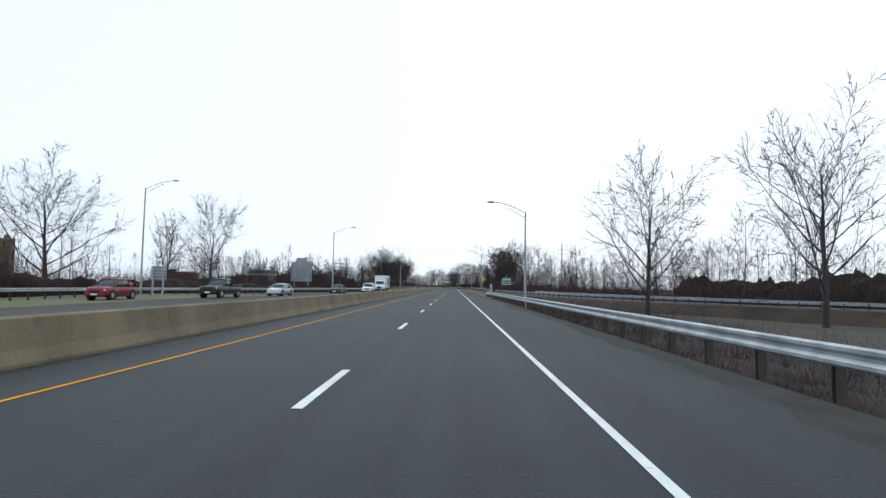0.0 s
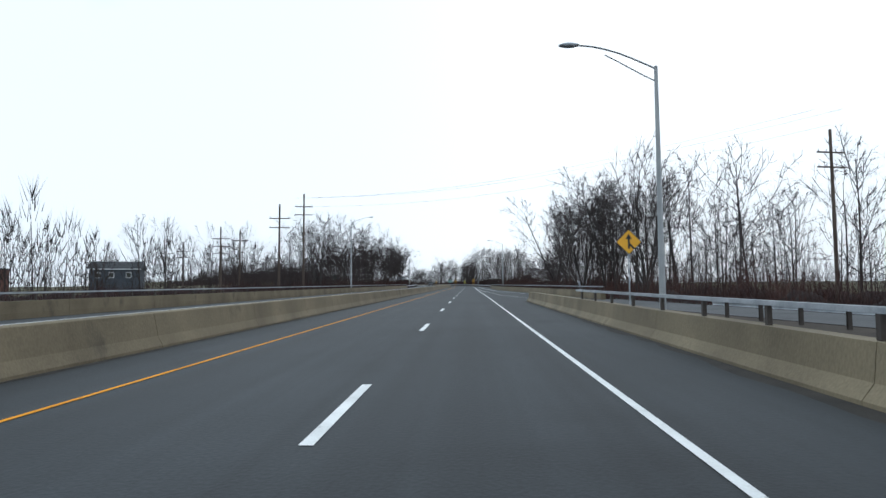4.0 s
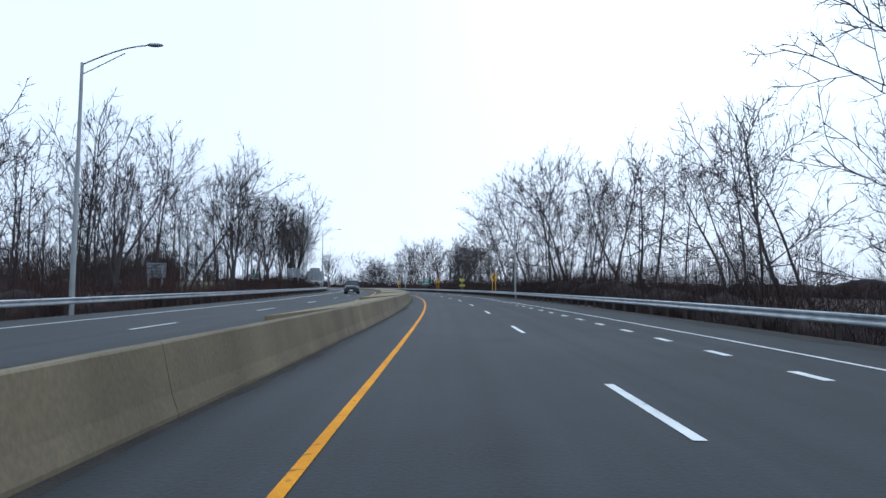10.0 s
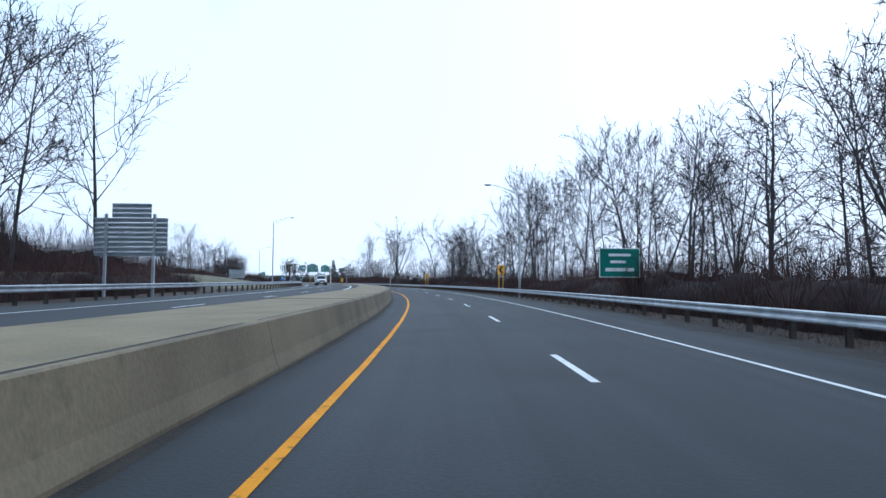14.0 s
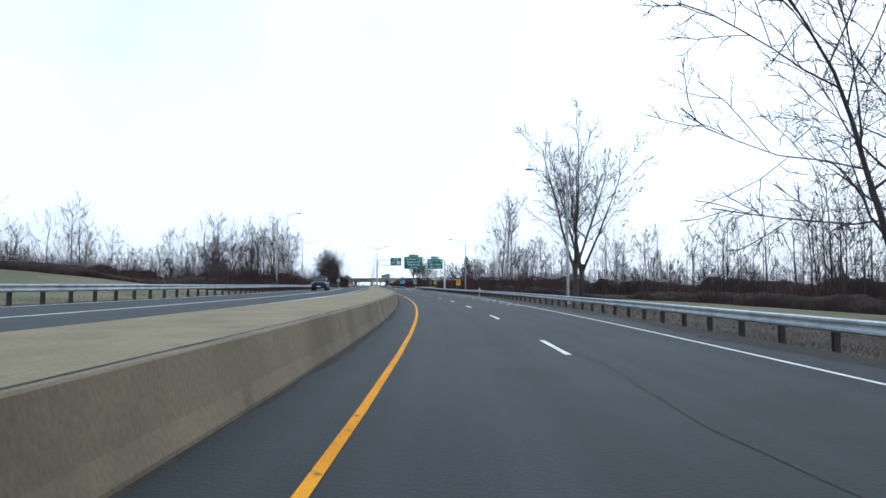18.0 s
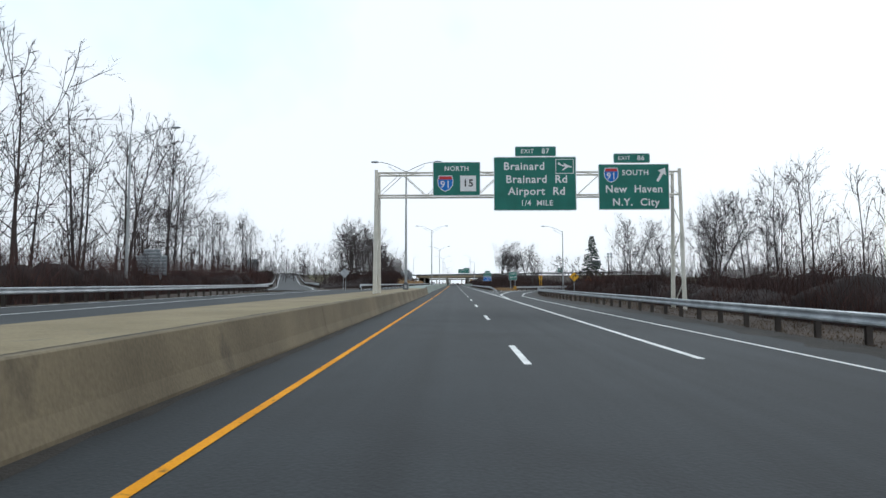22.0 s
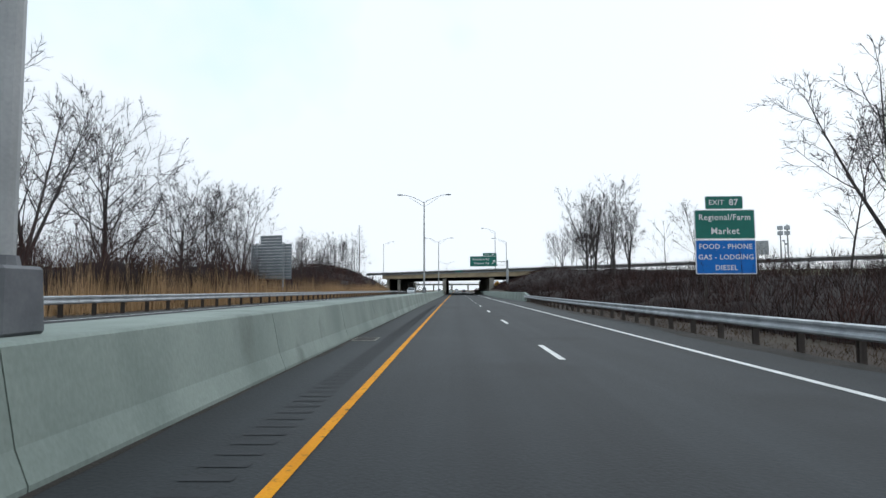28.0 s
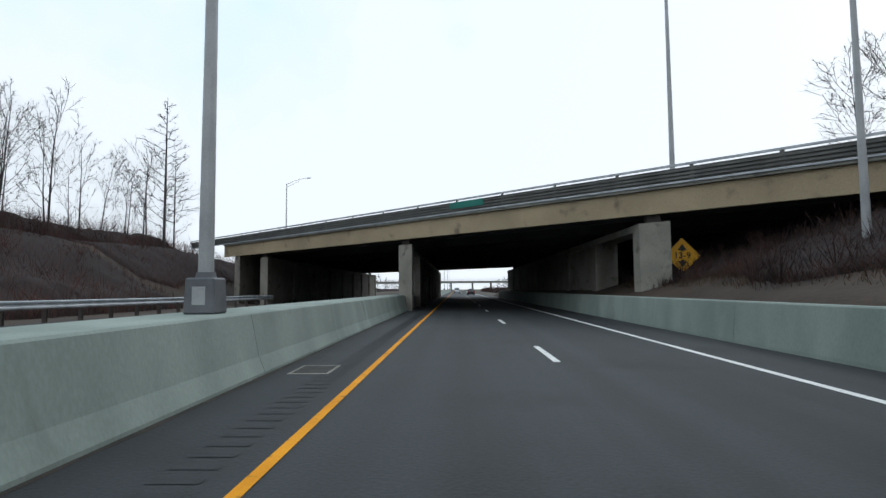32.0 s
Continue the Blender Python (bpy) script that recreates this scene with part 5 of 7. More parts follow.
def jolt(rng, amount):
    return Vector((rng.uniform(-1, 1), rng.uniform(-1, 1), rng.uniform(-1, 1))) * amount


def fork_dir(d, angle, turned):
    a = d.orthogonal().normalized()
    b = d.cross(a)
    return (d * math.cos(angle) + (a * math.cos(turned) + b * math.sin(turned)) * math.sin(angle)).normalized()


def bough(big, small, rng, p, d, length, r, level, sp):
    """One stem, limb, branch or twig with all that grows from it. sp: how many children, their angle, length and start at each level."""
    if level >= 3:
        side = fork_dir(d, math.pi / 2, rng.uniform(0, 6.28)) * (0.024 if level == 3 else 0.016)
        bend = (d + jolt(rng, 0.35) + UP * 0.15).normalized()
        m = p + d * length * 0.5
        e = m + bend * length * 0.5
        b = len(small.v)
        if level == 3:
            small.v += [p - side, p + side, m + side * 0.7, m - side * 0.7, e]
            small.f += [(b, b + 1, b + 2, b + 3), (b + 3, b + 2, b + 4)]
        else:
            small.v += [p - side, p + side, e]
            small.f.append((b, b + 1, b + 2))
        pts, radii, dirs, n = [p, m, e], [r, r * 0.6, r * 0.3], [d, d, bend], 2
    else:
        n = (8, 5, 3)[level]
        pts, radii, dirs = [p.copy()], [r], [d.copy()]
        for i in range(n):
            d = (d + jolt(rng, sp["wander"][level]) + UP * sp["lift"][level]).normalized()
            p = p + d * (length / n)
            pts.append(p.copy())
            dirs.append(d.copy())
            radii.append(max(r * (1 - 0.86 * ((i + 1) / n) ** 0.8), (0.035, 0.028, 0.022)[level]))
        (big if level < 2 else small).tube(pts, radii, (7, sp.get("sides", 4), 3)[level])
    if level >= 4:
        return
    count, start = sp["kids"][level], sp["start"][level]
    for k in range(count):
        w = (k + rng.random()) / count
        u = start + (0.99 - start) * w
        j = min(int(u * n), n - 1)
        f = u * n - j
        q = pts[j].lerp(pts[j + 1], f)
        rr = radii[j] * (1 - f) + radii[j + 1] * f
        swell = sp["shape"](w) if level == 0 else 1.08 - 0.6 * u
        ln = length * sp["ratio"][level] * rng.uniform(0.72, 1.25) * swell
        ang = sp["angle"][level] * rng.uniform(0.75, 1.25) * (1.15 - 0.45 * w)
        bough(big, small, rng, q, fork_dir(dirs[j], ang, k * 2.4 + rng.uniform(-0.5, 0.5)), ln, max(rr * 0.55, (0.04, 0.022, 0.02, 0.012)[level]), level + 1, sp)


def dome(w):
    return math.sin(math.pi * (0.16 + 0.78 * w)) ** 0.7


OAK = {"kids": (18, 8, 7, 6), "start": (0.26, 0.2, 0.15, 0.1), "angle": (1.0, 0.8, 0.75, 0.7), "ratio": (0.8, 0.52, 0.52, 0.62), "wander": (0.05, 0.15, 0.18), "lift": (0.0, 0.085, 0.05), "shape": lambda w: 1.0 - 0.38 * w}
FOREST = {"kids": (13, 6, 5, 4), "start": (0.32, 0.15, 0.15, 0.1), "angle": (0.78, 0.75, 0.75, 0.7), "ratio": (0.36, 0.55, 0.56, 0.65), "wander": (0.04, 0.15, 0.18), "lift": (0.02, 0.12, 0.07), "shape": dome}
SLIM = {"kids": (9, 4, 4, 3), "start": (0.25, 0.2, 0.15, 0.1), "angle": (0.75, 0.75, 0.75, 0.7), "ratio": (0.38, 0.58, 0.6, 0.75), "wander": (0.04, 0.15, 0.18), "lift": (0.02, 0.12, 0.07), "shape": dome, "sides": 3}
STEM = {"kids": (10, 5, 5, 5), "start": (0.2, 0.15, 0.15, 0.1), "angle": (0.72, 0.72, 0.75, 0.7), "ratio": (0.42, 0.52, 0.56, 0.65), "wander": (0.05, 0.15, 0.18), "lift": (0.045, 0.1, 0.06), "shape": lambda w: 1.0 - 0.35 * w}
CROOK = {"kids": (11, 6, 5, 5), "start": (0.28, 0.15, 0.15, 0.1), "angle": (0.9, 0.8, 0.8, 0.75), "ratio": (0.44, 0.55, 0.55, 0.65), "wander": (0.12, 0.22, 0.24), "lift": (0.035, 0.07, 0.05), "shape": dome}
VINED = {"kids": (17, 6, 5, 4), "start": (0.08, 0.15, 0.15, 0.1), "angle": (1.0, 0.95, 0.9, 0.85), "ratio": (0.33, 0.56, 0.56, 0.65), "wander": (0.09, 0.26, 0.28), "lift": (0.02, 0.03, -0.01), "shape": dome}


def tree_meshes(kind, seed, height):
    rng = random.Random(seed)
    big, small = Grower(), Grower()
    foot = Vector((0, 0, -1.5))
    if kind == "spreading":
        bough(big, small, rng, foot, UP, height * 0.72, height * 0.021, 0, OAK)
    elif kind == "vase":
        big.tube([foot, Vector((0, 0, height * 0.1)), Vector((rng.uniform(-0.2, 0.2), 0, height * 0.24))], [height * 0.021, height * 0.017, height * 0.015], 8)
        for k in range(4):
            a = 2 * math.pi * k / 4 + rng.uniform(-0.4, 0.4)
            t = rng.uniform(0.12, 0.5)
            bough(big, small, rng, Vector((0, 0, height * rng.uniform(0.14, 0.22))), Vector((math.cos(a) * t, math.sin(a) * t, 1)).normalized(), height * rng.uniform(0.66, 0.8), height * 0.0105, 0, STEM)
    elif kind == "slender":
        bough(big, small, rng, foot, (UP + Vector((rng.uniform(-0.12, 0.12), rng.uniform(-0.12, 0.12), 0))).normalized(), height * 1.02, height * 0.0105, 0, FOREST)
    elif kind == "slim":
        bough(big, small, rng, foot, (UP + Vector((rng.uniform(-0.1, 0.1), rng.uniform(-0.1, 0.1), 0))).normalized(), height * 1.02, height * 0.011, 0, SLIM)
    elif kind == "leaning":
        bough(big, small, rng, foot, (UP + Vector((rng.uniform(-0.5, -0.2), rng.uniform(-0.3, 0.3), 0))).normalized(), height * 1.05, height * 0.013, 0, CROOK)
    elif kind == "tangled":
        bough(big, small, rng, foot, UP, height * 1.0, height * 0.014, 0, VINED)
    elif kind == "pyramidal":
        big.tube([foot, Vector((0, 0, height * 0.5)), Vector((0, 0, height))], [height * 0.011, height * 0.007, 0.02], 6)
        for k in range(40):
            u = 0.14 + 0.84 * k / 40
            a = k * 2.4 + rng.uniform(-0.5, 0.5)
            d = Vector((math.cos(a), math.sin(a), rng.uniform(0.15, 0.7))).normalized()
            bough(big, small, rng, Vector((0, 0, height * u)), d, height * (0.04 + 0.24 * (1 - u)) * rng.uniform(0.7, 1.2), 0.03, 2, FOREST)
    return big.mesh("trunk", BARK), small.mesh("crown", TREE_TWIG)


TREE_TWIG = material("grey_brown_twigs", (0.026, 0.02, 0.019), (0.054, 0.04, 0.037), 0.95, 0, 0.3, 5, 0, 0.3, None, (1, 1, 1), 0.35)
SIZES = {"spreading": 20.0, "vase": 20.0, "slender": 18.0, "leaning": 16.0, "tangled": 16.0, "pyramidal": 13.0, "slim": 16.0}
KINDS = {kind: [tree_meshes(kind, 11 + 10 * j + i, SIZES[kind]) for i in range(n)] for j, (kind, n) in enumerate((("spreading", 3), ("vase", 4), ("slender", 7), ("leaning", 3), ("pyramidal", 3), ("tangled", 3), ("slim", 5)))}
LABELS = {"pyramidal": "narrow pointed bare tree with short side branches", "spreading": "broad bare tree with a wide twiggy crown", "vase": "tall bare tree with several upright stems", "slender": "slender bare woodland tree", "leaning": "leaning bare tree with crooked limbs", "tangled": "bare tree overgrown with tangled vines"}
tree_rng = random.Random(77)


def tree(kind, s, d, height, which=None, rz=None, wide=None):
    i = tree_rng.randrange(len(KINDS[kind])) if which is None else which
    k = (1.2 if kind == "spreading" else 1.06) * height / SIZES[kind]
    ob = thing("tree", LABELS[kind], "tree", "bare roadside trees")
    for me, n in zip(KINDS[kind][i], ("trunk", "crown")):
        part(n, me, None, ob)
    p = R(s, d, ground_z(s, d))
    a = tree_rng.uniform(0, 360) if rz is None else rz
    w = k * (tree_rng.uniform(0.85, 1.15) if wide is None else wide)
    ob.matrix_world = pose(p.x, p.y, p.z, 0, 0, a) @ Matrix.Diagonal((w, w, k, 1))


# single trees that stand out
for row in (("spreading", 82, 33.3, 21, 0, 150, 0.86), ("spreading", 64, 47, 22, 1, 40, 0.85), ("slender", 88, 50, 15), ("spreading", 71, -47, 15, 1), ("spreading", 106, -41, 15.5, 2, None, 0.85), ("vase", 84, -38, 11),
            ("vase", 611.4, 21.2, 19, 0, 30, 1.0), ("leaning", 659.8, 23.2, 11), ("slender", 662, 23.5, 19, 2), ("slender", 664, 25, 17, 3), ("tangled", 661, 25, 15), ("vase", 674, 28, 9), ("vase", 322, -30.5, 21, 1), ("slender", 330, -28, 15), ("leaning", 347, 40, 14, 1, 200),
            ("spreading", 258, -25, 17, 0, None, 0.85), ("spreading", 283, -34, 15, 1), ("spreading", 249, -30, 16, 2, None, 0.85), ("vase", 243, -27, 16, 1), ("vase", 241, 23, 19, 2), ("spreading", 256, 25, 11.5, 1), ("spreading", 263, 27, 10.5, 0), ("vase", 612.6, 22.4, 17.5, 2, 100), ("leaning", 566, 21, 15, 0), ("spreading", 569, 25, 14, 2), ("vase", 433.7, -21.5, 19, 2), ("vase", 440, -23, 18, 3), ("slender", 452, -20, 12), ("vase", 428, -27, 19, 0),
            ("tangled", 421, 16.4, 9.5, 0), ("tangled", 427, 18.5, 12.5, 1), ("tangled", 433, 17.5, 13, 2), ("tangled", 441, 16.5, 12.5, 0), ("leaning", 404, 17.5, 11.5, 2, 30), ("leaning", 409, 19, 13, 1, 10), ("leaning", 398, 17, 13, 0, 15), ("tangled", 451, 17, 11, 1), ("tangled", 415.5, 17.5, 8.8, 2), ("slender", 417, 21, 10.5), ("vase", 312, -33, 20, 3), ("vase", 327, -25.5, 20, 0), ("slender", 317, -23, 15), ("spreading", 306, -29, 16, 1),
            ("spreading", 804, -22.5, 15, 0), ("spreading", 790, -21.5, 12.5, 1), ("vase", 818, -23, 16, 1), ("spreading", 832, -25, 16.5), ("spreading", 846, -25, 14), ("vase", 858, -25, 15), ("vase", 880, -27, 15), ("spreading", 890, -28, 15), ("spreading", 899, -26, 11), ("slender", 797, -24, 14), ("slender", 811, -25, 14), ("vase", 870, -30, 14), ("vase", 920, -28, 14, 2), ("vase", 914, -30, 14, 0), ("slender", 910, -27, 12),
            ("leaning", 514, 21, 17, 0, 240), ("slender", 516, 24, 15.5), ("slender", 521, 22, 13), ("leaning", 530, 20, 12.5, 1, 20), ("leaning", 538, 20, 12, 1, 20), ("leaning", 545, 22, 11, 2, 350), ("leaning", 552, 24, 10.5, 0, 10), ("leaning", 541, 25, 11, 2, 20),
            ("vase", 881, 30, 14, 2), ("leaning", 880, 33, 11.5), ("vase", 1000, 31, 12.5, 1), ("slender", 1004, 34, 12), ("vase", 996, 36, 11), ("spreading", 1001, 40, 12, 2), ("slender", 1006, 30.5, 11), ("vase", 958, 28, 15.5, 0), ("vase", 963, 31, 15, 3, 70), ("slender", 953, 31, 17, 1), ("spreading", 975, 33, 10), ("slender", 975, 38, 11), ("vase", 946, 30, 14, 1), ("vase", 950, 34, 13), ("slender", 990, 46, 9),
            ("pyramidal", 1026, -30, 16), ("pyramidal", 1034, -33, 12), ("slender", 1024, -36, 9.5), ("pyramidal", 961, -31, 13), ("pyramidal", 966, -35, 9), ("pyramidal", 955, -37, 9.5), ("slender", 948, -33, 8), ("pyramidal", 990, -40, 9), ("slender", 1000, -42, 9), ("pyramidal", 942, -40, 9), ("vase", 975, -30, 6.5), ("vase", 986, -33, 6)):
    tree(*row)
BEHIND = []
# belts: s from, s to, d from, d to, how many, heights, kinds
for s0, s1, d0, d1, n, h0, h1, kinds in (
    (100, 170, 52, 70, 6, 11, 14, ("vase", "spreading")), (70, 175, 44, 75, 26, 11, 15, ("slender",)),
    (182, 228, 20, 31, 24, 14, 17.5, ("slender", "slender", "vase")), (235, 300, 17, 36, 14, 8, 12, ("slender", "spreading", "vase")),
    (300, 345, 17, 36, 12, 8, 12, ("slender", "leaning", "tangled")), (425, 470, 17, 30, 16, 9, 12.5, ("slender", "tangled", "slender", "vase")), (345, 405, 16, 32, 26, 12, 16.5, ("slender", "tangled", "leaning", "slender")),
    (470, 512, 16, 32, 14, 12, 16, ("leaning", "slender", "slender")), (512, 560, 18, 34, 12, 8, 11, ("leaning", "slender", "leaning")), (560, 640, 30, 50, 6, 6, 9, ("slender", "vase")), (575, 650, 31, 33, 12, 7, 9.5, ("slender", "vase", "spreading")), (575, 650, 34, 48, 26, 8, 11, ("slender",)),
    (640, 690, 24, 42, 14, 7.5, 10, ("slender", "vase")), (686, 735, 20, 33, 22, 7, 9, ("slender", "slender", "vase")), (700, 760, 32, 50, 6, 9, 12, ("slender", "vase")),
    (790, 870, 22, 40, 12, 6, 9, ("slender", "vase")), (870, 985, 24, 42, 8, 8, 11, ("slender", "vase")),
    (305, 350, -42, -24, 14, 11, 15, ("slender", "vase", "leaning")), (420, 470, -36, -21, 16, 12, 17, ("slender", "slender", "vase")), (445, 545, 15.5, 28, 12, 10, 13, ("tangled", "slender", "tangled")),
    (-10, 150, -65, -42, 10, 8, 12, ("vase", "spreading")), (144, 176, -66, -55, 14, 8, 10.5, ("slim",)), (172, 212, 29, 47, 16, 13, 16, ("spreading", "slender", "leaning")),
    (225, 320, -42, -24, 18, 10, 14, ("slender", "slender", "vase")), (342, 425, -40, -22, 32, 13, 17, ("slender", "slender", "vase", "leaning")),
    (560, 655, -66, -40, 16, 10, 13, ("slender", "vase", "spreading")), (655, 692, -66, -40, 5, 8, 9.5, ("slender", "vase")), (640, 692, -46, -25, 14, 9, 12, ("slender", "vase", "slender")), (692, 745, -46, -27, 20, 15, 18.5, ("slender", "spreading", "slender")), (775, 845, -80, -54, 34, 16, 19.5, ("slender",)),
    (780, 900, -46, -22, 14, 8, 12, ("slender", "vase")), (880, 990, -33, -21, 26, 5, 8, ("pyramidal", "tangled", "slender", "vase")), (994, 1024, -44, -26, 15, 7, 10, ("pyramidal", "vase", "slender")), (985, 1030, -50, -31, 12, 8, 11, ("slender", "pyramidal")), (905, 1000, -46, -33, 18, 7, 10, ("pyramidal", "slender"))):
    for k in range(n):
        row = (tree_rng.choice(kinds), tree_rng.uniform(s0, s1), tree_rng.uniform(d0, d1), tree_rng.uniform(h0, h1))
        if abs(row[2]) < 26.5:
            tree(*row)
        else:
            BEHIND.append((row[1], row[1], row[2], row[2], 1, 1.06 * row[3], 1.06 * row[3], (row[0] if abs(row[2]) < 30 and row[0] not in ("vase", "spreading") else "slim",)))


def wood_stand(name, rows, seed):
    """Trees out of reach, joined into one piece of woodland."""
    rng = random.Random(seed)
    vs, fs, base = [], [], 0
    cache = {}
    for s0, s1, d0, d1, n, h0, h1, kinds in rows:
        for k in range(n):
            kind = rng.choice(kinds)
            i = rng.randrange(len(KINDS[kind]))
            if (kind, i) not in cache:
                got, off, faces = [], 0, []
                for me in KINDS[kind][i]:
                    co = np.empty(len(me.vertices) * 3)
                    me.vertices.foreach_get("co", co)
                    got.append(co.reshape(-1, 3))
                    faces += [tuple(v + off for v in p.vertices) for p in me.polygons]
                    off += len(me.vertices)
                cache[kind, i] = (np.vstack(got), faces)
            co, faces = cache[kind, i]
            s, d = rng.uniform(s0, s1), rng.uniform(d0, d1)
            o = R(s, d, ground_z(s, d))
            a, q = rng.uniform(0, 2 * math.pi), rng.uniform(h0, h1) / SIZES[kind]
            c, sn = math.cos(a) * q, math.sin(a) * q
            vs.append(np.stack([co[:, 0] * c - co[:, 1] * sn + o.x, co[:, 0] * sn + co[:, 1] * c + o.y, co[:, 2] * q + o.z], -1))
            fs += [tuple(v + base for v in f) for f in faces]
            base += len(co)
    me = bpy.data.meshes.new(name)
    me.from_pydata(np.vstack(vs).tolist(), [], fs)
    me.materials.append(TREE_TWIG)
    tagged(new(name, me), "bare winter woodland behind the roadside trees", "woods", kind="stuff")


wood_stand("woodland", BEHIND, 503)
wood_stand("woodland", ((172, 560, 32, 50, 48, 9, 14, ("slim",)), (0, 170, 68, 110, 34, 9, 13, ("slim",)), (560, 760, 45, 75, 26, 8, 12, ("slim",)), (770, 900, 35, 60, 16, 7, 11, ("slim",)), (-60, 120, -80, -55, 16, 8, 12, ("slim",))), 501)
wood_stand("woodland", ((215, 480, -52, -36, 60, 10, 15, ("slim",)), (480, 700, -90, -64, 40, 8, 11, ("slim",)), (620, 780, -70, -44, 26, 9, 12, ("slim",)), (780, 960, -70, -44, 24, 8, 12, ("slim",))), 502)


# --- brush: banks of undergrowth with fine stems, following the ground ---
def vn(x, y, seed=0.0):
    """Smooth noise from 0 to 1 over arrays."""
    x, y = np.broadcast_arrays(np.asarray(x, float), np.asarray(y, float))
    i, j = np.floor(x), np.floor(y)
    fx, fy = x - i, y - j
    fx, fy = fx * fx * (3 - 2 * fx), fy * fy * (3 - 2 * fy)

    def h(a, b):
        q = np.sin(a * 127.1 + b * 311.7 + seed * 74.7) * 43758.5453
        return q - np.floor(q)

    return (h(i, j) * (1 - fx) + h(i + 1, j) * fx) * (1 - fy) + (h(i, j + 1) * (1 - fx) + h(i + 1, j + 1) * fx) * fy


def spread(s, d, z):
    """Points of the road's plan, over arrays."""
    a = np.interp(s, _ss, _aa)
    return np.stack([np.interp(s, _ss, _px) + d * np.cos(a), np.interp(s, _ss, _py) + d * np.sin(a), z], -1)


def ground_at(s, d):
    """The height of the ground sheet, over arrays."""
    i = np.clip((s - GROUND_S[0]) / 7.5, 0, len(GROUND_S) - 1.001)
    j = np.clip(np.interp(d, GROUND_D, np.arange(len(GROUND_D))), 0, len(GROUND_D) - 1.001)
    a, b = i.astype(int), j.astype(int)
    u, w = i - a, j - b
    return (GROUND_Z[a, b] * (1 - u) + GROUND_Z[a + 1, b] * u) * (1 - w) + (GROUND_Z[a, b + 1] * (1 - u) + GROUND_Z[a + 1, b + 1] * u) * w


def quick_mesh(name, verts, tris, quads, mats, split):
    """A mesh from arrays; faces before split take the first material, the rest the second."""
    me = bpy.data.meshes.new(name)
    me.vertices.add(len(verts))
    me.vertices.foreach_set("co", np.ascontiguousarray(verts, dtype=np.float32).ravel())
    loops = np.concatenate([quads.ravel(), tris.ravel()]).astype(np.int32)
    starts = np.concatenate([np.arange(len(quads)) * 4, len(quads) * 4 + np.arange(len(tris)) * 3]).astype(np.int32)
    me.loops.add(len(loops))
    me.loops.foreach_set("vertex_index", loops)
    me.polygons.add(len(starts))
    me.polygons.foreach_set("loop_start", starts)
    for m in mats:
        me.materials.append(m)
    if len(mats) > 1:
        me.polygons.foreach_set("material_index", (np.arange(len(starts)) >= split).astype(np.int32))
    me.update(calc_edges=True)
    return me


def blades(foot, tip, half, rng):
    """Thin upright triangles from foot to tip."""
    a = rng.uniform(0, np.pi, len(foot))
    w = np.stack([np.cos(a) * half, np.sin(a) * half, np.zeros(len(foot))], -1)
    return np.stack([foot - w, foot + w, tip], 1).reshape(-1, 3)


# near-black brown: the shade deep inside the brush is put into this colour
SHADED_THICKET = material("shaded_undergrowth", (0.01, 0.0052, 0.0045), (0.024, 0.0125, 0.0105), 1.0, 0, 1.4, 14, 1.0, 0.6, ((0.015, 0.009, 0.007), 0.12, 0.55), (1, 1, 0.5))
COLUMNS = np.array([0.0, 0.25, 0.6, 1.0, 1.5, 2.1, 2.8, 3.6, 4.6, 5.8, 7.2, 9.0, 11.0, 13.5, 16.5, 20.0, 24.0, 29.0, 35.0])


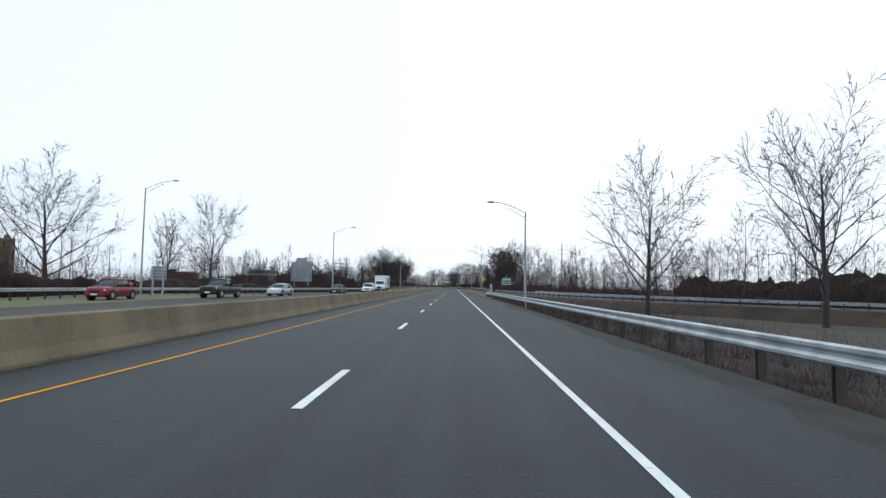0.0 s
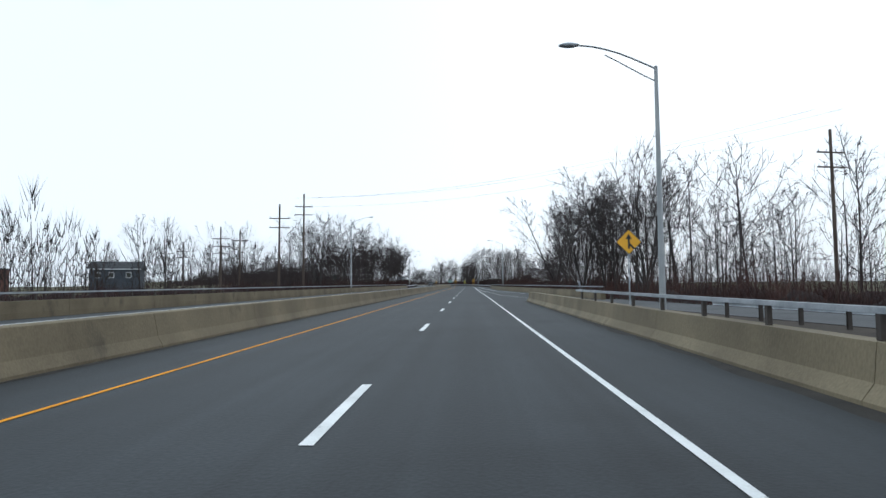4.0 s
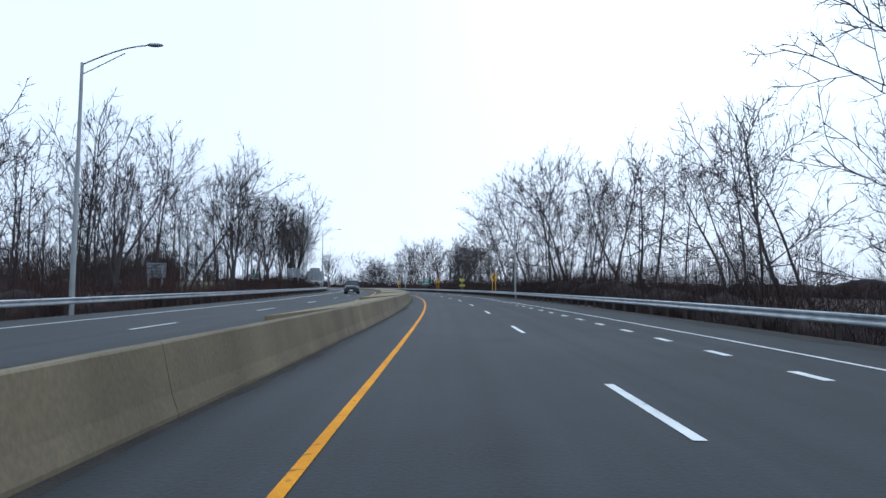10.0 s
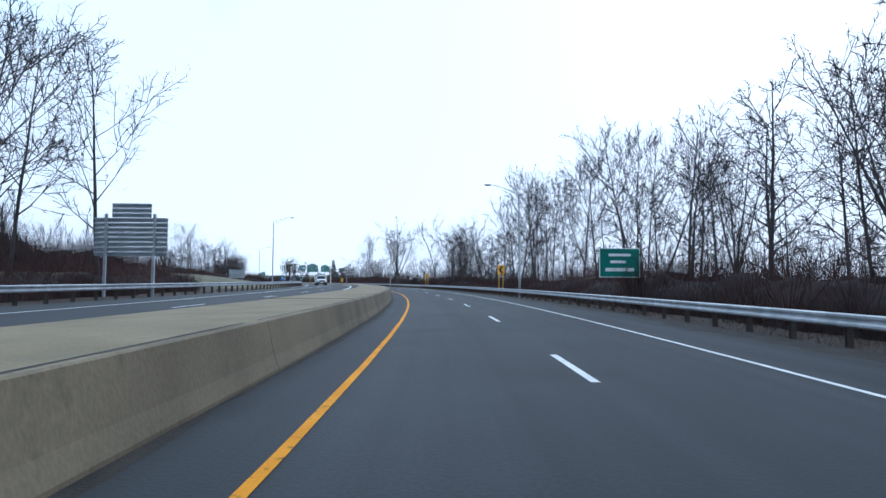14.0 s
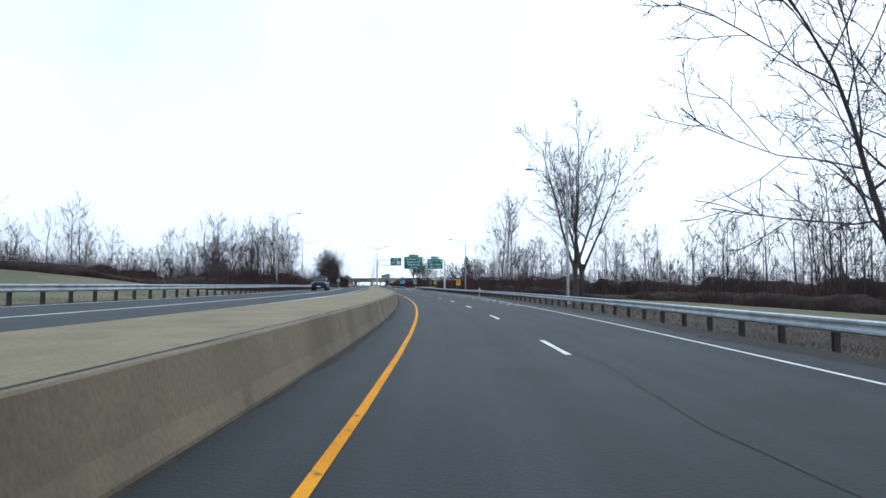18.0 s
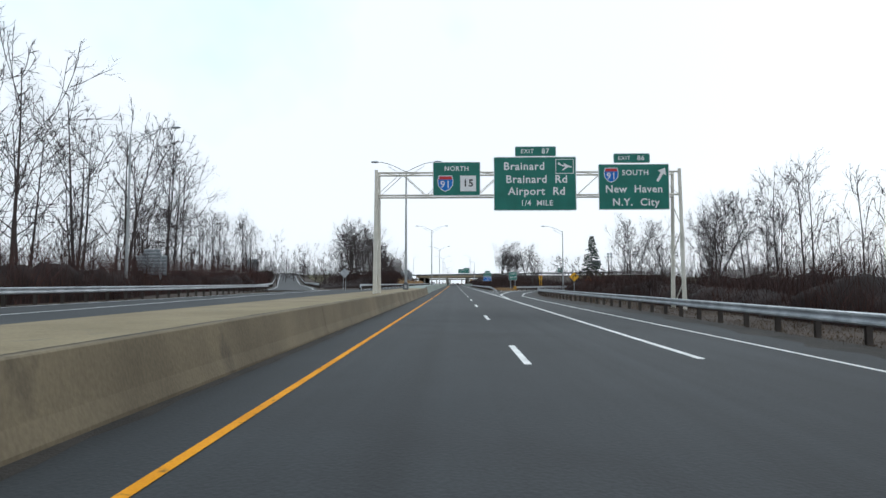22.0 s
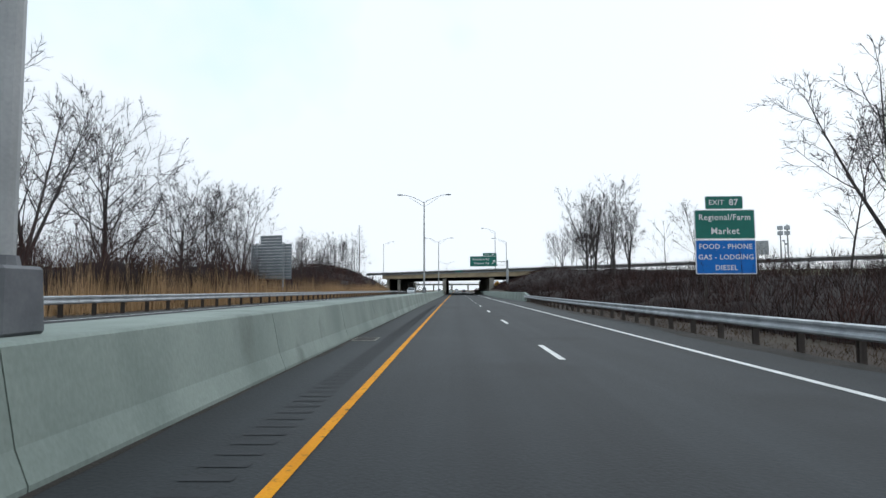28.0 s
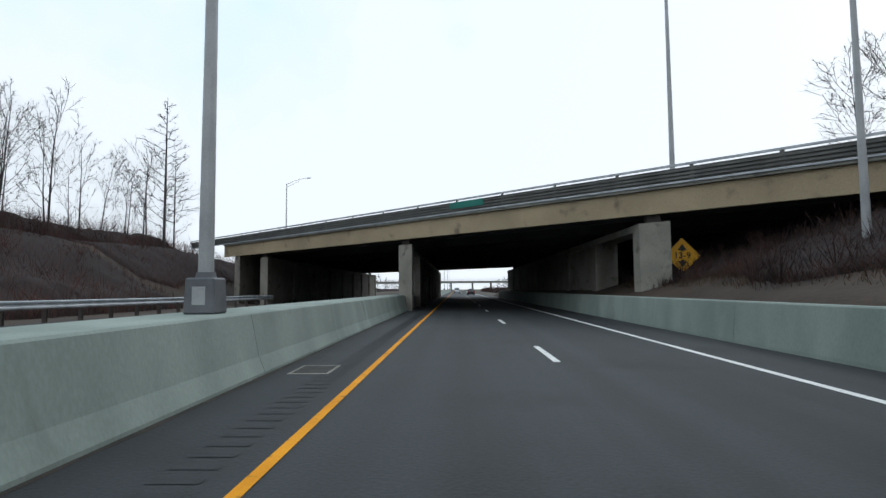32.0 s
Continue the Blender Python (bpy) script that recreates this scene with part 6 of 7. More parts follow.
def thicket(s0, s1, front, depth, height, side=1, fur=1.0, tall=1.0, label="dense reddish brown winter brush", mat=None):
    """A bank of brush from front, away from the road; front and height are numbers or functions of s."""
    f = np.vectorize(front if callable(front) else (lambda s: front), otypes=[float])
    hh = np.vectorize(height if callable(height) else (lambda s: height), otypes=[float])
    cols = COLUMNS[COLUMNS <= depth]
    a = s0
    while a < s1 - 1:
        b = min(a + 55.0, s1)
        rng = np.random.default_rng(int(a * 7 + abs(f(a)) * 13 + depth + 2000))

        def top(s, u):
            h = hh(s) * (0.26 + 0.72 * vn(s / 6.0, u / 5.0, side) + 0.4 * vn(s / 2.6, u / 2.4, 2.0) + 0.34 * (vn(s / 1.4, u / 1.3, 3.0) - 0.5) + 0.2 * (vn(s / 0.5, u / 0.5, 5.0) - 0.5))
            return h * np.clip((u + 0.12) / 1.5, 0, 1) ** 0.5 * (np.clip((s - s0 + 0.1) / 4.0, 0, 1) * np.clip((s1 - s + 0.1) / 4.0, 0, 1)) ** 0.6

        def where(s, u, z):
            d = f(s) + side * (u + 1.3 * (vn(s / 4.0, 0.0, 7.0) - 0.5) + 0.6 * (vn(s / 1.0, 0.0, 9.0) - 0.5))
            return spread(s, d, ground_at(s, d) + z)

        # low dark sheet among the twigs, coloured to stand in for shaded depth
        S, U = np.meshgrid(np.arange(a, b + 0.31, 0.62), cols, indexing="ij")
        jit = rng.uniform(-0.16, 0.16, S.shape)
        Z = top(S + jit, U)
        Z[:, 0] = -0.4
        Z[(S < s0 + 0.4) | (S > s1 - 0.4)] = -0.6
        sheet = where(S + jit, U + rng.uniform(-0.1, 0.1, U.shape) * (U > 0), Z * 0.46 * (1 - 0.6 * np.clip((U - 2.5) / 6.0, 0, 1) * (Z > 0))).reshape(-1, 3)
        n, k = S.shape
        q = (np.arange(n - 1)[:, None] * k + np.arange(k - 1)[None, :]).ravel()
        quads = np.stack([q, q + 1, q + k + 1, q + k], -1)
        # fine twigs all over the bank, most of them towards the road
        m = int((b - a) * 290 * fur)
        s = rng.uniform(a, b, m)
        u = cols[-1] * rng.random(m) ** np.where(rng.random(m) < 0.5, 3.4, 1.5)
        h = top(s, u)
        foot = where(s, u, h * rng.uniform(0.05, 0.68, m))
        ln = (0.3 + 0.6 * rng.random(m)) * np.clip(h, 0.8, 4.5) ** 0.75
        tip = foot + np.stack([rng.uniform(-0.6, 0.6, m), rng.uniform(-0.6, 0.6, m), rng.uniform(0.3, 1.0, m)], -1) * ln[:, None]
        parts_ = [blades(foot, tip, rng.uniform(0.006, 0.017, m), rng)]
        # stems from the ground along the front
        m = int((b - a) * 50 * fur)
        s, u = rng.uniform(a, b, m), rng.uniform(-0.5, 1.2, m)
        h = top(s, np.maximum(u, 0.5)) * rng.uniform(0.5, 1.15, m)
        foot = where(s, u, -0.1)
        tip = where(s + rng.uniform(-0.3, 0.3, m) * h, u + rng.uniform(-0.35, 0.2, m) * h, h)
        parts_.append(blades(foot, tip, rng.uniform(0.006, 0.015, m), rng))
        # taller saplings with side twigs
        m = int((b - a) * 2.2 * tall)
        s, u = rng.uniform(a, b, m), cols[-1] * rng.random(m) ** 1.3
        h = top(s, np.maximum(u, 1.0)) * rng.uniform(1.15, 1.75, m)
        foot = where(s, u, 0.0)
        lean = np.stack([rng.uniform(-0.18, 0.18, m), rng.uniform(-0.18, 0.18, m), np.ones(m)], -1) * h[:, None]
        parts_.append(blades(foot, foot + lean, rng.uniform(0.016, 0.032, m), rng))
        for j in range(8):
            w = rng.uniform(0.45, 0.97, m)[:, None]
            q0 = foot + lean * w
            parts_.append(blades(q0, q0 + np.stack([rng.uniform(-0.3, 0.3, m), rng.uniform(-0.3, 0.3, m), rng.uniform(0.1, 0.4, m)], -1) * (h * 0.55)[:, None] * (1.25 - w), rng.uniform(0.008, 0.016, m), rng))
        # shrubs: stems that fan out from one foot
        m = int((b - a) * (0.8 + 0.09 * cols[-1]) * tall)
        s, u = rng.uniform(a, b, m), cols[-1] * rng.random(m) ** 1.5
        h = np.maximum(top(s, np.maximum(u, 1.0)) * rng.uniform(0.9, 1.5, m), 1.2)
        foot = where(s, u, 0.0)
        for j in range(14):
            lean = np.stack([rng.uniform(-0.5, 0.5, m), rng.uniform(-0.5, 0.5, m), rng.uniform(0.6, 1.0, m)], -1) * h[:, None]
            parts_.append(blades(foot, foot + lean, rng.uniform(0.014, 0.026, m), rng))
            q0 = foot + lean * rng.uniform(0.4, 0.8, m)[:, None]
            parts_.append(blades(q0, q0 + np.stack([rng.uniform(-0.3, 0.3, m), rng.uniform(-0.3, 0.3, m), rng.uniform(0.1, 0.4, m)], -1) * h[:, None], rng.uniform(0.008, 0.016, m), rng))
        tw = np.concatenate(parts_)
        tris = len(sheet) + np.arange(len(tw)).reshape(-1, 3)
        me = quick_mesh("brush", np.concatenate([sheet, tw]), tris, quads, (mat or SHADED_THICKET, TWIG), len(quads))
        tagged(new("brush", me), label, "brush", kind="stuff")
        a = b


def blade_bed(name, s0, s1, d0, d1, height, density, mat, label, category, lean=0.35, w0=0.01, w1=0.026):
    """Dead grass or reeds between two offsets, as many thin blades."""
    f0 = np.vectorize(d0 if callable(d0) else (lambda s: d0), otypes=[float])
    f1 = np.vectorize(d1 if callable(d1) else (lambda s: d1), otypes=[float])
    rng = np.random.default_rng(int(s0 * 3 + density * 10 + 5000))
    m = int((s1 - s0) * float(np.mean(np.abs(f1(np.linspace(s0, s1, 9)) - f0(np.linspace(s0, s1, 9))))) * density)
    s = rng.uniform(s0, s1, m)
    w = rng.random(m)
    d = f0(s) * (1 - w) + f1(s) * w
    keep = vn(s / 2.2, d / 1.1, 4.0) + 0.35 * rng.random(m) > 0.42
    s, d = s[keep], d[keep]
    m = len(s)
    h = height * rng.uniform(0.4, 1.0, m) * (0.55 + 0.7 * vn(s / 3.0, d / 1.5, 8.0))
    foot = spread(s, d, ground_at(s, d) - 0.03)
    tip = foot + np.stack([rng.uniform(-lean, lean, m), rng.uniform(-lean, lean, m), np.ones(m)], -1) * h[:, None]
    v = blades(foot, tip, rng.uniform(w0, w1, m), rng)
    tagged(new(name, quick_mesh(name, v, np.arange(len(v)).reshape(-1, 3), np.zeros((0, 4), int), (mat,), 0)), label, category, kind="stuff")


RB = along([(-60, 15), (60, 15), (150, 15), (172, 20), (205, 19), (234, 14.5), (262, 13.5), (300, 14.0), (386, 13.0), (420, 12.6), (500, 12.6), (558, 13.6), (575, 26), (606, 26), (618, 16.0), (650, 15.5), (690, 16.2), (733, 18.5), (745, 21.5), (756, 26.5)])
LB = along([(-60, -36), (60, -36), (128, -20), (200, -18.5), (300, -18.8), (330, -19), (432, -18), (480, -20), (520, -36), (590, -36), (612, -22), (640, -19.5), (700, -22), (735, -29)])
thicket(-60, 165, RB, 14, along([(-60, 1.7), (70, 1.7), (100, 1.3), (165, 1.5)]), 1, 0.8, 0.5)
thicket(-60, 172, FIELD_BACK, 12, 6.5, 1, 1.3, 1.4)
thicket(166, 300, RB, 10, along([(166, 5.0), (200, 5.6), (300, 5.4)]), 1, 1.0, 0.8)
thicket(300, 500, RB, 12, along([(300, 4.6), (345, 3.9), (390, 3.5), (500, 3.2)]), 1, 1.0, 0.9)
thicket(500, 565, RB, 12, along([(500, 2.6), (540, 2.4), (565, 2.2)]), 1, 1.0, 0.8)
thicket(567, 614, 28, 9, 2.6, 1, 0.6, 0.8)
thicket(612, 690, RB, 14, along([(612, 2.6), (630, 3.9), (690, 3.6)]), 1, 1.0, 0.8)
thicket(690, 756, RB, 12, along([(690, 3.5), (756, 3.0)]), 1, 1.0, 0.7)
thicket(740, 846, along([(740, 18.6), (752, 20.5), (765, 24.5), (783, 32), (800, 40), (846, 69)]), 14, 3.4, 1, 0.9, 0.7)
thicket(792, 905, along([(792, 13), (830, 12.2), (905, 11.6)]), 29, along([(792, 1.2), (815, 2.2), (905, 2.3)]), 1, 1.3, 1.9)
thicket(800, 868, 20, 14, along([(800, 2.0), (868, 2.4)]), 1, 0.7, 0.8)
thicket(905, 976, along([(905, 11.2), (976, 12.0)]), 29, along([(905, 2.2), (976, 1.5)]), 1, 1.2, 1.8)
thicket(974, 1000, along([(974, 11.4), (1000, 11.6)]), 16, 0.8, 1, 1.3, 1.8)
thicket(940, 1032, along([(940, -33), (1032, -30)]), 14, 4.0, -1, 1.0, 1.2)
thicket(-60, 126, LB, 12, along([(-60, 4.4), (85, 4.4), (112, 2.4), (126, 2.2)]), -1, 0.8, 0.7)
thicket(126, 330, LB, 12, along([(126, 2.4), (200, 3.2), (250, 4.2), (330, 4.4)]), -1, 0.9, 0.8)
thicket(330, 500, LB, 12, along([(330, 4.2), (380, 3.4), (470, 3.4), (500, 2.0)]), -1, 1.0, 0.8)
thicket(500, 612, LB, 12, 1.6, -1, 0.5, 0.8)
thicket(480, 700, -58, 29, 9.5, -1, 1.0, 0.9, "dark wooded bank beyond the grass slope")
thicket(608, 740, LB, 14, along([(608, 2.6), (640, 4.4), (740, 4.6)]), -1, 1.0, 0.8)
thicket(735, 960, lambda s: FORK(s) - 6.5, 14, along([(735, 5.0), (850, 5.0), (960, 2.5)]), -1, 0.8, 0.8)
thicket(772, 905, along([(772, -14.8), (846, -16.8), (905, -18.0)]), 12, along([(772, 2.2), (782, 5.0), (850, 6.0), (890, 6.0), (905, 4.4)]), -1, 1.1, 1.0, "tall rust-brown tangled brush", SHADED_THICKET)
thicket(898, 1012, along([(898, -17.0), (1012, -19)]), 29, along([(898, 4.2), (930, 3.6), (970, 3.6), (1000, 2.6), (1012, 1.8)]), -1, 1.0, 1.2)
thicket(1012, 1060, -24, 16, 2.0, -1, 0.7, 0.6)
thicket(1075, 1300, 16, 9, 2.6, 1, 0.5, 0.5)
thicket(560, 760, 42, 14, 6.0, 1, 0.5, 0.6, "dark undergrowth beyond the field")
thicket(170, 560, 58, 9, 5.5, 1, 0.3, 0.5, "distant dark undergrowth")
thicket(760, 900, 60, 9, 4.5, 1, 0.3, 0.5, "distant dark undergrowth")
thicket(130, 480, -58, 9, 5.0, -1, 0.3, 0.5, "distant dark undergrowth")
blade_bed("reed_bed", 846, 985, -15.0, along([(846, -17.2), (985, -18.6)]), 2.9, 34, REED, "tall straw-coloured dry reeds", "reeds", 0.16, 0.012, 0.026)
blade_bed("reed_bed", 776, 802, 11.6, 15.0, 0.7, 40, REED, "low dry grass at the gore", "reeds")
blade_bed("dead_grass", -60, 76, lambda s: R_EDGE(s) + 0.1, 15.5, 0.24, 60, DEAD_GRASS, "flattened brown grass under the guardrail", "grass", 0.9, 0.004, 0.011)
blade_bed("dead_grass", 294, 500, lambda s: R_EDGE(s) - 0.2, lambda s: RB(s) + 0.3, 0.22, 60, DEAD_GRASS, "flattened brown grass under the guardrail", "grass", 0.9, 0.004, 0.011)
blade_bed("dead_grass", 500, 712, lambda s: R_EDGE(s) - 0.15, lambda s: min(RB(s), 17.0) + 0.3, 0.22, 60, DEAD_GRASS, "flattened brown grass under the guardrail", "grass", 0.9, 0.004, 0.011)
blade_bed("dead_grass", 712, 790, lambda s: GR(s) - 0.5, lambda s: GR(s) + 4.5, 0.22, 70, DEAD_GRASS, "flattened brown grass beside the ramp", "grass", 0.9, 0.004, 0.011)
blade_bed("dead_grass", 778, 912, lambda s: R_EDGE(s) - 0.1, 12.6, 0.24, 60, DEAD_GRASS, "flattened brown grass under the guardrail", "grass", 0.9, 0.004, 0.011)
blade_bed("dead_grass", 310, 740, lambda s: O_EDGE(s) + 0.1, lambda s: max(LB(s), -20.0) - 0.3, 0.24, 16, DEAD_GRASS, "flattened brown grass beyond the far lanes", "grass", 0.9, 0.004, 0.011)
blade_bed("dead_grass", 974, 999, 10.9, 16.0, 0.4, 90, DEAD_GRASS, "brown grass and litter on the bank beside the bridge", "grass", 0.9, 0.006, 0.016)
blade_bed("dead_grass", 748, 985, lambda s: O_EDGE(s) + 0.1, -15.4, 0.24, 20, DEAD_GRASS, "flattened brown grass beyond the far lanes", "grass", 0.9, 0.004, 0.011)


# --- far woods: many plain bare trees joined, out of reach ---
def woods(name, rows, seed):
    rng = random.Random(seed)
    vs, fs = [], []
    for s0, s1, d0, d1, n, h0, h1 in rows:
        for k in range(n):
            s, d = rng.uniform(s0, s1), rng.uniform(d0, d1)
            o = R(s, d, -1.0)
            h = rng.uniform(h0, h1)
            b = len(vs)
            lx, ly = rng.uniform(-0.08, 0.08) * h, rng.uniform(-0.08, 0.08) * h
            vs += [(o.x - 0.14, o.y, o.z), (o.x + 0.14, o.y, o.z), (o.x + lx, o.y + ly, o.z + h * 0.85)]
            fs.append((b, b + 1, b + 2))
            wide = rng.uniform(0.2, 0.34) * h
            for j in range(74):
                # twigs fill an uneven round crown, each pointing up and out
                a, q, u = rng.uniform(0, 2 * math.pi), rng.random() ** 0.6, rng.uniform(0.08, 0.92)
                r = wide * q * math.sin(math.pi * min(0.15 + u * 0.95, 1.0)) ** 0.7
                x, y, z = o.x + lx * u + r * math.cos(a), o.y + ly * u + r * math.sin(a), o.z + h * u
                ln = h * rng.uniform(0.1, 0.24)
                ex, ey = math.cos(a) * ln * 0.4 * q + rng.uniform(-0.3, 0.3) * ln, math.sin(a) * ln * 0.4 * q + rng.uniform(-0.3, 0.3) * ln
                w = rng.uniform(0.03, 0.06)
                b = len(vs)
                vs += [(x - w, y - w * 0.5, z), (x + w, y + w * 0.5, z), (x + ex, y + ey, z + ln)]
                fs.append((b, b + 1, b + 2))
    tagged(new(name, mesh(name, vs, fs, TREE_TWIG)), "distant bare winter woodland", "woods", kind="stuff")


woods("far_woods", ((150, 620, 45, 110, 240, 9, 15), (-150, 170, 90, 150, 120, 8, 13), (560, 1000, 62, 140, 170, 7, 12), (-150, 180, -160, -85, 130, 8, 13), (180, 560, -110, -52, 220, 10, 16), (480, 700, -130, -75, 120, 9, 13), (700, 1000, -110, -52, 150, 9, 14), (1060, 1600, 40, 140, 120, 9, 14), (1060, 1600, -140, -40, 120, 9, 14)), 300)


def far_thicket(name, s0, s1, d, height, label):
    """A long ragged bank of lower growth behind the trees."""
    rng = random.Random(int(abs(d) + s0))
    n = int((s1 - s0) / 1.6)
    vs, fs = [], []
    sg = 1 if d > 0 else -1
    for i in range(n + 1):
        s = s0 + 1.6 * i
        swell = height * (0.62 + 0.3 * noise.noise((s * 0.03, d, 0.0)) + 0.15 * noise.noise((s * 0.15, d, 4.0)))
        for j in range(6):
            z = swell * (0.0, 0.55, 0.8, 1.0, 0.8, 0.0)[j] * (0.65 + 0.55 * rng.random())
            vs.append(R(s + rng.uniform(-0.6, 0.6), d + sg * (j * 2.2 + rng.uniform(-0.8, 0.8)), z - (3 if j in (0, 5) else 0.8)))
        if i:
            k = 6 * i
            for j in range(5):
                fs.append((k - 6 + j, k - 5 + j, k + 1 + j, k + j))
    # same colour as the near banks, with the brush's inner shade in it
    tagged(new(name, mesh(name, vs, fs, SHADED_THICKET)), label, "brush", kind="stuff")


far_thicket("far_thicket", -150, 260, 105, 10.0, "distant dark undergrowth bank")
far_thicket("far_thicket", 470, 1000, -95, 6.0, "distant dark undergrowth bank")
far_thicket("far_thicket", 1060, 1600, 45, 4.0, "distant dark undergrowth bank")
far_thicket("far_thicket", 1060, 1600, -50, 4.0, "distant dark undergrowth bank")


# --- a pine above the exit ramp ---
def pine(s, d, height):
    rng = random.Random(3)
    ob = thing("pine_tree", "dark green pine with layered drooping boughs", "tree")
    part("trunk", rod(bmesh.new(), (0, 0, -1), (0, 0, height), 0.22, 0.03, 7), BARK, ob)
    vs, fs = [], []
    z = height * 0.14
    while z < height * 0.99:
        u = z / height
        reach = height * 0.3 * (1 - u) ** 0.8 * rng.uniform(0.75, 1.15) + 0.15
        for k in range(7):
            a = rng.uniform(0, 2 * math.pi)
            c, sn = math.cos(a), math.sin(a)
            for j in range(16):
                t = (j + rng.random()) / 16
                x, y, zz = c * reach * t, sn * reach * t, z - 0.22 * reach * t * t + 0.1
                for q in range(3):
                    b = len(vs)
                    w = 0.7 * (1.1 - t)
                    ex, ey, ez = rng.uniform(-w, w), rng.uniform(-w, w), rng.uniform(-0.3, 0.3)
                    vs += [(x, y, zz - 0.16), (x, y, zz + 0.14), (x + c * 0.35 + ex, y + sn * 0.35 + ey, zz + ez)]
                    fs.append((b, b + 1, b + 2))
        z += height * 0.035
    part("boughs", mesh("boughs", vs, fs, NEEDLES), None, ob)
    p = R(s, d, ground_z(s, d))
    ob.matrix_world = pose(p.x, p.y, p.z)


pine(858, 50, 17)
pine(300, 24, 5)


# --- vehicles ---
GLASS = material("dark_car_glass", (0.012, 0.015, 0.018), (0.02, 0.024, 0.028), 0.06, 0, 1, 10, 0, 0.05, spec=0.8)
TYRE = material("tyre_rubber", (0.015, 0.015, 0.015), (0.025, 0.025, 0.025), 0.85, 0, 4, 40, 0.1, 0.2)
RIM = material("alloy_rim", (0.4, 0.41, 0.42), (0.5, 0.51, 0.52), 0.35, 0.8, 2, 20, 0, 0.1)
LENS = material("clear_lens", (0.6, 0.6, 0.58), (0.72, 0.72, 0.7), 0.15, 0, 2, 20, 0, 0.05)
TAIL = material("red_lens", (0.4, 0.01, 0.01), (0.5, 0.02, 0.015), 0.2, 0, 2, 20, 0, 0.05)
TRIM = material("black_trim", (0.012, 0.012, 0.013), (0.022, 0.022, 0.023), 0.55, 0, 3, 30, 0, 0.1)


def paint(name, a, b):
    return material(name, a, b, 0.28, 0.15, 0.6, 14, 0, 0.06)


SILVER = paint("silver_paint", (0.42, 0.45, 0.47), (0.48, 0.5, 0.52))
WHITE_CAR = paint("white_paint", (0.7, 0.71, 0.71), (0.76, 0.77, 0.77))
NAVY = paint("navy_paint", (0.008, 0.013, 0.028), (0.012, 0.018, 0.036))
SLATE = paint("slate_paint", (0.02, 0.026, 0.034), (0.028, 0.034, 0.042))
MAROON = paint("dark_red_paint", (0.18, 0.015, 0.025), (0.22, 0.02, 0.03))
BLACKISH = paint("black_paint", (0.014, 0.015, 0.018), (0.022, 0.023, 0.026))


def loft(stations):
    """Rings of (y, [(x, z)...]) joined along the length, both ends closed, edges softened."""
    bm = bmesh.new()
    rings = [[bm.verts.new((x, y, z)) for x, z in ring] for y, ring in stations]
    n = len(rings[0])
    for a, b in zip(rings, rings[1:]):
        for k in range(n):
            bm.faces.new((a[k], a[(k + 1) % n], b[(k + 1) % n], b[k]))
    bm.faces.new(rings[0][::-1])
    bm.faces.new(rings[-1])
    bmesh.ops.recalc_face_normals(bm, faces=bm.faces)
    for f in bm.faces:
        f.smooth = True
    return bm


def ring(w, z0, z1, tuck=0.06, crown=0.03):
    h = z1 - z0
    half = [(w - tuck, z0), (w, z0 + 0.22 * h), (w, z0 + 0.6 * h), (w - 0.03, z0 + 0.86 * h), (w - 0.1, z1 - 0.01), (w * 0.5, z1 + crown)]
    return half + [(-x, z) for x, z in reversed(half)]


def roof_ring(wb, wt, z0, z1):
    half = [(wb, z0), (wb * 0.55 + wt * 0.45, z0 + 0.5 * (z1 - z0)), (wt, z1 - 0.06), (wt - 0.1, z1), (wt * 0.4, z1 + 0.025)]
    return half + [(-x, z) for x, z in reversed(half)]


def wheel(parent, x, y, r, width=0.22):
    t = part("wheel", bmesh.new(), TYRE, parent)
    bm = bmesh.new()
    bmesh.ops.create_cone(bm, cap_ends=True, segments=20, radius1=r, radius2=r, depth=width, matrix=pose(0, 0, 0, 0, 90, 0))
    bmesh.ops.bevel(bm, geom=[e for e in bm.edges if len(e.link_faces) == 2 and any(len(f.verts) > 4 for f in e.link_faces)], offset=0.03, segments=2, affect="EDGES")
    part("tyre", bm, TYRE, t)
    bm = bmesh.new()
    bmesh.ops.create_cone(bm, cap_ends=True, segments=16, radius1=r * 0.62, radius2=r * 0.5, depth=0.05, matrix=pose((width / 2 - 0.01) * (1 if x > 0 else -1), 0, 0, 0, 90 if x > 0 else -90, 0))
    part("rim", bm, RIM, t)
    t.matrix_basis = pose(x, y, r)


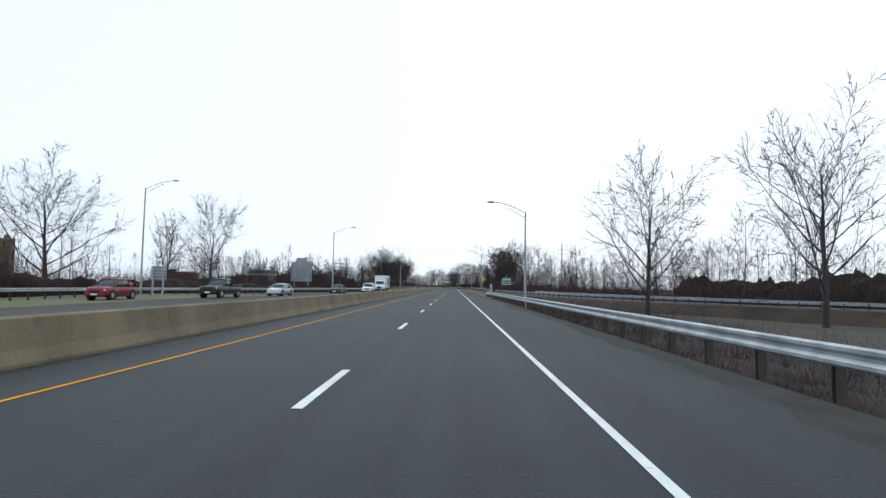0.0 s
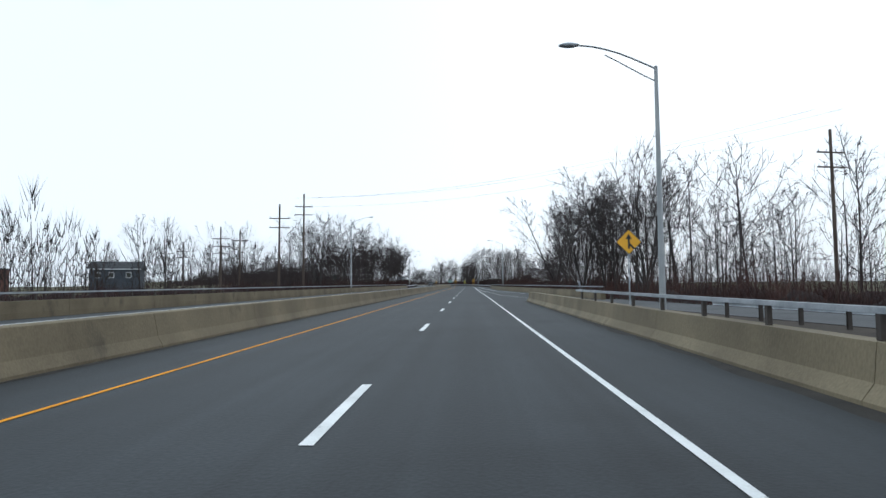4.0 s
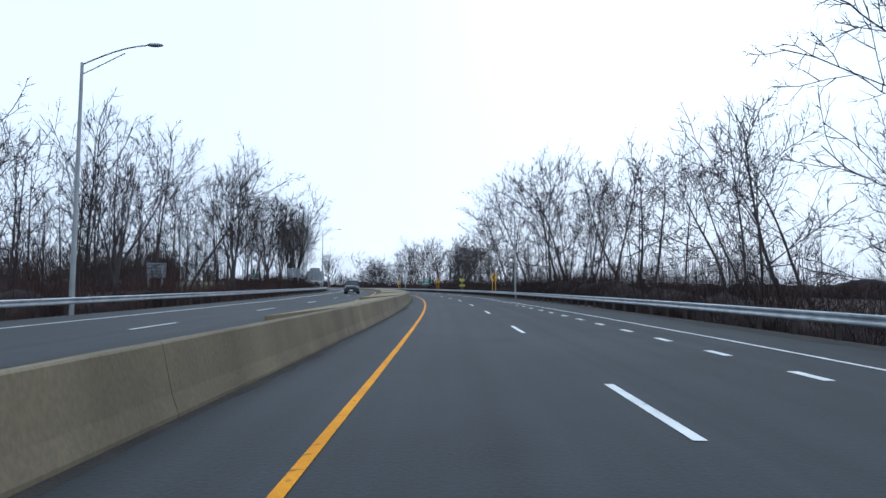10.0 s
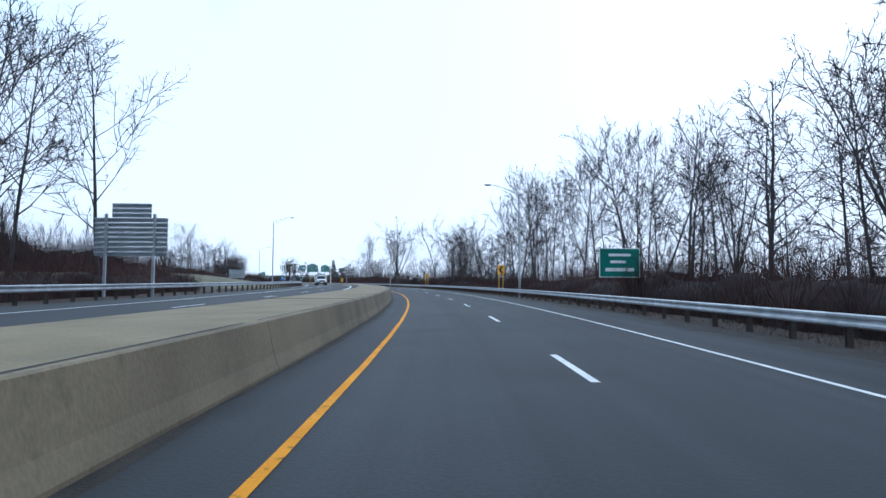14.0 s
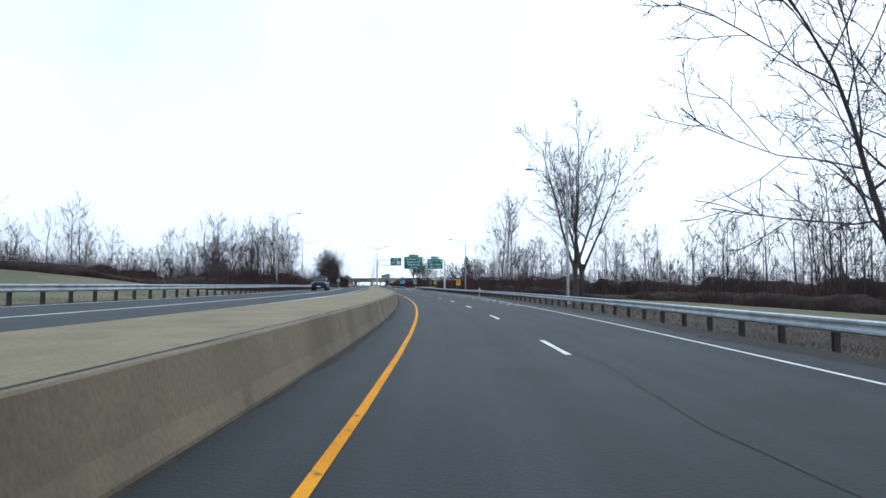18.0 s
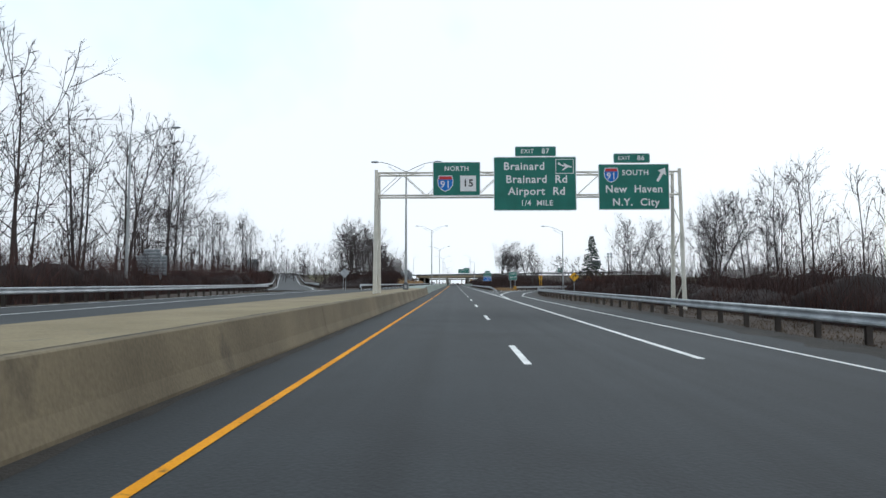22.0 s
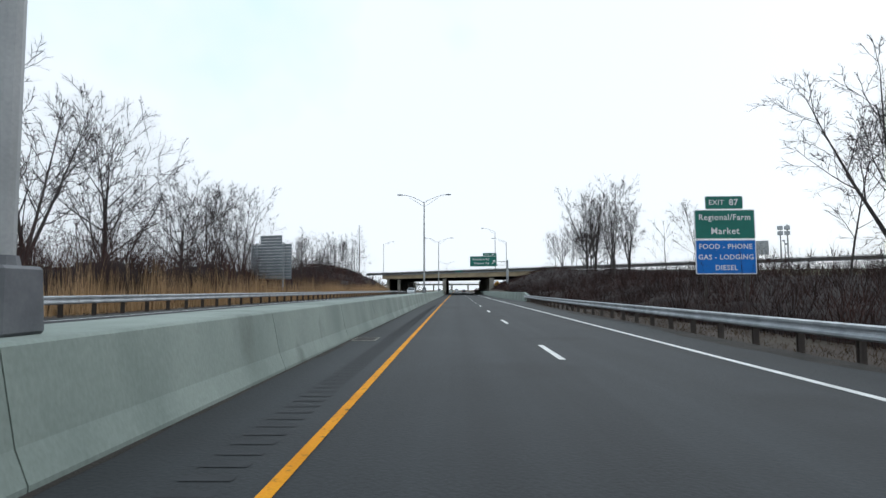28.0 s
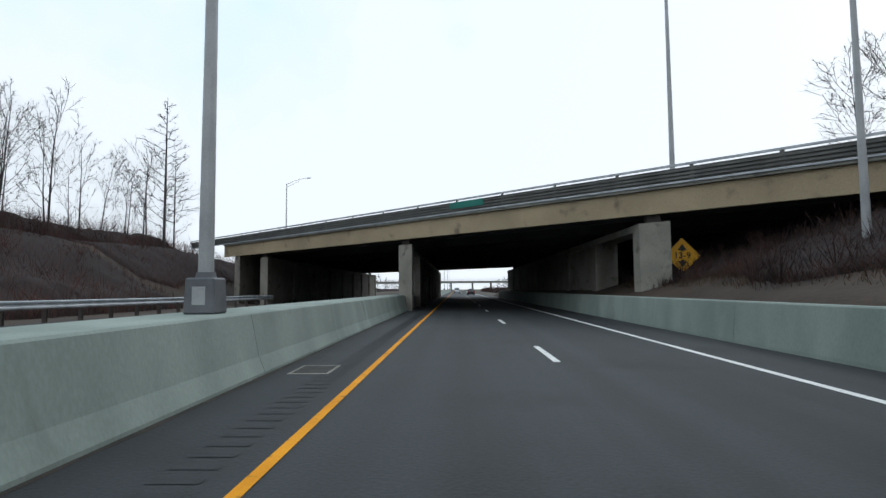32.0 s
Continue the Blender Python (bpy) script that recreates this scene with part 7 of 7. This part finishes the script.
def vehicle(kind, mat, at, label, category="car"):
    v = thing({"pickup": "pickup_truck", "suv": "sport_utility_car", "sedan": "sedan_car"}[kind], label, category, "vehicles on the road", at=at)
    L, W, r = {"sedan": (4.75, 0.9, 0.33), "suv": (4.8, 0.95, 0.39), "pickup": (5.5, 1.0, 0.41)}[kind]
    h = L / 2
    lo = {"sedan": 0.22, "suv": 0.33, "pickup": 0.42}[kind]
    belt = {"sedan": 0.95, "suv": 1.12, "pickup": 1.2}[kind]
    hood = {"sedan": 0.86, "suv": 1.07, "pickup": 1.17}[kind]
    roof = {"sedan": 1.45, "suv": 1.8, "pickup": 1.92}[kind]
    blunt = {"sedan": 0.3, "suv": 0.12, "pickup": 0.06}[kind]
    st = [(-h, ring(W - 0.14, lo + 0.16, belt - 0.12)), (-h + 0.1, ring(W - 0.04, lo + 0.03, belt - 0.02)), (-h + 0.9, ring(W, lo, belt)), (0.2, ring(W, lo, belt)), (h - 1.5, ring(W, lo, belt - 0.01)), (h - 1.1, ring(W, lo, hood + 0.02)), (h - 0.5, ring(W - 0.02, lo, hood)), (h - 0.14, ring(W - 0.08, lo + 0.02, hood - blunt * 0.5)), (h, ring(W - 0.2, lo + 0.14, hood - 0.06 - blunt))]
    part("body", loft(st), mat, v)
    c0, c1, c2, c3 = {"sedan": (-h + 0.6, -h + 1.35, 0.35, h - 1.3), "suv": (-h + 0.1, -h + 0.45, 0.45, h - 1.3), "pickup": (-0.6, -0.5, 0.55, h - 1.55)}[kind]
    wt = W - 0.24
    cab = part("glasshouse", loft([(c0, roof_ring(W - 0.1, W - 0.15, belt - 0.06, belt - 0.02)), (c1, roof_ring(W - 0.07, wt, belt - 0.06, roof - 0.05)), ((c1 + c2) / 2, roof_ring(W - 0.07, wt + 0.01, belt - 0.06, roof - 0.03)), (c2, roof_ring(W - 0.07, wt, belt - 0.06, roof - 0.05)), (c3, roof_ring(W - 0.1, W - 0.15, belt - 0.06, belt - 0.02))]), GLASS, v, "dark tinted windows")
    part("roof", loft([(c1 - 0.06, roof_ring(wt + 0.03, wt - 0.02, roof - 0.1, roof - 0.035)), (c1 + 0.12, roof_ring(wt + 0.04, wt, roof - 0.1, roof)), ((c1 + c2) / 2, roof_ring(wt + 0.04, wt, roof - 0.1, roof + 0.015)), (c2 - 0.12, roof_ring(wt + 0.04, wt, roof - 0.1, roof)), (c2 + 0.06, roof_ring(wt + 0.03, wt - 0.02, roof - 0.1, roof - 0.035))]), mat, cab)
    # pillars between the windows
    spots = [(c3 - 0.02, c2 + 0.04, 0.045), (c0 + 0.06, c1 + 0.02, 0.1 if kind != "pickup" else 0.06)]
    spots += {"sedan": [((c1 + c2) / 2 + 0.1, (c1 + c2) / 2 + 0.05, 0.05)], "suv": [(0.0, -0.03, 0.05), (-1.05, -1.05, 0.09)], "pickup": []}[kind]
    for sx in (1, -1):
        for y0, y1, t in spots:
            part("pillar", rod(bmesh.new(), (sx * (W - 0.06), y0, belt - 0.05), (sx * (wt - 0.005), y1, roof - 0.05), t, t * 0.8, 6), mat, cab)
        part("mirror", boxed(min(sx * (W - 0.02), sx * (W + 0.2)), max(sx * (W - 0.02), sx * (W + 0.2)), c3 - 0.4, c3 - 0.26, belt, belt + 0.15, bevel=0.03), mat if kind == "sedan" else TRIM, v)
        part("headlight", boxed(sx * (W - 0.25) - 0.15, sx * (W - 0.25) + 0.15, h - 0.22, h - 0.03, hood - 0.2 - blunt, hood - 0.04 - blunt, bevel=0.03), LENS, v, "clear headlight")
        part("tail_light", boxed(sx * (W - 0.18) - 0.1, sx * (W - 0.18) + 0.1, -h - 0.01, -h + 0.16, belt - 0.36, belt - 0.1, bevel=0.02), TAIL, v, "red tail light")
        part("door_handle", boxed(min(sx * W, sx * (W + 0.02)), max(sx * W, sx * (W + 0.02)), 0.1, 0.28, belt - 0.16, belt - 0.12), TRIM if kind == "pickup" else mat, v)
        part("door_gap", boxed(min(sx * (W - 0.01), sx * (W + 0.003)), max(sx * (W - 0.01), sx * (W + 0.003)), 0.0, 0.015, lo + 0.15, belt - 0.1), TRIM, v)
        part("sill", boxed(min(sx * (W - 0.1), sx * (W + 0.01)), max(sx * (W - 0.1), sx * (W + 0.01)), -h + 1.45, h - 1.45, lo - 0.04, lo + 0.1, bevel=0.02), TRIM, v)
        for y in (h - 0.92, -h + 1.0):
            part("wheel_arch", rod(bmesh.new(), (sx * (W - 0.3), y, r + 0.03), (sx * (W + 0.006), y, r + 0.03), r + 0.08, r + 0.08, 20), TRIM, v, "dark wheel arch")
            wheel(v, sx * (W - 0.08), y, r)
    part("grille", boxed(-W + 0.5, W - 0.5, h - 0.12, h + 0.012, lo + 0.3, hood - 0.1 - blunt, bevel=0.03), TRIM, v, "black grille")
    part("bumper", boxed(-W + 0.12, W - 0.12, h - 0.2, h + 0.05, lo + 0.02, lo + 0.25, bevel=0.06), {"sedan": mat, "suv": mat, "pickup": TRIM}[kind], v)
    part("rear_bumper", boxed(-W + 0.1, W - 0.1, -h - 0.05, -h + 0.15, lo + 0.04, lo + 0.26, bevel=0.05), mat if kind != "pickup" else TRIM, v)
    part("number_plate", boxed(-0.26, 0.26, h + 0.05, h + 0.06, lo + 0.08, lo + 0.22), WHITE_SIGN, v)
    part("underside", boxed(-W + 0.15, W - 0.15, -h + 0.3, h - 0.3, lo - 0.06, lo + 0.05), TRIM, v)
    if kind == "suv":
        for sx in (1, -1):
            part("roof_rail", rod(bmesh.new(), (sx * (wt - 0.08), c1 + 0.1, roof + 0.08), (sx * (wt - 0.08), c2 - 0.1, roof + 0.08), 0.025, 0.025, 6), TRIM, v)
        for y in (c1 + 0.35, (c1 + c2) / 2, c2 - 0.25):
            part("crossbar", rod(bmesh.new(), (-wt + 0.08, y, roof + 0.09), (wt - 0.08, y, roof + 0.09), 0.025, 0.025, 6), TRIM, v)
    if kind == "pickup":
        part("load_bed", boxed(-W + 0.12, W - 0.12, -h + 0.12, c0 - 0.1, belt - 0.35, belt + 0.034), TRIM, v, "dark load bed")
        for sx in (1, -1):
            part("bed_side", boxed(min(sx * W, sx * (W - 0.1)), max(sx * W, sx * (W - 0.1)), -h + 0.05, c0 - 0.05, belt - 0.08, belt + 0.12, bevel=0.03), mat, v)
        part("tailgate", boxed(-W + 0.08, W - 0.08, -h + 0.02, -h + 0.11, belt - 0.3, belt + 0.12, bevel=0.03), mat, v)
    return v


def box_truck(at):
    v = thing("box_truck", "white box truck with a tall cargo body", "truck", "vehicles on the road", at=at)
    part("cargo_box", boxed(-1.22, 1.22, -3.6, 1.3, 0.95, 3.45, bevel=0.04), WHITE_CAR, v)
    part("side_panel", boxed(-1.232, -1.222, -2.6, 0.2, 1.5, 2.9), BLUE_SIGN, v, "blue printed side panel")
    part("cab", loft([(1.35, ring(1.05, 0.6, 2.5)), (2.3, ring(1.05, 0.55, 2.45)), (2.75, ring(1.02, 0.55, 1.55)), (3.7, ring(0.95, 0.55, 1.4)), (3.85, ring(0.85, 0.65, 1.25))]), WHITE_CAR, v)
    part("windscreen", mesh("windscreen", [(-0.85, 2.8, 1.62), (0.85, 2.8, 1.62), (0.8, 2.36, 2.35), (-0.8, 2.36, 2.35)], [(0, 1, 2, 3)], GLASS), None, v, "dark windscreen")
    for sx in (1, -1):
        pts = [(sx * 1.07, 1.6, 1.6), (sx * 1.07, 2.6, 1.6), (sx * 1.06, 2.3, 2.25), (sx * 1.06, 1.6, 2.25)]
        part("side_window", mesh("side_window", pts if sx > 0 else pts[::-1], [(0, 1, 2, 3)], GLASS), None, v)
        part("headlight", boxed(sx * 0.7 - 0.14, sx * 0.7 + 0.14, 3.75, 3.9, 0.9, 1.1, bevel=0.02), LENS, v)
        for y in (3.0, -2.4):
            wheel(v, sx * 0.98, y, 0.45, 0.28)
    part("grille", boxed(-0.45, 0.45, 3.8, 3.9, 0.75, 1.2, bevel=0.02), TRIM, v)
    part("bumper", boxed(-1.0, 1.0, 3.8, 4.0, 0.45, 0.68, bevel=0.03), TRIM, v)
    part("chassis", boxed(-0.6, 0.6, -3.5, 3.4, 0.55, 0.95), TRIM, v)


vehicle("suv", MAROON, stand(47.5, -23.8, ground_z(47.5, -23.8), 180), "dark red sport utility car heading the other way")
vehicle("sedan", SILVER, stand(69.5, -16.2, 0, 176), "silver sedan heading the other way")
vehicle("pickup", BLACKISH, stand(57, -18.4, ground_z(57, -18.4), 176), "black pickup heading the other way", "pickup truck")
vehicle("sedan", NAVY, stand(93.5, -14.0, 0, 178), "dark blue sedan heading the other way")
vehicle("suv", WHITE_CAR, stand(104.7, -10.6, 0, 180), "white sport utility car heading the other way")
box_truck(stand(118, -9.9, 0, 180))
vehicle("suv", SLATE, stand(385.5, -9.0, O_Z(385), 180), "dark slate sport utility car with roof rails")
wt_truck = vehicle("pickup", WHITE_CAR, stand(539.5, -10.9, O_Z(540), 184), "white work pickup with a roof light bar", "pickup truck")
part("light_bar", boxed(-0.66, 0.66, -0.25, 0.05, 2.14, 2.27, bevel=0.03), WHITE_CAR, wt_truck, "pale roof light bar")
part("light_rack", boxed(-0.7, 0.7, -0.7, -0.1, 2.0, 2.13, bevel=0.02), TRIM, wt_truck, "black rack behind the cab roof")
for sx in (1, -1):
    part("service_box", boxed(min(sx * 0.62, sx * 1.06), max(sx * 0.62, sx * 1.06), -2.7, -0.72, 1.1, 1.52, bevel=0.02), WHITE_CAR, wt_truck, "white service locker")
vehicle("pickup", NAVY, stand(623, -11.2, O_Z(623), 180), "dark blue pickup heading the other way", "pickup truck")
vehicle("sedan", SILVER, stand(975.5, -9.0, O_Z(975), 180), "silver sedan behind the median wall")
vehicle("sedan", BLACKISH, stand(1108, 5.2, 0, 0), "dark sedan seen from behind beyond the overpass")
vehicle("suv", SILVER, stand(1160, 1.7, 0, 0), "grey sport utility car beyond the overpass")
vehicle("suv", WHITE_CAR, stand(1130, -7, 0, 180), "white sport utility car beyond the overpass")


# --- utility poles and wires ---
def utility_pole(s, d, height, arms):
    v = thing("utility_pole", "dark timber utility pole with two crossarms", "utility pole", "utility poles", at=stand(s, d, ground_z(s, d), 12))
    part("pole", rod(bmesh.new(), (0, 0, -1), (0, 0, height), 0.2, 0.13, 9), WOODPOLE, v)
    for z in arms:
        a = part("crossarm", boxed(-1.5, 1.5, -0.06, 0.06, z - 0.07, z + 0.07), WOODPOLE, v)
        for x in (-1.35, -0.5, 0.5, 1.35):
            part("insulator", rod(bmesh.new(), (x, 0, z + 0.07), (x, 0, z + 0.32), 0.05, 0.03, 7), GALV, a)
    part("brace", rod(bmesh.new(), (-0.7, 0.05, arms[0] - 0.1), (0, 0.05, arms[0] - 0.8), 0.03, 0.03, 5), WOODPOLE, v)


for s, d, hgt in ((217.2, -22.9, 18.5), (207.0, -23.6, 15.4), (224.4, -40.5, 13.7), (229.3, -38.9, 13.7), (250.9, -61.3, 13.2), (261.2, -71.1, 13.2), (246.0, -50.0, 12.4)):
    utility_pole(s, d, hgt, (hgt - 2.2, hgt - 3.6))
for k, (x, z) in enumerate(((-1.3, 16.5), (1.3, 16.5), (0, 15.0))):
    pts = [R(217.2 + (236 - 217.2) * u, -22.9 + x - 14.1 * u, z - 1.5 - 5 * u - 1.6 * math.sin(math.pi * u)) for u in np.linspace(0, 1, 9)]
    bm = tube(pts, 0.018, 4)
    tagged(part("power_line", bm, BLACK), "thin black overhead power line", "power line", "power lines")
    pts = [R(217.2 - 40 * u, -22.9 + x + 62 * u, z - 0.4 + 1.5 * u - 2.2 * math.sin(math.pi * u)) for u in np.linspace(0, 1, 12)]
    bm = tube(pts, 0.014, 4)
    tagged(part("power_line", bm, BLACK), "thin black overhead power line", "power line", "power lines")
utility_pole(177.2, 39.1, 18, (15.8, 14.4))


# --- buildings seen beyond the left verge ---
SIDING = material("slate_blue_siding", (0.05, 0.06, 0.075), (0.08, 0.09, 0.105), 0.8, 0, 0.5, 8, 0.1, 0.2, None, (1, 1, 6))
ROOFING = material("dark_roof_shingle", (0.03, 0.032, 0.036), (0.055, 0.057, 0.06), 0.9, 0, 0.6, 9, 0.3, 0.3)
BRICK = material("red_brown_brickwork", (0.09, 0.04, 0.032), (0.13, 0.06, 0.046), 0.9, 0, 0.4, 6, 0.2, 0.3)
house = thing("house", "slate blue house with a dark pitched roof above the brush", "house", at=stand(262, -84, ground_z(262, -84), 20))
part("wall", boxed(-5.5, 5.5, -3.5, 3.5, -1.0, 7.4, bevel=0.03), SIDING, house)
part("roof", mesh("roof", [(-6.0, -4.0, 7.41), (6.0, -4.0, 7.41), (6.0, 4.0, 7.41), (-6.0, 4.0, 7.41), (-6.0, 0, 9.4), (6.0, 0, 9.4)], [(0, 1, 5, 4), (2, 3, 4, 5), (0, 4, 3), (1, 2, 5), (0, 3, 2, 1)], ROOFING), None, house, "dark shingle roof")
part("fascia", boxed(-6.02, 6.02, -4.06, -3.98, 7.25, 7.45), WHITE_SIGN, house, "white eaves board")
for x in (-3.6, -0.6, 3.2):
    w = part("window", boxed(x - 0.6, x + 0.6, -3.56, -3.5, 5.2, 6.6), WHITE_SIGN, house, "white window frame")
    part("pane", boxed(x - 0.5, x + 0.5, -3.575, -3.562, 5.3, 6.5), DARK_STEEL, w)
block = thing("brick_building", "low red-brown brick building with a flat dark roof", "building", at=stand(262, -126, ground_z(262, -126), 8))
part("wall", boxed(-9, 9, -5, 5, -1.0, 7.6, bevel=0.03), BRICK, block)
part("roof", boxed(-9.2, 9.2, -5.2, 5.2, 7.61, 8.0), ROOFING, block, "flat dark roof edge")
part("plant_room", boxed(-5, 0, -2, 2, 8.01, 9.2), ROOFING, block)
for x in (-6.5, -3.2, 0.1, 3.4, 6.7):
    part("window", boxed(x - 0.7, x + 0.7, -5.06, -5.0, 4.6, 6.2), DARK_STEEL, block)
